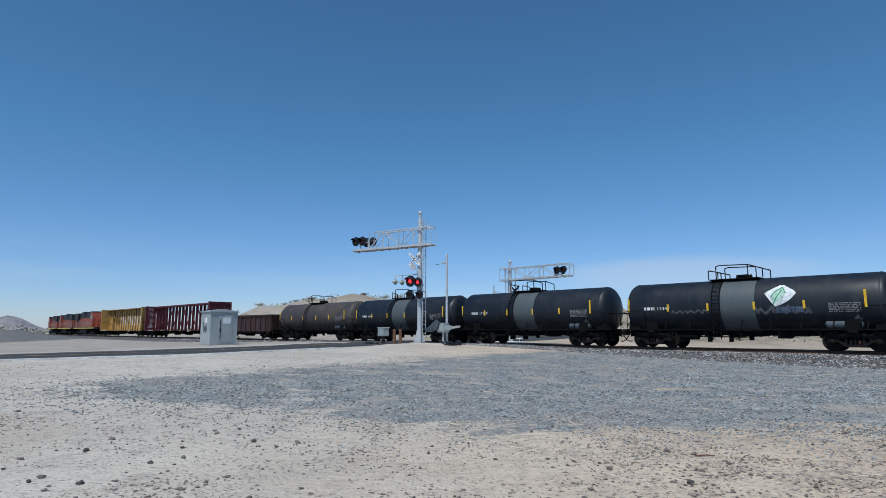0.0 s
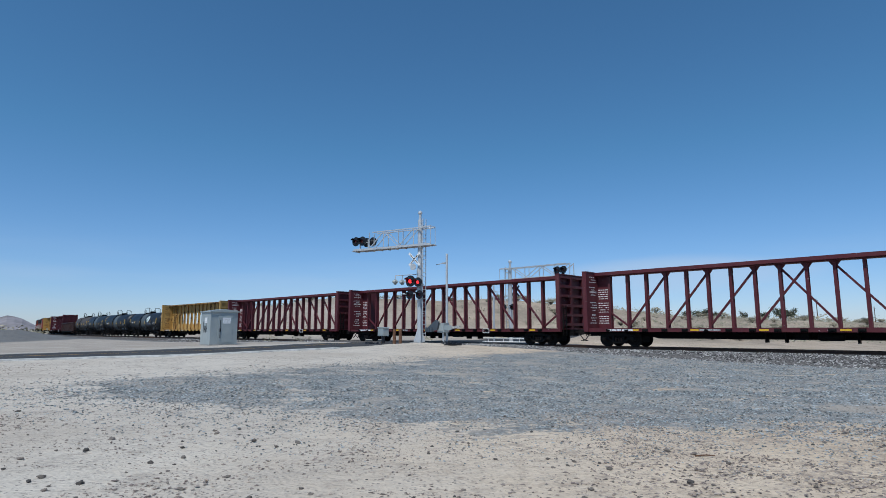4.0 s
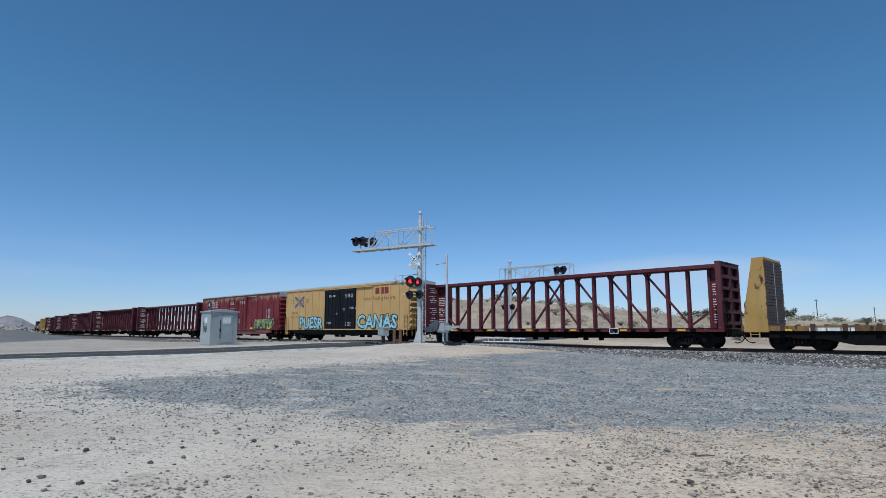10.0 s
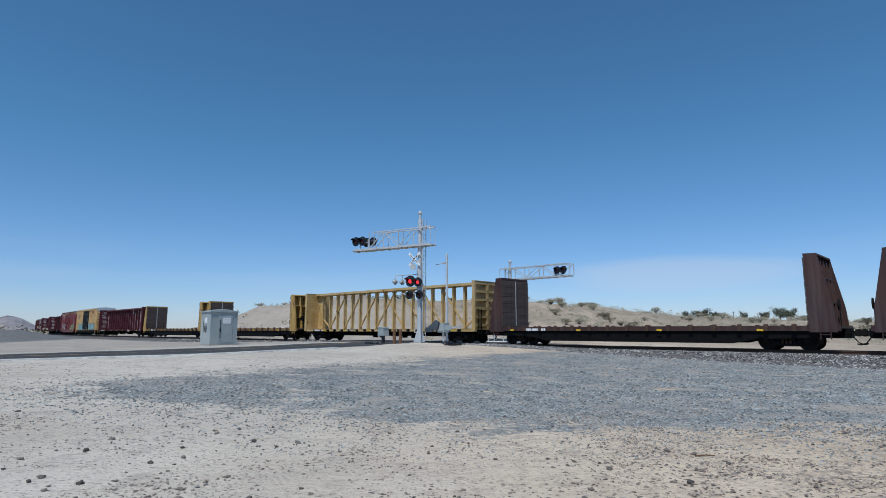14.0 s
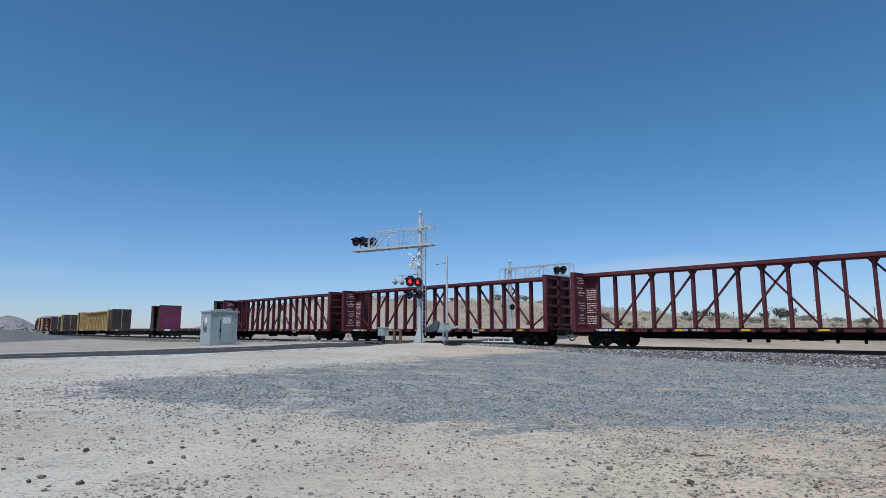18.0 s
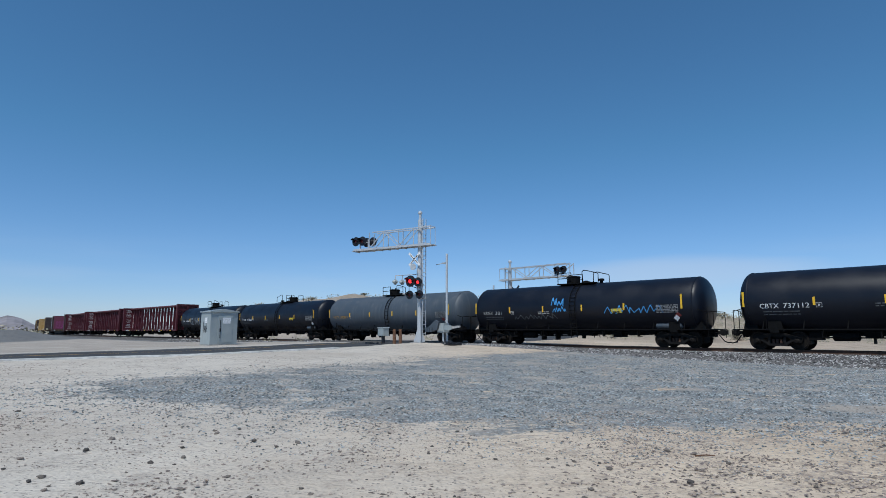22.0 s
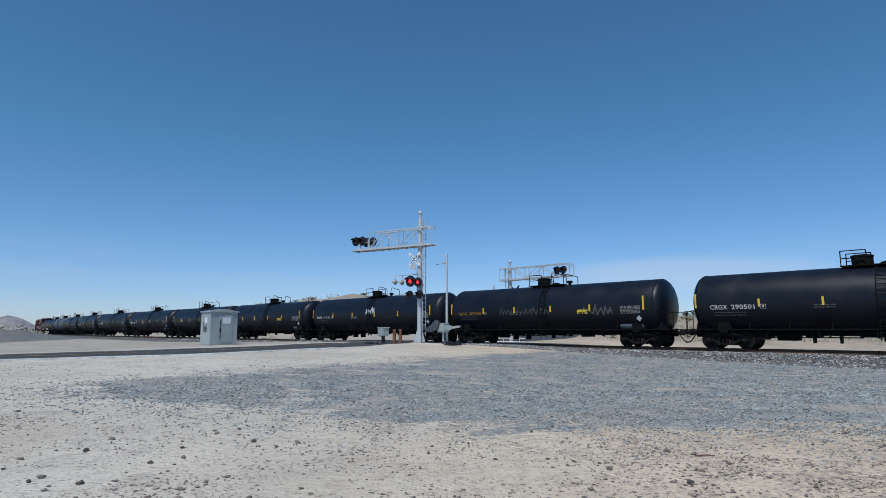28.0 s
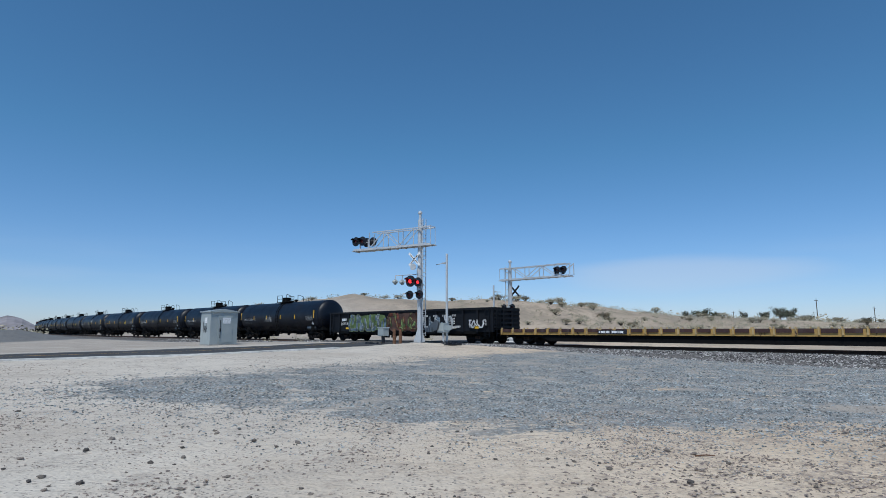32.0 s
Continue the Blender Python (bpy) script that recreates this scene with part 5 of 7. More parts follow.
def brake_gear(car, x, mat=BLACK):
    s = Solid()
    s.turned([(-0.55, 0.1), (-0.5, 0.2), (0.5, 0.2), (0.55, 0.1)], 12, "x", (x, 0.55, 0.66))
    s.box(x + 0.9, x + 1.5, 0.3, 0.8, 0.5, 0.85)
    s.tube((x - 3, 0.25, 0.62), (x + 3.4, 0.25, 0.62), 0.03)
    for dx in (-2.2, -1.1, 1.9, 2.8):
        s.box(x + dx, x + dx + 0.06, 0.2, 0.75, 0.35, 0.9)
    return part("brake_gear", s, mat, car)


# ---- centre-beam flat cars ----
def centrebeam(mat, label, half=11.33, group="centre-beam flat cars", top=4.62, windows=False, text=WHITE):
    car = thing("centerbeam_flatcar", label, "railcar", group)
    deck_z = 1.1
    reach = half + 0.85
    s = Solid()
    s.box(-half, half, -1.4, 1.4, deck_z - 0.07, deck_z)
    s.box(-half, half, 1.3, 1.4, deck_z - 0.22, deck_z - 0.02)
    s.box(-half, half, -1.4, -1.3, deck_z - 0.22, deck_z - 0.02)
    part("deck", s, mat, car)
    s = Solid()
    s.box(-half - 0.25, half + 0.25, -0.32, 0.32, 0.62, deck_z - 0.07)
    s.slab([(-half + 3.6, 0.66), (half - 3.6, 0.66), (half - 4.2, 0.5), (-half + 4.2, 0.5)], -0.3, 0.3)
    for i in range(9):
        x = -half + 1 + i * (2 * half - 2) / 8
        s.slab([(x - 0.05, deck_z - 0.1), (x + 0.05, deck_z - 0.1), (x + 0.05, 0.8), (x - 0.05, 0.8)], -1.3, 1.3)
    part("center_sill", s, BLACK, car)
    # stake pockets and winches along the near edge of the deck
    n = int(2 * half / 1.14) - 1
    x0 = -(n - 1) * 1.14 / 2
    for side in (1, -1):
        s = Solid()
        for i in range(n):
            x = x0 + i * 1.14
            s.box(x - 0.16, x + 0.16, side * 1.4, side * 1.47, deck_z - 0.2, deck_z - 0.04)
            s.tube((x - 0.1, side * 1.47, deck_z - 0.12), (x + 0.1, side * 1.47, deck_z - 0.12), 0.05, 6)
        part("winch_rail", s, BLACK, car)
    for side in (1, -1):
        s = Solid()
        for i in range(0, n, 3):
            x = x0 + (i + 0.35) * 1.14
            s.box(x, x + 0.45, side * 1.41, side * 1.415, deck_z - 0.16, deck_z - 0.07)
        part("reflector_strip", s, REFLECT, car)
    # bulkheads
    for sx in (1, -1):
        b = Solid()
        b.box(sx * (half - 0.2), sx * (half - 0.26), -1.5, 1.5, deck_z, top - 0.02)
        for y in (-1.52, 1.34):
            b.box(sx * (half - 0.27), sx * half, y, y + 0.18, deck_z - 0.2, top)
        b.box(sx * (half - 0.21), sx * half, -0.12, 0.12, deck_z, top)
        wall = part("bulkhead", b, mat, car)
        for k in range(6):
            z = deck_z + 0.25 + k * (top - deck_z - 0.4) / 5
            r = Solid()
            r.box(sx * (half - 0.21), sx * half, -1.34, 1.34, z - 0.09, z + 0.09)
            part("rib", r, mat, wall)
        r = Solid()
        r.bar((sx * (half - 0.13), -1.53, top), (sx * (half - 0.13), 1.53, top), 0.3, 0.06, (0, 0, 1))
        part("cap", r, mat, wall)
        ladder(wall, sx * half, 1.0, 0.6, 2.6, IRON, turn=-90 * sx, wide=0.36)
        m = Solid()
        rnd = random.Random(4)
        for k in range(19):
            z = deck_z + 0.3 + k * 0.16
            at = 0.3 + rnd.uniform(0, 0.25)
            if k in (4, 9, 10, 15):
                continue
            while at < 1.05 - (0.2 if k % 2 else 0):
                n = rnd.uniform(0.05, 0.17)
                m.box(sx * (half - 0.265), sx * (half - 0.267), at, min(1.15, at + n), z, z + (0.1 if k in (3, 12) else 0.055))
                at += n + 0.045
        part("marking", m, text, wall)
    # the beam
    if windows:
        bays, step = 12, 1.22
        xe = bays * step / 2
        for i in range(bays):
            panel = Solid()
            x = -xe + i * step
            cx, cz, rx, rz = x + step / 2, deck_z + 1.5, 0.33, 0.82
            for y in (0.02, -0.02):
                m = 28
                oval, frame_pts = [], []
                for k in range(m):
                    an = 2 * math.pi * (k + 0.5) / m
                    c, q = math.cos(an), math.sin(an)
                    oval.append((cx + rx * c, y, cz + rz * q))
                    k2 = max(abs(c), abs(q))
                    px, pz = c / k2, q / k2
                    frame_pts.append((cx + px * step / 2, y, (cz + pz * (top - 0.1 - cz)) if pz > 0 else cz + pz * (cz - deck_z)))
                panel.add(oval + frame_pts, [(k, (k + 1) % m, m + (k + 1) % m, m + k) for k in range(m)])
            rim = [(cx + rx * math.cos(2 * math.pi * (k + 0.5) / 28), cz + rz * math.sin(2 * math.pi * (k + 0.5) / 28)) for k in range(28)]
            panel.add([(px, -0.02, pz) for px, pz in rim] + [(px, 0.02, pz) for px, pz in rim], [(k, (k + 1) % 28, 28 + (k + 1) % 28, 28 + k) for k in range(28)])
            part("window_panel", panel, mat, car)
        for sx in (1, -1):
            panel = Solid()
            panel.box(sx * xe, sx * (half - 0.15), -0.02, 0.02, deck_z, top - 0.1)
            part("end_panel", panel, mat, car)
        xs = [-xe + i * step for i in range(bays + 1)] + [sx * (xe + d) for sx in (1, -1) for d in (0.55, 1.1)]
        for x in xs:
            p = Solid()
            p.box(x - 0.05, x + 0.05, -0.14, 0.14, deck_z, top - 0.1)
            part("post", p, YELLOW_TRIM if mat is YELLOW else mat, car)
        for sx in (1, -1):
            p = Solid()
            for z in (deck_z + 1.1, deck_z + 2.15):
                p.box(sx * xe, sx * (half - 0.2), -0.1, 0.1, z - 0.04, z + 0.04)
            part("stiffener", p, mat, car)
        c = Solid()
        c.box(-half + 0.1, half - 0.1, -0.66, 0.66, top - 0.1, top)
        c.box(-half + 0.1, half - 0.1, 0.61, 0.66, top - 0.15, top - 0.1)
        c.box(-half + 0.1, half - 0.1, -0.66, -0.61, top - 0.15, top - 0.1)
        part("top_chord", c, YELLOW_TRIM if mat is YELLOW else mat, car)
    else:
        step, count, ahead = 1.205, 18, 0.0
        x0 = -(count - 1) * step / 2 + ahead
        under = top - 0.26
        for sx in (1, -1):
            p = Solid()
            xp = -sx * x0 + ahead * (1 + sx)
            p.box(sx * (half - 0.16), xp, -0.05, 0.05, deck_z, under)
            part("end_panel", p, mat, car)
            m = Solid()
            rnd = random.Random(9)
            for k in range(17):
                z, at = deck_z + 0.3 + k * 0.14, 0.14
                while at < 0.95:
                    n = rnd.uniform(0.05, 0.2)
                    if k % 6 != 4:
                        m.box(xp + sx * at, xp + sx * min(1.0, at + n), 0.05, 0.053, z, z + 0.05)
                    at += n + 0.04
            part("marking", m, text, car)
        for i in range(count):
            x = x0 + i * step
            p = Solid()
            p.box(x - 0.03, x + 0.03, -0.14, 0.14, deck_z, under)
            for y in (-0.16, 0.13):
                p.box(x - 0.072, x + 0.072, y, y + 0.03, deck_z, under)
            part("post", p, mat, car)

        def brace(i, j, zi, zj):
            d = Solid()
            d.bar((x0 + i * step, 0, zi), (x0 + j * step, 0, zj), 0.1, 0.13)
            part("brace", d, mat, car)

        def gusset(i, z, up):
            g = Solid()
            x = x0 + i * step
            g.slab([(x - 0.26, z), (x + 0.26, z), (x + 0.08, z + up), (x - 0.08, z + up)], -0.07, 0.07)
            part("gusset", g, mat, car)

        # seen from the near side the first half leans up towards the middle, the other half mirrors it
        for i in (1, 3, 5, 7):
            for m, k in ((i, i + 2), (count - 1 - i, count - 3 - i)):
                brace(m, k, deck_z + 0.15, under - 0.15)
                gusset(k, under, -0.26)
        for m, k in ((1, -0.5), (count - 2, count - 0.5)):
            brace(m, k, deck_z + 0.1, deck_z + 1.4)
        c = Solid()
        c.box(-half + 0.1, half - 0.1, -0.45, 0.45, top - 0.07, top)
        c.box(-half + 0.1, half - 0.1, -0.2, 0.2, under, top - 0.07)
        for y in (-0.45, 0.41):
            c.box(-half + 0.1, half - 0.1, y, y + 0.04, top - 0.2, top - 0.07)
        part("top_chord", c, mat, car)
    plate = Solid()
    for z in (deck_z - 0.3, deck_z - 0.02):
        plate.box(-half * 0.42, -half * 0.42 - 0.55, 1.42, 1.44, z - 0.02, z + 0.02)
    for x in (-half * 0.42, -half * 0.42 - 0.27, -half * 0.42 - 0.55):
        plate.box(x - 0.02, x + 0.02, 1.42, 1.44, deck_z - 0.3, deck_z)
    part("stencil_frame", plate, WHITE, car)
    bars(car, half - 1.6, 1.475, deck_z - 0.06, 1.6, 1, WHITE, 0.11, seed=3)
    bars(car, half - 7.0, 1.475, deck_z - 0.07, 1.1, 1, DULL_WHITE, 0.08, seed=5)
    brake_gear(car, -1.5)
    gear(car, half, half - 2.05, reach)
    return car, reach


# ---- tank cars ----
def tank_shell(half, r, zc):
    prof = [(-half, 0.02)]
    for k in range(1, 9):
        an = math.pi / 2 * k / 8
        prof.append((-half + 0.62 * (1 - math.cos(an)), r * math.sin(an)))
    prof += [(x, r) for x in (-half + 2.2, -half * 0.35, 0, half * 0.35, half - 2.2)]
    prof += [(-x, y) for x, y in reversed(prof[:9])]
    s = Solid()
    s.turned(prof, 40, "x", (0, 0, zc))
    return s


def tank_car(label, mat, half=8.1, r=1.58, zc=2.42, old=False, band=None, group="tank cars", flip=False):
    car = thing("tank_car", label, "tank car", group)
    reach = half + 0.62
    part("tank", tank_shell(half, r, zc), mat, car, soft=True)
    for x in (-half + 0.62, half - 0.62):
        s = Solid()
        s.turned([(x - 0.03, r + 0.002), (x - 0.03, r + 0.012), (x + 0.03, r + 0.012), (x + 0.03, r + 0.002)], 40, "x", (0, 0, zc))
        part("weld_ring", s, mat, car, soft=True)
    if band:
        s = Solid()
        s.turned([(-0.75, r), (-0.75, r + 0.012), (0.92, r + 0.012), (0.92, r)], 40, "x", (0, 0, zc))
        part("band", s, band, car, "grey cleaned band round the middle", soft=True)
    # walkway line, sills and saddles
    for side in (1, -1):
        s = Solid()
        s.box(-half + 0.2, half - 0.2, side * 1.28, side * 1.36, 0.98, 1.05)
        for i in range(9):
            x = -half + 1.2 + i * (2 * half - 2.4) / 8
            s.bar((x, side * 1.3, 1.02), (x - 0.08, side * 1.22, 1.5), 0.05, 0.03)
        part("side_rail", s, BLACK, car)
    for sx in (1, -1):
        s = Solid()
        s.box(sx * (half - 3.2), sx * (half + 0.05), -0.28, 0.28, 0.62, 1.05)
        part("stub_sill", s, BLACK, car)
        s = Solid()
        x = sx * (half - 1.75)
        s.slab([(x - 0.35, 0.9), (x + 0.35, 0.9), (x + 0.28, 1.5), (x - 0.28, 1.5)], -1.25, 1.25)
        s.box(x - 0.2, x + 0.2, -1.4, 1.4, 0.86, 1.04)
        part("saddle", s, BLACK, car)
        s = Solid()
        s.box(sx * (half - 0.55), sx * (half + 0.2), -1.4, 1.4, 0.99, 1.04)
        part("end_platform", s, BLACK, car)
        s = Solid()
        xe = sx * (half + 0.12)
        s.path([(sx * (half - 1.4), 1.36, 1.04), (sx * (half - 1.4), 1.4, 2.1), (sx * (half - 0.4), 1.4, 2.1), (xe, 1.36, 1.95), (xe, 1.36, 0.55)], 0.02)
        s.path([(xe, -1.36, 0.55), (xe, -1.36, 2.0), (xe, 1.36, 2.0)], 0.02)
        s.tube((xe, 0.5, 1.04), (xe, 0.5, 2.0), 0.02)
        for z in (0.35, 0.62):
            s.tube((xe, 0.95, z), (xe, 1.38, z), 0.018)
        part("end_railing", s, BLACK, car)
        s = Solid()
        s.slab([(sx * (half - 0.95), 1.04), (sx * (half - 0.25), 1.04), (sx * (half - 0.4), 1.9), (sx * (half - 0.8), 1.9)], 0.5, 1.05)
        part("head_brace", s, BLACK, car)
    # top fittings: a deck with the valve housing ahead and a hoop over the ladder head
    zt = zc + r
    m = -1 if flip else 1
    lc = 1.15 if old else -0.25

    def span(x0, x1):
        return (lc + m * x0, lc + m * x1) if m > 0 else (lc + m * x1, lc + m * x0)

    s = Solid()
    x0, x1 = span(-1.1, 1.6) if not old else (lc - 2.0, lc + 0.5)
    s.box(x0, x1, -0.75, 0.75, zt - 0.02, zt + 0.03)
    part("top_platform", s, BLACK, car)
    s = Solid()
    if old:
        s.turned([(zt - 0.05, 0.4), (zt + 0.16, 0.4), (zt + 0.2, 0.36), (zt + 0.26, 0.12)], 16, "z", (0.05, 0, 0))
        for k in range(6):
            an = k * 1.047
            s.box(0.05 + 0.34 * math.cos(an) - 0.05, 0.05 + 0.34 * math.cos(an) + 0.05, 0.34 * math.sin(an) - 0.05, 0.34 * math.sin(an) + 0.05, zt + 0.1, zt + 0.24)
        part("manway", s, BLACK, car)
    else:
        s.turned([(zt - 0.05, 0.44), (zt + 0.4, 0.44), (zt + 0.44, 0.47), (zt + 0.5, 0.47), (zt + 0.54, 0.4)], 18, "z", (lc + m * 0.8, 0, 0))
        part("valve_housing", s, BLACK, car, soft=True)
        s = Solid()
        s.turned([(zt - 0.05, 0.27), (zt + 0.14, 0.27), (zt + 0.2, 0.1)], 14, "z", (lc - m * 0.15, 0, 0))
        part("manway", s, BLACK, car)
        s = Solid()
        s.turned([(zt - 0.05, 0.1), (zt + 0.1, 0.1), (zt + 0.13, 0.19), (zt + 0.24, 0.19), (zt + 0.27, 0.1)], 12, "z", (lc - m * 1.3, 0.1, 0))
        part("vent_valve", s, BLACK, car)
    for side in (1, -1):
        s = Solid()
        y, h = side * 0.72, zt + 0.72
        if old:
            for run in ([(lc + 0.5, y, zt), (lc + 0.5, y, h - 0.2), (lc - 0.15, y, h - 0.36), (lc - 0.15, y, zt)],
                        [(lc + 0.1, y, zt), (lc + 0.1, y, h), (lc - 0.1, y, h + 0.05), (lc - 1.5, y, h), (lc - 1.5, y, zt)],
                        [(lc - 1.5, y, h), (lc - 2.2, y, h - 0.25), (lc - 2.2, y, zt)]):
                s = Solid().path(run, 0.03)
                part("railing", s, BLACK, car)
        else:
            for run in ([(lc + m * 1.55, y, zt), (lc + m * 1.55, y, h), (lc + m * 0.55, y, h), (lc + m * 0.5, y, zt)],
                        [(lc + m * 1.55, y, zt + 0.36), (lc + m * 0.52, y, zt + 0.36)],
                        [(lc - m * 0.28, y, zt), (lc - m * 0.28, y, h + 0.02), (lc - m * 0.36, y, h + 0.08), (lc - m * 0.55, y, h + 0.08), (lc - m * 1.36, y, h - 0.14), (lc - m * 1.42, y, h - 0.22), (lc - m * 1.42, y, zt)]):
                s = Solid().path(run, 0.026)
                part("railing", s, BLACK, car)
        # ladder that follows the shell down to the rail
        s = Solid()
        pts = []
        for k in range(9):
            an = radians(72 - k * 9)
            pts.append((side * (r + 0.06) * math.cos(an), zc + (r + 0.06) * math.sin(an)))
        pts += [(side * (r + 0.06), zc - 0.4), (side * 1.5, zc - 0.9), (side * 1.42, 1.0), (side * 1.42, 0.5)]
        for e in (lc + 0.2, lc - 0.2):
            s.path([(e, py, pz) for py, pz in pts], 0.025, 5)
        run = 0.0
        for (y0, z0), (y1, z1) in zip(pts, pts[1:]):
            d = math.hypot(y1 - y0, z1 - z0)
            k = max(1, round(d / 0.28))
            for i in range(k):
                q = (i + 0.5) / k
                s.tube((lc - 0.2, y0 + (y1 - y0) * q, z0 + (z1 - z0) * q), (lc + 0.2, y0 + (y1 - y0) * q, z0 + (z1 - z0) * q), 0.018, 5)
        part("ladder", s, BLACK, car)
        # reflectors
        for x, hgt in ((half - 0.45, 0.8), (half * 0.57, 0.42), (half * 0.24, 0.42), (-half * 0.11, 0.42), (-half * 0.45, 0.42), (-half + 1.15, 0.85)):
            s = Solid()
            inset = 0.0 if abs(x) < half - 0.6 else (r - r * math.sqrt(max(0, 1 - ((abs(x) - half + 0.62) / 0.62) ** 2)))
            s.box(x - 0.05, x + 0.05, side * (r - inset - 0.03), side * (r - inset + 0.015), zc - 0.26, zc - 0.26 + hgt * 0.95)
            part("reflector", s, REFLECT, car)
        bars(car, -half + 2.6, 1.0 * side * (r + 0.004) if side > 0 else -(r + 0.008), zc - 0.02, 1.25, 6, DULL_WHITE, 0.05, 0.028, seed=7)
        s = Solid()
        s.add([(-half + 1.5, side * (r - 0.11), zc - 0.58), (-half + 1.32, side * (r - 0.16), zc - 0.76), (-half + 1.5, side * (r - 0.24), zc - 0.94), (-half + 1.68, side * (r - 0.16), zc - 0.76)], [(0, 1, 2, 3)])
        part("placard", s, WHITE if not old else FAINT, car)
        s = Solid()
        for i in range(5):
            x = half * 0.55 - i * half * 0.27
            s.box(x - 0.02, x + 0.02, side * 1.0, side * 1.3, 0.62, 1.0)
            s.tube((x, side * 1.28, 0.62), (x - 0.3, side * 1.28, 0.62), 0.018, 5)
        part("grab_irons", s, BLACK, car)
    rnd = random.Random(2)
    for k in range(10):
        x = half - 3.4 - k * (2 * half - 6.8) / 9
        s = Solid()
        w, d = rnd.uniform(0.15, 0.7), rnd.uniform(0.18, 0.42)
        s.box(x - w / 2, x + w / 2, -0.3, 0.5, 0.98 - d, 0.98)
        part("under_fitting", s, BLACK, car)
    s = Solid()
    s.box(-half + 3.0, half - 3.0, -0.25, 0.25, 0.7, 0.95)
    part("center_pipe", s, BLACK, car)
    s = Solid()
    s.slab([(-1.3, zc - r + 0.05), (1.3, zc - r + 0.05), (0.8, zc - r - 0.2), (-0.8, zc - r - 0.2)], -0.45, 0.45)
    s.turned([(0.45, 0.13), (zc - r, 0.13)], 10, "z", (-0.1, 0, 0))
    part("bottom_outlet", s, BLACK, car)
    s = Solid()
    s.turned([(-0.75, 0.1), (-0.68, 0.19), (0.68, 0.19), (0.75, 0.1)], 12, "x", (-half + 2.1, 1.05, 1.24))
    part("air_reservoir", s, TANK_BLUE, car)
    brake_gear(car, half * 0.45)
    gear(car, half, half - 1.75, reach)
    return car, reach


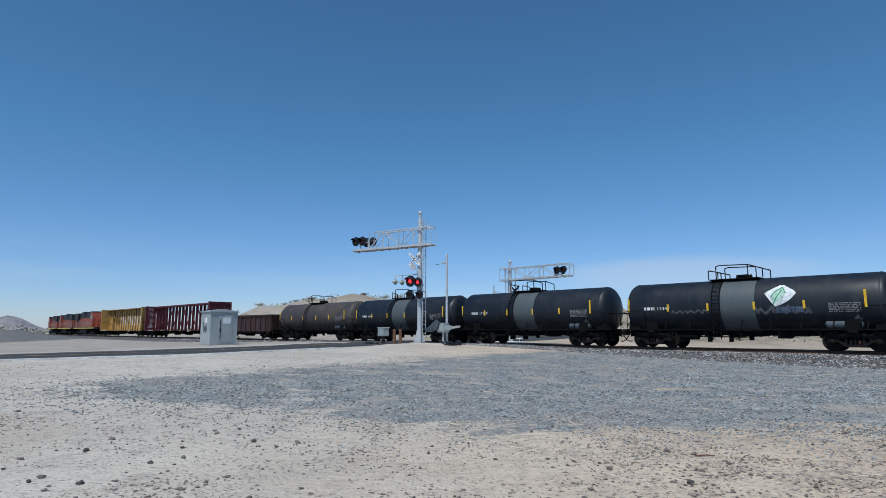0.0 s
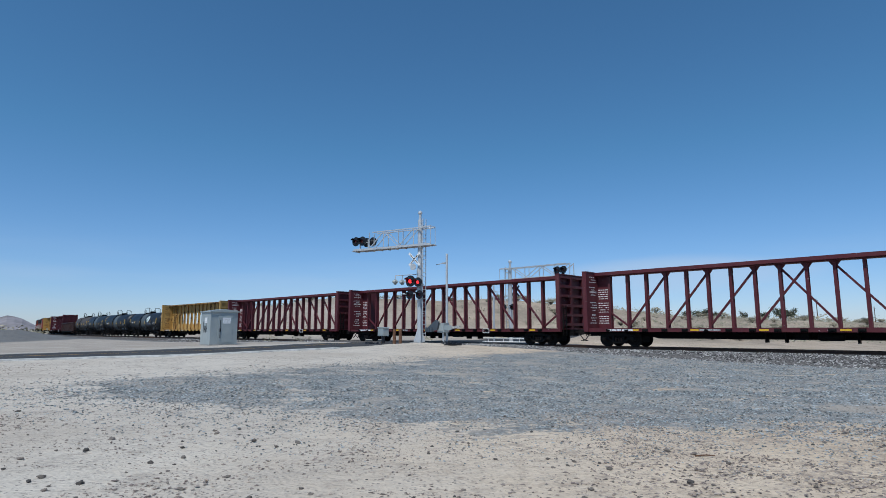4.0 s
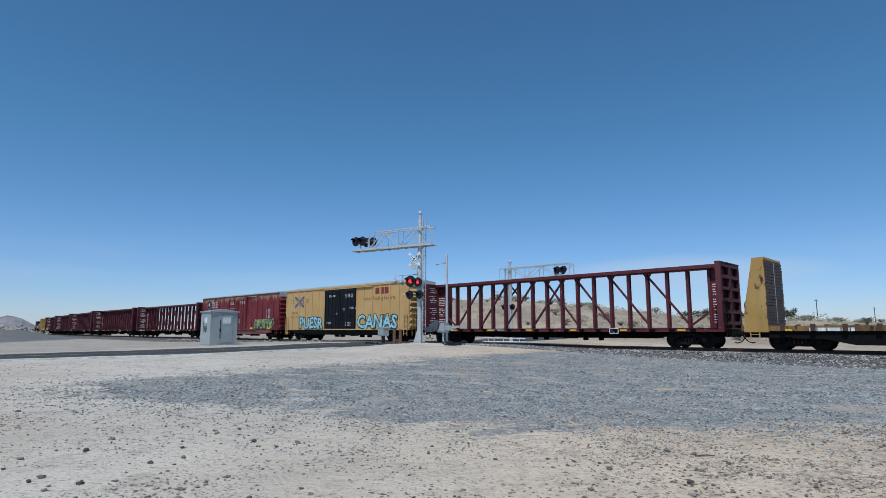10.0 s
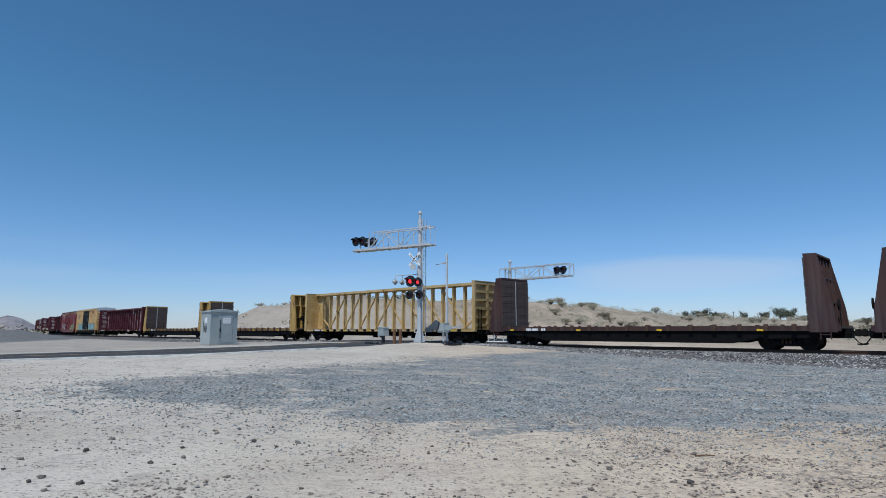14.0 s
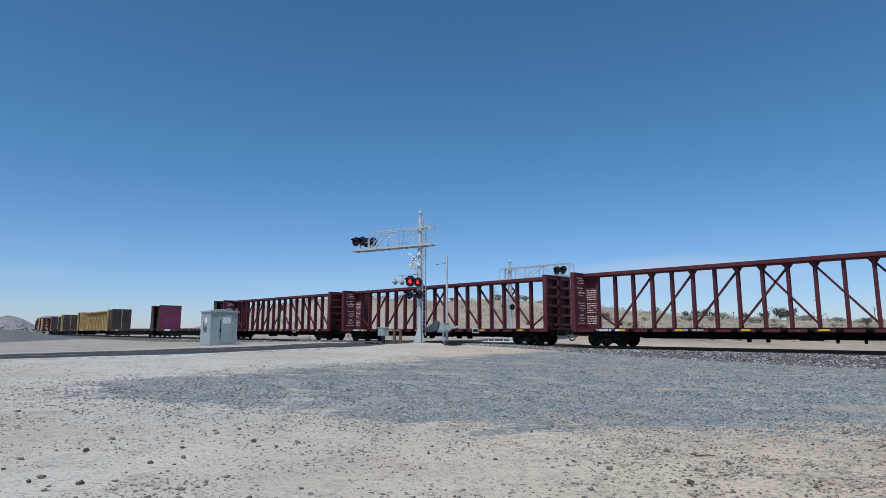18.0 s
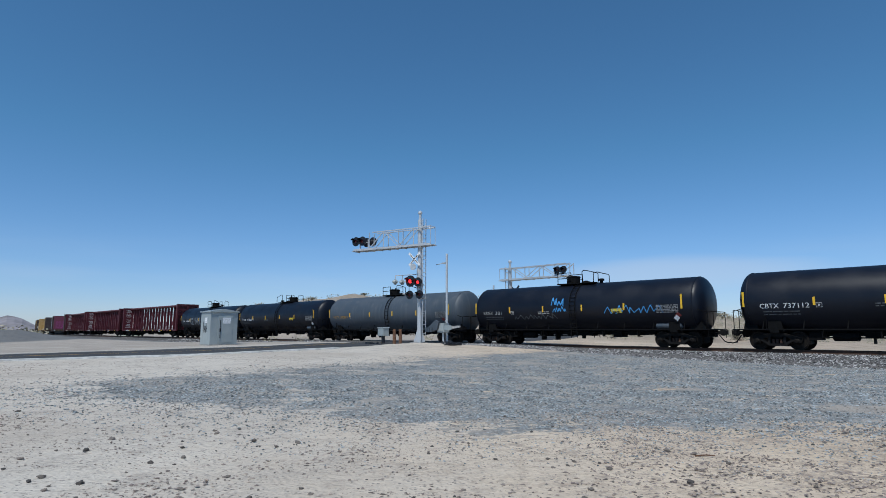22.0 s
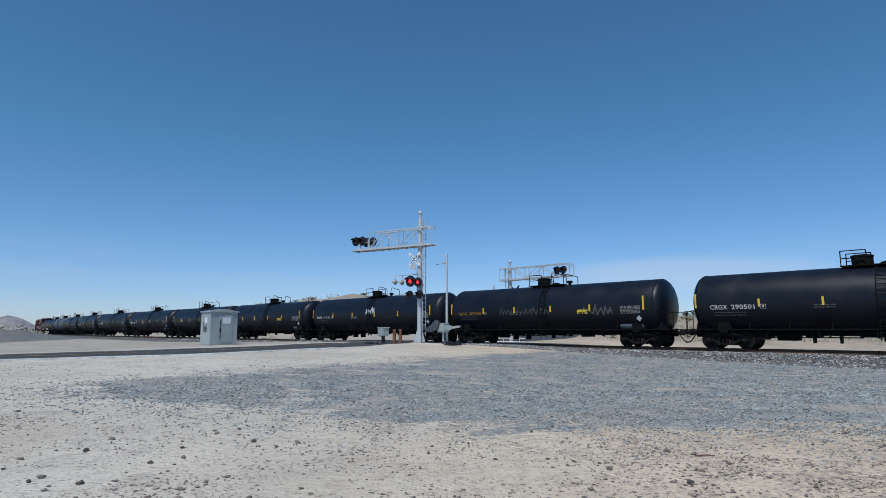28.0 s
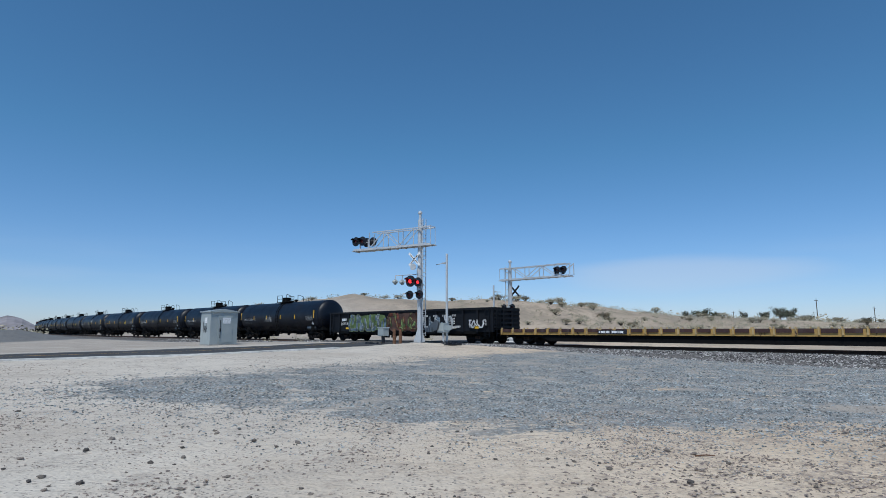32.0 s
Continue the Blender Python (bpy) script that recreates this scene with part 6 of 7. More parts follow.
# ---- box cars ----
def boxcar(mat, label, half=9.3, top=5.08, door_mat=None, group="box cars", roof_mat=GALV, eave_mat=None):
    car = thing("boxcar", label, "boxcar", group)
    reach = half + 0.95
    s = Solid()
    s.box(-half, half, -1.5, 1.5, 1.0, top - 0.08)
    part("body", s, mat, car)
    s = Solid()
    s.slab([(-half - 0.02, top - 0.08), (half + 0.02, top - 0.08), (half + 0.02, top), (-half - 0.02, top)], -1.5, 1.5)
    s.add([(x, y, z) for x in (-half, half) for y, z in ((-1.5, top), (0, top + 0.12), (1.5, top))], [(0, 1, 4, 3), (1, 2, 5, 4), (0, 2, 1), (3, 4, 5)])
    for i in range(15):
        x = -half + 0.6 + i * (2 * half - 1.2) / 14
        s.bar((x, -1.5, top + 0.03), (x, 0, top + 0.15), 0.06, 0.05, (0, 0, 1))
        s.bar((x, 0, top + 0.15), (x, 1.5, top + 0.03), 0.06, 0.05, (0, 0, 1))
    part("roof", s, roof_mat, car, "galvanised steel roof")
    for side in (1, -1):
        s = Solid()
        s.box(-half, half, side * 1.5, side * 1.57, top - 0.2, top - 0.06)
        part("eave", s, eave_mat or mat, car)
        s = Solid()
        s.box(-half + 1.6, half - 1.6, side * 1.38, side * 1.54, 0.72, 1.02)
        s.slab([(-half + 2.4, 0.74), (half - 2.4, 0.74), (half - 3.4, 0.56), (-half + 3.4, 0.56)], side * 1.4, side * 1.5)
        part("side_sill", s, mat if door_mat is None else BLACK, car)
        for i in range(17):
            x = -half + 0.06 + i * (2 * half - 0.12) / 16
            if abs(x) < 2.6:
                continue
            s = Solid()
            s.box(x - 0.06, x + 0.06, side * 1.5, side * 1.545, 1.0, top - 0.2)
            part("rib", s, mat, car)
        for sx in (1, -1):
            s = Solid()
            s.box(0.01 * sx, 2.42 * sx, side * 1.52, side * 1.6, 1.12, top - 0.32)
            d = part("door", s, door_mat or mat, car)
            for k in range(4):
                s = Solid()
                z = 1.25 + k * (top - 1.85) / 3
                s.box(0.06 * sx, 2.38 * sx, side * 1.6, side * 1.625, z, z + 0.1)
                part("door_rib", s, door_mat or mat, d)
            for x in (0.12, 1.2, 2.3):
                s = Solid()
                s.box(sx * (x - 0.05), sx * (x + 0.05), side * 1.6, side * 1.64, 1.12, top - 0.32)
                part("door_stile", s, door_mat or mat, d)
            s = Solid()
            for x in (0.55, 1.75):
                s.tube((sx * x, side * 1.66, 1.3), (sx * x, side * 1.66, top - 0.5), 0.022, 6)
                s.bar((sx * x - 0.16, side * 1.67, 2.4), (sx * x + 0.16, side * 1.67, 2.4), 0.06, 0.05)
            part("lock_rod", s, IRON, d)
        s = Solid()
        s.box(-4.9, 2.6, side * 1.5, side * 1.63, 1.0, 1.1)
        s.box(-4.9, 2.6, side * 1.5, side * 1.63, top - 0.32, top - 0.24)
        part("door_track", s, mat, car)
        for sx in (1, -1):
            ladder(car, sx * (half - 0.35), side * 1.55, 0.55, 2.4, mat, turn=0 if side > 0 else 180)
    for sx in (1, -1):
        s = Solid()
        s.box(sx * half, sx * (half + 0.03), -1.5, 1.5, top - 0.5, top - 0.05)
        e = part("end_wall", s, roof_mat, car)
        for k in range(7):
            z = 1.35 + k * 0.47
            r = Solid()
            r.add([(sx * half, -1.45, z + 0.2), (sx * half, 1.45, z + 0.2), (sx * (half + 0.16), 1.4, z + 0.02), (sx * (half + 0.16), -1.4, z + 0.02), (sx * half, -1.45, z - 0.2), (sx * half, 1.45, z - 0.2)], [(0, 1, 2, 3), (3, 2, 5, 4), (0, 3, 4), (1, 5, 2)])
            part("corrugation", r, mat, e)
        ladder(car, sx * (half + 0.12), 1.1, 0.55, 2.6, mat, turn=-90 * sx)
        s = Solid()
        s.turned([(0, 0.28), (0.05, 0.3), (0.06, 0.24)], 14, "x", (sx * (half + 0.2), 0.5, 2.2))
        s.box(sx * half, sx * (half + 0.5), -0.7, 1.35, 1.0, 1.05)
        part("brake_step", s, IRON, car)
    s = Solid()
    s.box(-half - 0.3, half + 0.3, -0.4, 0.4, 0.6, 1.0)
    part("center_sill", s, BLACK, car)
    brake_gear(car, -1)
    gear(car, half, half - 2.2, reach)
    return car, reach


# ---- bulkhead flat cars ----
def bulkhead_flat(mat, label, board, half=10.85, group="bulkhead flat cars", sill=BLACK, boards=True, top=4.55, deck_mat=None):
    car = thing("bulkhead_flatcar", label, "railcar", group)
    reach = half + 0.62
    dz = 1.18
    s = Solid()
    s.box(-half, half, -1.42, 1.42, dz - 0.12, dz)
    part("deck", s, DECK_WOOD, car, "weathered plank deck")
    for side in (1, -1):
        s = Solid()
        s.box(-half, half, side * 1.38, side * 1.46, dz - 0.24, dz + 0.02)
        part("side_sill", s, deck_mat or mat, car)
        n = 15
        for i in range(n):
            x = -half + 1.9 + i * (2 * half - 3.8) / (n - 1)
            p = Solid()
            p.box(x - 0.1, x + 0.1, side * 1.46, side * 1.56, dz - 0.24, dz + 0.1)
            part("stake_pocket", p, RUST_IRON, car)
        s = Solid()
        s.slab([(-half + 0.4, dz - 0.24), (half - 0.4, dz - 0.24), (half - 0.5, 0.62), (half - 3.6, 0.55), (half - 4.8, 0.3), (-half + 4.8, 0.3), (-half + 3.6, 0.55), (-half + 0.5, 0.62)], side * 1.28, side * 1.36)
        part("fishbelly_sill", s, sill, car)
        s = Solid()
        for k in range(4):
            x = half - 2 - k * 2 * (half - 2) / 3.3
            s.box(x - 0.3, x, side * 1.57, side * 1.575, dz - 0.24, dz - 0.14)
        part("reflector_strip", s, REFLECT, car)
    s = Solid()
    s.box(-half - 0.2, half + 0.2, -0.35, 0.35, 0.6, dz - 0.12)
    for sx in (1, -1):
        s.box(sx * (half - 3.4), sx * (half - 0.1), -1.2, 1.2, 0.8, dz - 0.12)
    part("center_sill", s, BLACK, car)
    for sx in (1, -1):
        xi = half - 1.23
        s = Solid()
        s.box(sx * (xi - 0.02), sx * (xi + 0.06), -1.5, 1.5, dz, top)
        wall = part("bulkhead", s, mat, car)
        for y in (-1.52, 1.4):
            s = Solid()
            s.slab([(sx * (xi - 0.04), dz - 0.3), (sx * (xi + 1.1), dz - 0.3), (sx * (xi + 1.0), dz + 0.9), (sx * (xi + 0.52), top), (sx * (xi - 0.04), top)], y, y + 0.12)
            part("side_plate", s, mat, wall)
        for y in (-0.7, 0.0, 0.7):
            s = Solid()
            s.slab([(sx * xi, dz), (sx * (xi + 1.05), dz), (sx * (xi + 0.48), top - 0.1), (sx * xi, top - 0.1)], y - 0.05, y + 0.05)
            part("brace", s, mat, wall)
        for z in (2.3, 3.5):
            s = Solid()
            s.box(sx * xi, sx * (xi + 0.85 - (z - 2.3) * 0.18), -1.3, 1.3, z - 0.05, z + 0.05)
            part("shelf", s, mat, wall)
        s = Solid()
        s.slab([(sx * (xi - 0.06), top), (sx * (xi + 0.54), top), (sx * (xi + 0.5), top + 0.1), (sx * (xi - 0.06), top + 0.12)], -1.52, 1.52)
        part("cap", s, mat, wall)
        if boards:
            k = 20
            hgt = (top - dz - 0.1) / k
            me = None
            for i in range(k):
                if me is None:
                    q = Solid()
                    q.box(-0.035, 0.035, -1.52, 1.52, 0.01, hgt - 0.012)
                    me = q.mesh("plank", board)
                part("plank", me, board, wall, at=pose(sx * (xi - 0.06), random.Random(i + 50).uniform(-0.03, 0.03), dz + 0.05 + i * hgt, random.Random(i + 9).uniform(-0.35, 0.35), random.Random(i).uniform(-1.5, 1.5)))
            q = Solid()
            q.box(sx * (xi - 0.1), sx * (xi - 0.105), -0.05, 0.05, dz + 0.1, top - 0.1)
            part("center_strip", q, DULL_WHITE, wall)
        else:
            q = Solid()
            q.box(sx * (xi - 0.1), sx * (xi - 0.02), -1.5, 1.5, dz + 0.02, top)
            part("lining", q, board, wall)
        ladder(wall, sx * (xi + 0.6), 1.44, 0.55, 2.7, mat, wide=0.42)
        s = Solid()
        s.turned([(0, 0.26), (0.05, 0.28), (0.06, 0.22)], 14, "x", (sx * (xi + 1.12), 0.7, 2.2))
        s.tube((sx * (xi + 1.12), 0.7, 1.1), (sx * (xi + 1.12), 0.7, 2.2), 0.03)
        part("brake_wheel", s, IRON, car)
    bars(car, half - 3.0, 1.47, dz - 0.08, 1.8, 1, WHITE, 0.16, seed=11)
    brake_gear(car, 2)
    gear(car, half, half - 2.4, reach)
    return car, reach


# ---- gondolas, low flat, engines ----
def gondola(mat, label, half=8.6, top=2.95, group="gondolas"):
    car = thing("gondola", label, "gondola car", group)
    reach = half + 0.62
    s = Solid()
    s.box(-half, half, -1.45, 1.45, 1.0, 1.1)
    part("floor", s, mat, car)
    for side in (1, -1):
        s = Solid()
        s.box(-half, half, side * 1.4, side * 1.46, 0.85, top)
        w = part("side_wall", s, mat, car)
        s = Solid()
        s.box(-half, half, side * 1.38, side * 1.6, top - 0.16, top)
        part("top_rail", s, mat, w)
        for i in range(15):
            x = -half + 0.1 + i * (2 * half - 0.2) / 14
            s = Solid()
            s.slab([(x - 0.09, 0.85), (x + 0.09, 0.85), (x + 0.09, top - 0.16), (x - 0.09, top - 0.16)], side * 1.46, side * 1.57)
            part("rib", s, mat, w)
        s = Solid()
        s.box(-half + 1.5, half - 1.5, side * 1.35, side * 1.5, 0.7, 0.9)
        part("side_sill", s, BLACK, car)
    for sx in (1, -1):
        s = Solid()
        s.box(sx * (half - 0.06), sx * half, -1.46, 1.46, 1.0, top)
        w = part("end_wall", s, mat, car)
        for k in range(5):
            z = 1.2 + k * (top - 1.35) / 4
            s = Solid()
            s.box(sx * half, sx * (half + 0.12), -1.46, 1.46, z - 0.07, z + 0.07)
            part("rib", s, mat, w)
        for y in (-0.5, 0.5):
            s = Solid()
            s.box(sx * half, sx * (half + 0.13), y - 0.06, y + 0.06, 1.0, top)
            part("rib", s, mat, w)
        ladder(car, sx * (half + 0.14), 1.15, 0.55, 2.6, mat, turn=-90 * sx)
        ladder(car, sx * (half - 0.5), 1.58, 0.5, 2.6, mat)
    s = Solid()
    s.box(-half - 0.2, half + 0.2, -0.35, 0.35, 0.55, 1.0)
    part("center_sill", s, BLACK, car)
    brake_gear(car, 0)
    gear(car, half, half - 1.9, reach)
    return car, reach


def low_flat(label, half=13.4):
    car = thing("low_flatcar", label, "railcar")
    reach = half + 0.62
    s = Solid()
    s.box(-half, half, -1.4, 1.4, 0.78, 0.88)
    part("deck", s, DECK_WOOD, car)
    for side in (1, -1):
        s = Solid()
        s.box(-half, half, side * 1.38, side * 1.46, 0.68, 1.04)
        part("side_sill", s, YELLOW, car)
        for i in range(28):
            x = -half + 0.6 + i * (2 * half - 1.2) / 27
            p = Solid()
            p.slab([(x - 0.34, 0.86), (x + 0.34, 0.86), (x + 0.34, 1.06), (x - 0.34, 1.06)], side * 1.46, side * 1.52)
            part("side_panel", p, BROWN_STEEL, car)
            p = Solid()
            p.bar((x + 0.42, side * 1.5, 0.76), (x + 0.42, side * 1.5, 1.15), 0.07, 0.1)
            part("bracket", p, TAN, car)
        s = Solid()
        s.slab([(-half + 0.5, 0.68), (half - 0.5, 0.68), (half - 0.6, 0.58), (half - 3.2, 0.55), (half - 4.0, 0.26), (-half + 4.0, 0.26), (-half + 3.2, 0.55), (-half + 0.6, 0.58)], side * 1.26, side * 1.34)
        part("fishbelly_sill", s, BLACK, car)
    for x, k in ((half - 7.6, 1.9), (half - 24.0, 0.5)):
        p = Solid()
        p.box(x - k, x, 1.55, 1.56, 0.76, 0.98)
        part("number_board", p, SPRAY_DARK, car)
    for i, n in enumerate((0.5, 1.2)):
        bars(car, half - 7.68 - i * 0.85, 1.565, 0.94, 0.75, 1, WHITE, 0.13, seed=14 + i)
    s = Solid()
    s.box(-half - 0.2, half + 0.2, -0.35, 0.35, 0.5, 0.78)
    part("center_sill", s, BLACK, car)
    gear(car, half, half - 1.9, reach)
    return car, reach


def engine(label, half=10.9):
    car = thing("locomotive", label, "locomotive", "engines at the head of the train")
    reach = half + 0.5
    s = Solid()
    s.box(-half, half, -1.45, 1.45, 1.3, 1.6)
    part("frame_deck", s, ENGINE_BLACK, car)
    s = Solid()
    s.box(-half + 2.6, half - 5.0, -0.95, 0.95, 1.6, 4.1)
    part("hood", s, ORANGE, car)
    for i in range(9):
        s = Solid()
        x = -half + 3.2 + i * 1.4
        s.box(x, x + 1.1, 0.95, 0.98, 1.8, 3.4)
        part("hood_door", s, ORANGE, car)
    s = Solid()
    s.box(-half + 0.9, -half + 4.6, -1.4, 1.4, 3.2, 4.5)
    part("radiator", s, ENGINE_BLACK, car)
    s = Solid()
    s.box(-half + 4.6, half - 5.0, -0.99, 0.99, 3.5, 4.6)
    s.box(-half + 8.0, -half + 10.5, -1.25, 1.25, 3.95, 4.7)
    part("roof_duct", s, ENGINE_BLACK, car)
    s = Solid()
    s.box(half - 5.05, half - 2.85, -1.42, 1.42, 4.45, 4.62)
    part("cab_roof", s, ENGINE_BLACK, car)
    s = Solid()
    s.box(-half + 0.9, -half + 2.6, -1.2, 1.2, 1.6, 3.2)
    part("rear_hood", s, ORANGE, car)
    s = Solid()
    s.slab([(half - 5.0, 1.6), (half - 2.6, 1.6), (half - 2.6, 3.4), (half - 2.9, 4.5), (half - 5.0, 4.55)], -1.4, 1.4)
    part("cab", s, ORANGE, car)
    s = Solid()
    s.slab([(half - 2.6, 1.6), (half - 0.9, 1.6), (half - 1.1, 3.1), (half - 2.6, 3.3)], -0.9, 0.9)
    part("nose", s, ORANGE, car)
    for side in (1, -1):
        for x in (half - 4.4, half - 3.4):
            s = Solid()
            s.box(x - 0.35, x + 0.35, side * 1.4, side * 1.42, 3.2, 3.95)
            part("window_pane", s, GLASS_DARK, car)
        s = Solid()
        s.box(-half + 0.9, half - 0.9, side * 1.46, side * 1.47, 1.34, 1.5)
        part("stripe", s, SIGN_YELLOW, car)
        s = Solid()
        s.path([(-half + 0.4, side * 1.42, 2.6), (half - 5.2, side * 1.42, 2.6)], 0.02)
        for i in range(12):
            x = -half + 0.4 + i * (2 * half - 5.6) / 11
            s.tube((x, side * 1.42, 1.6), (x, side * 1.42, 2.6), 0.018, 5)
        part("handrail", s, DULL_WHITE, car)
    s = Solid()
    s.box(-3.4, 3.0, -1.35, 1.35, 0.35, 1.3)
    part("fuel_tank", s, IRON, car)
    for x in (half - 3.9, -half + 3.9):
        truck(car, x, (-1.9, 0.0, 1.9), 1.9)
    for turn, side in ((0, 1), (180, -1)):
        part("coupler", COUPLER, None, car, at=pose(side * (reach - 0.64), 0, 0, 0, 0, turn))
    return car, reach
# ---- the train, from its head to the last car seen ----
TRAIN = []          # (car, middle of the car along the line at the clip's start, distance of its trucks, turned round)


def couple(car, front, back, around=False):
    TRAIN.append((car, (front + back) / 2, max(3.0, (front - back) / 2 - 2.0), around))
    return car


# places of the ends of the cars, in metres along the line
for i in range(3):
    if i == 0:
        first_engine, _ = engine("orange diesel locomotive with black roof on the rails")
        loco = first_engine
    else:
        loco = copy_thing(first_engine, Matrix())
    couple(loco, 225.5 - 23.9 * i, 203.5 - 23.9 * i, around=(i == 2))

yellow_beam, _ = centrebeam(YELLOW, "rust-streaked yellow centre-beam flat car with oval windows in its beam", 9.55, windows=True, text=DARK_TEXT)
yellow_head, _ = centrebeam(YELLOW, "yellow centre-beam flat car coupled behind the engines", 10.6, windows=True, text=DARK_TEXT)
couple(yellow_head, 151.3, 130.1)
red_beam, _ = centrebeam(MAROON, "empty dark red centre-beam flat car with open truss")
couple(red_beam, 128.5, 105.8)
gon_brown, _ = gondola(BROWN_STEEL, "low rusty brown gondola car", 8.0, 2.7)
couple(gon_brown, 106.1, 90.1)

old_tanks = ((88.9, 75.8, TANK_BROWN, None, "brown-stained dark tank car"), (75.55, 63.0, TANK_OLD, BAND_GREY, "dusty dark grey tank car with a pale band"),
             (62.55, 50.2, TANK_OLD, BAND_GREY, "dusty dark grey tank car with a pale band and top railing"), (49.25, 36.2, TANK_OLD, BAND_GREY, "dark grey tank car with a white and green leaf panel"))
LEAF_CARS = []
for front, back, mat, band_mat, label in old_tanks:
    c, _ = tank_car(label, mat, (front - back) / 2, 1.42, 2.28, True, band_mat)
    LEAF_CARS.append(couple(c, front, back))
couple(yellow_beam, 35.0, 15.9)

REDS = []
for front, back in ((13.9, -9.0), (-10.5, -33.35), (-34.8, -57.8), (-59.55, -82.55), (-84.3, -107.4)):
    c = copy_thing(red_beam, Matrix())
    REDS.append(couple(c, front, back))
cp_box, _ = boxcar(PEELING, "faded red boxcar with peeling paint and graffiti along its foot", 9.6, 5.08, eave_mat=RUST_IRON)
couple(cp_box, -108.9, -128.2)
ttx_box, _ = boxcar(BUFF, "buff yellow boxcar with black doors and pale blue graffiti", 9.55, 5.12, DOOR_BLACK)
couple(ttx_box, -129.6, -148.7)
REDS.append(couple(copy_thing(red_beam, Matrix()), -150.3, -173.25))
flat_a, _ = bulkhead_flat(YELLOW, "yellow bulkhead flat car with dark plank end walls", PLANK, deck_mat=RUSTY_SILL)
couple(flat_a, -173.94, -195.64)
flat_b = couple(copy_thing(flat_a, Matrix()), -196.38, -218.08)
tan_beam, _ = centrebeam(TAN, "faded tan-yellow centre-beam flat car with open truss", text=OCHRE)
couple(tan_beam, -219.55, -242.3)
flat_c, _ = bulkhead_flat(BROWN_STEEL, "rusty brown bulkhead flat car with dark plank end walls", PLANK, 10.55)
couple(flat_c, -243.55, -264.65)
flat_d, _ = bulkhead_flat(BROWN_STEEL, "dark bulkhead flat car with dull red graffitied end walls", RED_BOARD, 10.2, boards=False)
couple(flat_d, -265.75, -286.15)
for front, back in ((-287.5, -310.2), (-312.13, -334.83), (-336.68, -359.36)):
    REDS.append(couple(copy_thing(red_beam, Matrix()), front, back))

TANKS, HALVES = [], []
ends = ((-360.4, -377.2), (-377.55, -395.0), (-395.7, -413.45), (-414.2, -431.2), (-432.35, -449.4), (-450.4, -467.9), (-468.45, -486.2),
        (-486.6, -503.65), (-504.2, -521.45), (-521.9, -540.4), (-540.75, -558.0), (-558.95, -576.05), (-576.65, -592.6), (-592.75, -609.9))
for i, (front, back) in enumerate(ends):
    half = (front - back) / 2 - 0.2
    if i == 2:
        c, _ = tank_car("dull blue-grey tank car with ochre lettering", TANK_BLUE, half, 1.6)
    else:
        c, _ = tank_car("glossy black tank car with yellow reflectors", TANK_BLACK, half, flip=i == 1)
    TANKS.append(couple(c, front, back))
    HALVES.append(half)
gon_black, _ = gondola(GONDOLA_BLACK, "black gondola car covered with graffiti", 10.0, 2.62)
couple(gon_black, -611.3, -631.3)
last_flat, _ = low_flat("long low flat car, black sills and yellow brackets")
couple(last_flat, -631.9, -658.7)


# ---- markings on the cars ----
R = 1.58
marks = ((0, "GBRX", "709408", WHITE), (1, "TILX", "361800", WHITE), (2, "NATX", "300869", OCHRE), (3, "BRGX", "381", DULL_WHITE), (4, "CBTX", "737112", WHITE), (5, "TCBX", "305069", WHITE),
         (6, "", "226039", WHITE), (7, "NATX", "302793", OCHRE), (8, "", "", FAINT), (9, "", "700186", DULL_WHITE), (10, "NATX", "303244", OCHRE), (11, "CRGX", "290501", WHITE), (12, "SCFX", "650100", WHITE), (13, "GBRX", "705099", DULL_WHITE))
for i, code, number, mat in marks:
    c = TANKS[i]
    r = 1.6 if i == 2 else R
    dx = HALVES[i] - 8.25
    if code:
        writing(c, code, 0.24, 7.05 + dx, r + 0.012, 2.06, mat, 0.85)
    elif number:
        bars(c, 7.05 + dx, r + 0.012, 2.3, 0.8, 1, mat, 0.22, 0.05, seed=i)
    if number:
        writing(c, number, 0.24, 6.0 + dx, r + 0.012, 2.06, mat, 0.185 * len(number))
    bars(c, 6.9 + dx, r - 0.04, 1.92, 1.6, 2, FAINT, 0.05, 0.09, seed=20 + i)
    s = Solid()
    for q in ((4.35, 4.37, 2.06, 2.28), (4.59, 4.61, 2.06, 2.28), (4.35, 4.61, 2.06, 2.08), (4.35, 4.61, 2.26, 2.28), (4.44, 4.52, 2.12, 2.22)):
        s.box(q[0] + dx, q[1] + dx, r + 0.006, r + 0.01, q[2], q[3])
    part("stencil", s, DULL_WHITE, c)
    bars(c, 2.4, r - 0.005, 2.2, 0.9, 2, FAINT if i % 3 else DULL_WHITE, 0.05, 0.06, seed=40 + i)
    if i in (0, 1, 3, 7, 8, 10):
        s = Solid()
        s.box(-2.9, -3.6, r - 0.05, r + 0.012, 2.0, 2.26)
        p = part("warning_panel", s, SIGN_YELLOW, c, "yellow warning panel")
        bars(p, -3.0, r + 0.016, 2.1, 0.45, 1, SPRAY_DARK, 0.09, 0.05, seed=2)
    if i in (2, 3, 5):
        s = Solid()
        s.add([(-6.9, r - 0.1, 2.0), (-6.7, r - 0.16, 1.8), (-6.9, r - 0.24, 1.6), (-7.1, r - 0.16, 1.8)], [(0, 1, 2, 3)])
        part("hazard_placard", s, LOGO_RED, c)
for word, x in (("G", 4.7), ("N", 3.2), ("I", 1.9), ("W", -1.2), ("K", -2.9)):
    writing(TANKS[0], word, 0.9, x, R - 0.03, 1.72, SPRAY_GREY, 0.3 if word == "I" else 1.0, "graffiti", -4.0, 0.05)
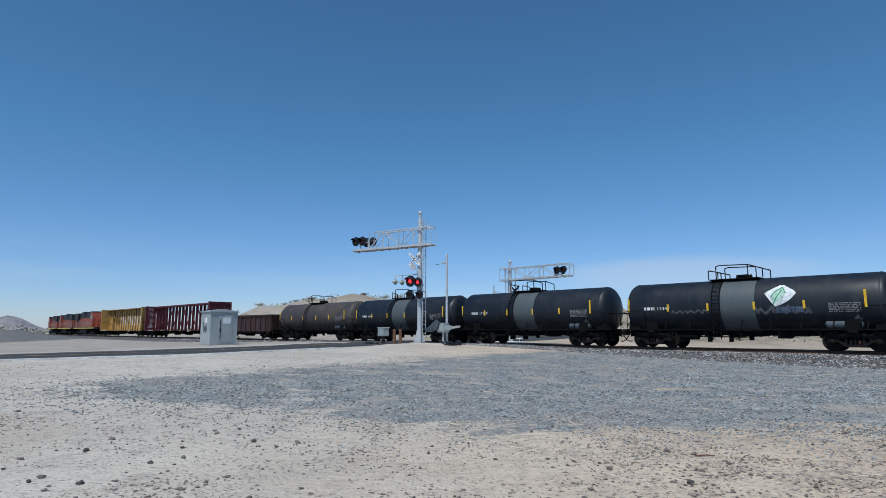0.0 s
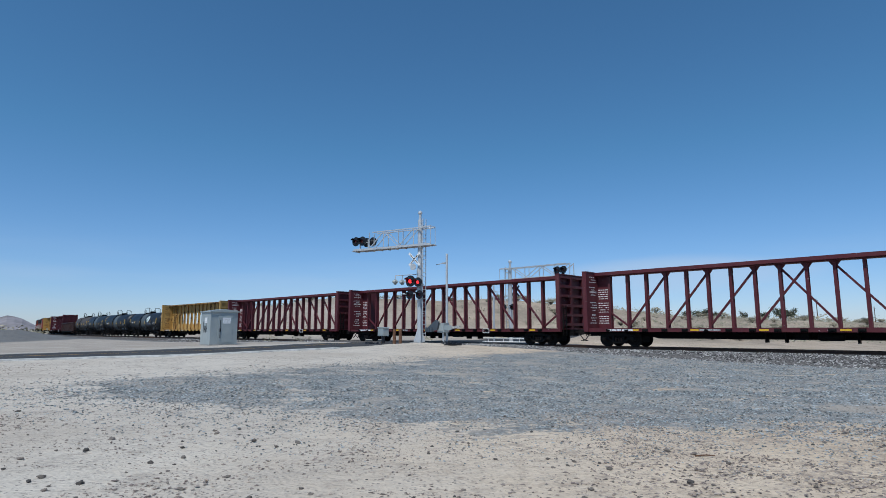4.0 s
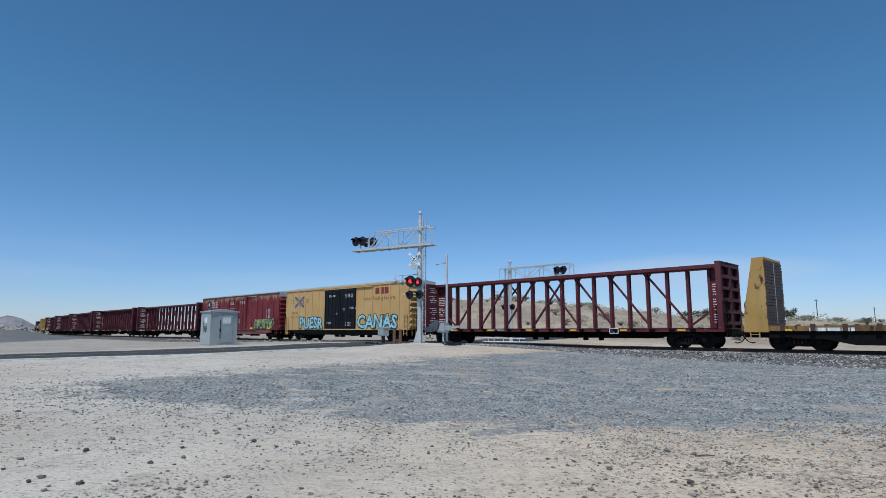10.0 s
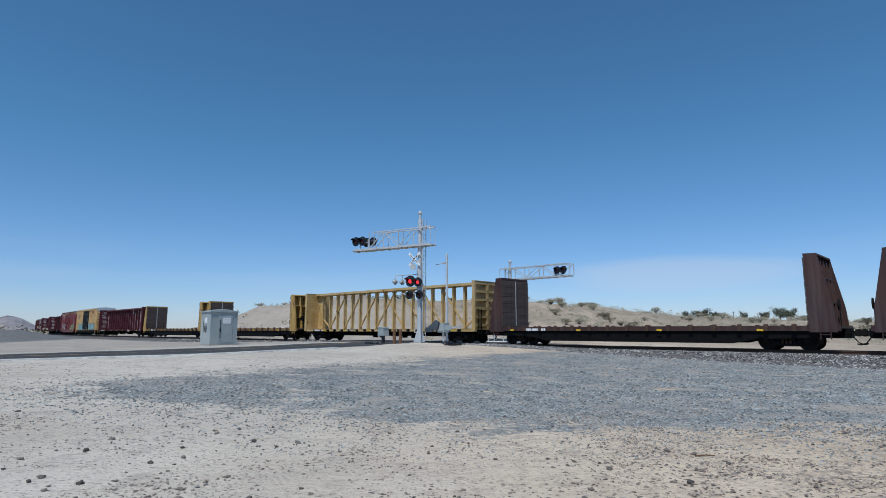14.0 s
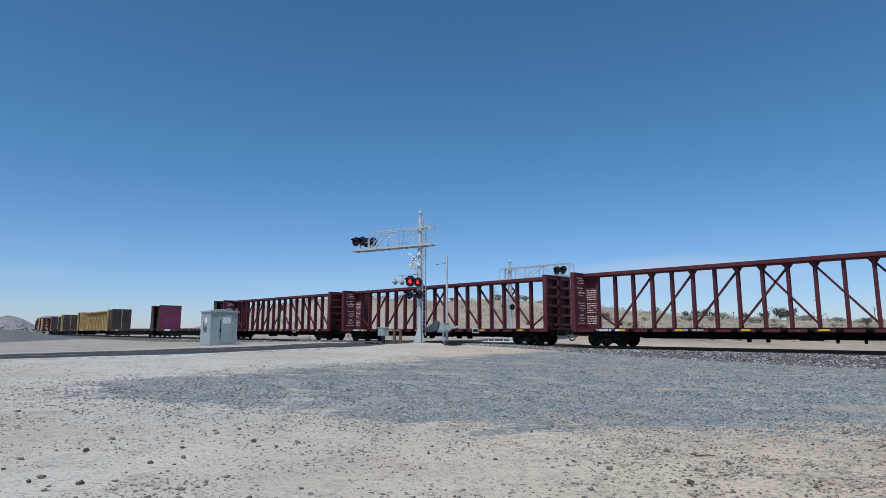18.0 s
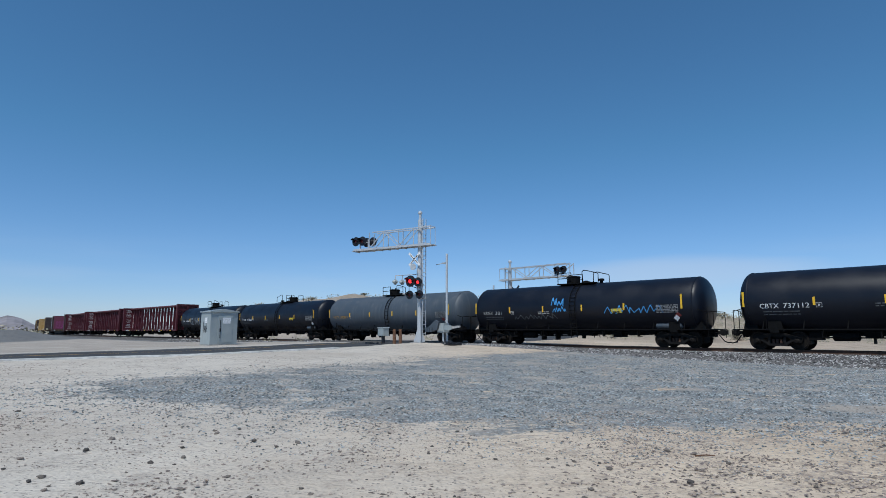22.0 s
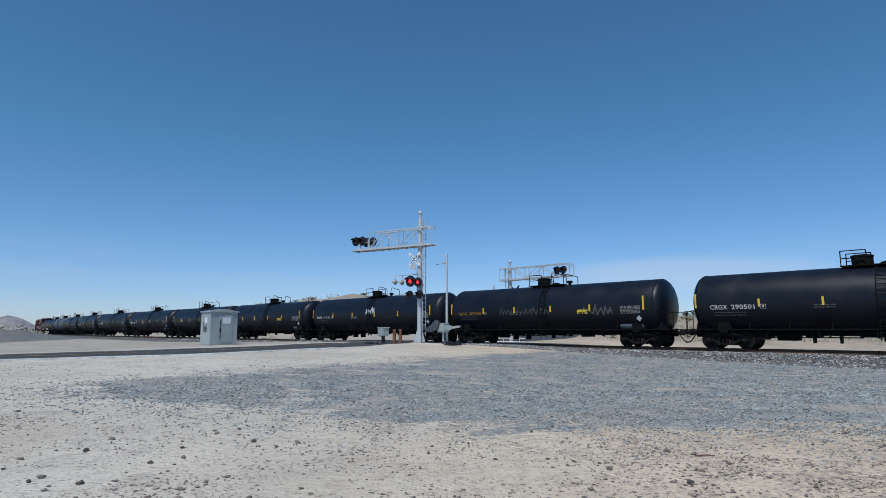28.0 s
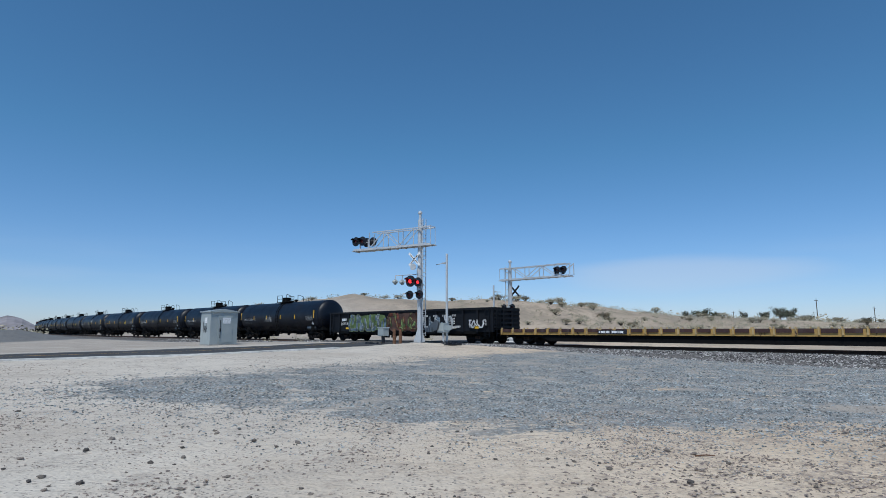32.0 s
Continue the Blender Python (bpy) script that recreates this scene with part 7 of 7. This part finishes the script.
scrawl(TANKS[3], 1.3, R - 0.01, 2.5, 0.9, 0.55, SPRAY_BLUE, 5, 0.07, 4)
scrawl(TANKS[3], 1.2, R - 0.01, 2.1, 1.0, 0.4, SPRAY_BLUE, 6, 0.05, 5)
scrawl(TANKS[3], -2.4, R - 0.04, 1.95, 3.6, 0.5, SPRAY_BLUE, 7, 0.05, 9)
scrawl(TANKS[3], 4.4, R - 0.1, 1.7, 3.4, 0.35, FAINT, 8, 0.05, 9)
scrawl(TANKS[9], 0.2, R + 0.01, 2.35, 1.2, 0.75, SPRAY_SILVER, 9, 0.1, 5)
scrawl(TANKS[10], 3.3, R - 0.05, 2.0, 4.0, 0.45, FAINT, 10, 0.045, 13)
scrawl(TANKS[10], -3.2, R - 0.05, 1.9, 2.2, 0.55, FAINT, 11, 0.09, 6)
scrawl(TANKS[13], 2.4, R - 0.06, 1.85, 1.5, 0.6, DULL_WHITE, 12, 0.05, 7)
for i, c in enumerate(LEAF_CARS):
    h = (old_tanks[i][0] - old_tanks[i][1]) / 2
    if i:
        bars(c, h - 1.4, 1.43, 2.28, 0.62, 1, WHITE, 0.17, 0.05, seed=51)
        writing(c, ("", "14144", "17158", "15347")[i], 0.17, h - 2.15, 1.43, 2.11, WHITE, 0.7)
logo = LEAF_CARS[3]
s = Solid()
s.slab([(-1.22, 2.8), (-1.3, 2.9), (-1.9, 3.22), (-2.06, 3.22), (-2.56, 2.9), (-2.62, 2.78), (-2.3, 2.42), (-1.95, 2.24), (-1.68, 2.14), (-1.6, 2.24)], 1.43, 1.436)
panel = part("emblem", s, WHITE, logo, "white rounded panel with green leaf")
s = Solid()
s.slab([(-1.62, 2.3), (-1.5, 2.62), (-1.66, 2.9), (-2.02, 3.1), (-2.16, 2.8), (-2.02, 2.5)], 1.44, 1.443)
leaf = part("leaf", s, plain("pale_green_marking", (0.45, 0.62, 0.5), 0.6), panel)
s = Solid()
for p, q in (((-1.6, 2.25), (-1.75, 2.6)), ((-1.75, 2.6), (-2.0, 2.98)), ((-1.5, 2.62), (-1.68, 2.9)), ((-1.68, 2.9), (-2.02, 3.1)), ((-2.02, 3.1), (-2.16, 2.8))):
    s.bar((p[0], 1.446, p[1]), (q[0], 1.446, q[1]), 0.05, 0.003)
part("leaf_vein", s, LOGO_GREEN, panel)
bars(logo, -1.7, 1.43, 2.12, 1.2, 1, LOGO_BLUE, 0.28, 0.05, seed=8)
scrawl(logo, 3.6, 1.38, 1.85, 2.0, 0.3, FAINT, 21, 0.09, 6)
scrawl(logo, -0.1, 1.38, 1.75, 3.2, 0.4, FAINT, 22, 0.12, 8)

# markings follow the round shells
for i, c in enumerate(TANKS):
    for o in c.children:
        if o.name.startswith(("marking", "graffiti", "stencil", "warning_panel", "hazard_placard")):
            wrap(o, 1.6 if i == 2 else R, 2.42)
            for q in o.children:
                wrap(q, R, 2.42, 0.011)
for c in LEAF_CARS:
    for o in c.children:
        if o.name.startswith(("marking", "graffiti", "emblem")):
            wrap(o, 1.42, 2.28)
            for k, q in enumerate(o.children):
                wrap(q, 1.42, 2.28, 0.011 + 0.003 * k)

# buff box car
b, y = ttx_box, 1.504
writing(b, "Railcar Pooling Experts", 0.32, -3.35, y, 3.62, DARK_TEXT, 4.4)
s = Solid()
for k in range(3):
    s.box(-4.55 - k * 0.62, -5.08 - k * 0.62, y, y + 0.004, 4.12, 4.68)
part("emblem", s, LOGO_RED, b, "red painted emblem", at=pose(-0.6, 0, 0))
s = Solid()
s.bar((7.9, y, 4.35), (6.2, y, 3.3), 0.28, 0.004)
s.bar((6.2, y + 0.004, 4.35), (7.9, y + 0.004, 3.3), 0.28, 0.004)
em = part("emblem", s, LOGO_BLUE, b, "blue and orange crossed arrows emblem")
s = Solid()
s.bar((6.85, y + 0.009, 4.2), (6.2, y + 0.009, 3.85), 0.16, 0.004)
s.bar((6.85, y + 0.009, 3.45), (6.2, y + 0.009, 3.75), 0.16, 0.004)
part("stripe", s, LOGO_ORANGE, em)
for words, x, z in (("next", 8.6, 3.95), ("load", 8.6, 3.7), ("any", 5.9, 3.95), ("road", 5.9, 3.7)):
    writing(b, words, 0.2, x, y, z, DARK_TEXT, 0.55)
writing(b, "TBOX", 0.26, 8.6, y, 2.6, DARK_TEXT, 1.5)
writing(b, "661924", 0.26, 8.6, y, 2.2, DARK_TEXT, 1.7)
tag(b, "PUESR", 6.9, y + 0.044, 1.2, 4.3, 1.05, SPRAY_AQUA, SPRAY_DARK)
tag(b, "CANAS", -2.6, y + 0.044, 1.2, 5.6, 1.12, SPRAY_AQUA, SPRAY_DARK, lean=0.08)
for x, z, w, r in ((1.7, 4.3, 1.0, 2), (-0.9, 4.3, 1.1, 3), (0.6, 2.6, 0.3, 2), (-0.5, 3.0, 0.3, 2), (-1.6, 3.1, 0.9, 2), (2.0, 1.75, 0.8, 2), (-0.9, 1.7, 0.9, 4)):
    bars(b, x, 1.601, z, w, r, DULL_WHITE, 0.07, 0.05, seed=int(x * 10) + 60)
bars(b, -6.2, y, 2.35, 1.5, 6, DARK_TEXT, 0.04, 0.05, seed=70)
# red box car
b = cp_box
s = Solid()
s.turned([(1.502, 0.55), (1.505, 0.55)], 24, "y", (7.7, 0, 4.2))
disc = part("emblem", s, DULL_WHITE, b, "round white emblem with dark ring")
s = Solid()
s.turned([(1.506, 0.51), (1.508, 0.51)], 24, "y", (7.7, 0, 4.2))
part("ring", s, SPRAY_DARK, disc)
s = Solid()
s.turned([(1.509, 0.22), (1.511, 0.22)], 24, "y", (7.7, 0, 4.2))
part("center", s, SPRAY_SILVER, disc)
for k in range(3):
    bars(b, 6.8, 1.504, 4.5 - k * 0.28, 1.5, 1, DULL_WHITE, 0.18, 0.05, seed=80 + k)
bars(b, 8.6, 1.504, 2.7, 0.5, 1, WHITE, 0.25, seed=84)
writing(b, "218276", 0.26, 8.6, 1.504, 2.12, WHITE, 1.6)
piece(b, 7.7, 1.548, 1.15, 5.4, 1.15, 11, (SPRAY_SILVER, SPRAY_SILVER, SPRAY_BROWN), SPRAY_DARK, WHITE, 41, rim_w=0.26)
piece(b, -4.3, 1.548, 1.15, 4.2, 1.1, 9, (SPRAY_GREEN, SPRAY_LIME), SPRAY_DARK, WHITE, 43, rim_w=0.26, back=SPRAY_LIME)
for x, z, w, r in ((1.6, 4.35, 1.0, 3), (-0.8, 4.35, 1.2, 3), (1.6, 3.6, 1.0, 2), (-0.7, 2.4, 0.3, 5), (1.7, 2.4, 0.3, 4), (-6.9, 3.3, 0.8, 8)):
    bars(b, x, 1.601 if abs(x) < 3 else 1.504, z, w, r, DULL_WHITE, 0.08, 0.05, seed=int(x * 10) + 90)
for x in (8.3, 3.5, -3.4, -7.3):
    s = Solid()
    s.box(x, x - 0.6, 1.548, 1.553, 1.12, 1.3)
    part("reflector_strip", s, REFLECT, b)
# red end walls of the last bulkhead flat
for w in [o for o in flat_d.children if o.name.startswith("bulkhead")]:
    side = 1 if w.data.vertices[0].co.x > 0 else -1
    rnd = random.Random(3)
    s = Solid()
    for k in range(3):
        for j in range(4):
            x, yy, z = side * (10.2 - 1.34), 1.05 - j * 0.6, 1.55 + k * 0.62
            pts = [(yy, z), (yy - 0.25, z + 0.5), (yy - 0.5, z + rnd.uniform(0.1, 0.3)), (yy - 0.1, z - 0.05)]
            for p, q in zip(pts, pts[1:]):
                s.bar((x, p[0], p[1]), (x, q[0], q[1]), 0.07, 0.005, (1, 0, 0))
    part("graffiti", s, SPRAY_PINK, w)
bars(flat_d, 6.6, 1.58, 1.12, 2.1, 1, WHITE, 0.2, seed=96)
# black gondola
piece(gon_black, 6.8, 1.58, 0.9, 4.9, 1.45, 13, (SPRAY_STEEL, SPRAY_STEEL, SPRAY_DUSK), SPRAY_LIME, SPRAY_SILVER, 61, back=SPRAY_GREEN, rim_w=0.22)
piece(gon_black, 1.6, 1.58, 0.9, 4.1, 1.5, 11, (SPRAY_GREEN, SPRAY_RUST, SPRAY_BROWN), SPRAY_DARK, SPRAY_LIME, 62, back=SPRAY_BROWN, rim_w=0.22)
piece(gon_black, -3.0, 1.58, 0.95, 3.0, 1.2, 9, (SPRAY_SILVER, SPRAY_STEEL), SPRAY_DARK, WHITE, 63, rim_w=0.25)
piece(gon_black, -7.6, 1.58, 1.15, 1.7, 0.6, 7, (WHITE,), SPRAY_DARK, DULL_WHITE, 66)
for k in range(4):
    bars(gon_black, -3.0 - k * 1.0, 1.585, 2.16, 0.4, 1, DULL_WHITE, 0.14, seed=98 + k)
writing(gon_black, "517974", 0.24, 8.2, 1.58, 1.45, WHITE, 1.05)
bars(gon_black, 8.0, 1.58, 2.05, 0.7, 1, WHITE, 0.24, seed=97)
bars(gon_black, -5.6, 1.58, 1.9, 0.7, 4, WHITE, 0.06, 0.07, seed=99)
for x in (-5.9, -8.3, 7.4):
    s = Solid()
    s.box(x, x - 0.5, 1.58, 1.585, 1.1, 1.25)
    part("reflector_strip", s, REFLECT, gon_black)


# ---- movement ----
def car_pose(mid, base, around, s_run):
    f, b = on_line(mid + s_run + base), on_line(mid + s_run - base)
    d, c = f - b, (f + b) / 2
    return pose(c.x, c.y, RAIL_Z, 0, 0, math.degrees(math.atan2(d.y, d.x)) + (180 if around else 0))


def motions():
    for car, mid, base, around in TRAIN:
        walk(car, [(k * 0.5, car_pose(mid, base, around, gone(k * 0.5))) for k in range(65)])
        frames = [k / 30 for k in range(0, 961) if 33 < mid + gone(k / 30) < 86]
        wheels = [o for o in car.children_recursive if o.name.startswith("wheelset")]
        turn = -1 if around else 1
        for o in wheels:
            p = o.location.copy()
            if len(frames) < 3:
                continue
            rows = [(t, pose(p.x, p.y, p.z, 0, math.degrees(turn * (gone(t) - gone(frames[0])) / WHEEL_R) % 360, 0)) for t in frames]
            if frames[0] > 0.05:
                rows.insert(0, (0.0, rows[0][1]))
            if frames[-1] < 31.95:
                rows.append((32.0, rows[-1][1]))
            walk(o, rows)


motions()
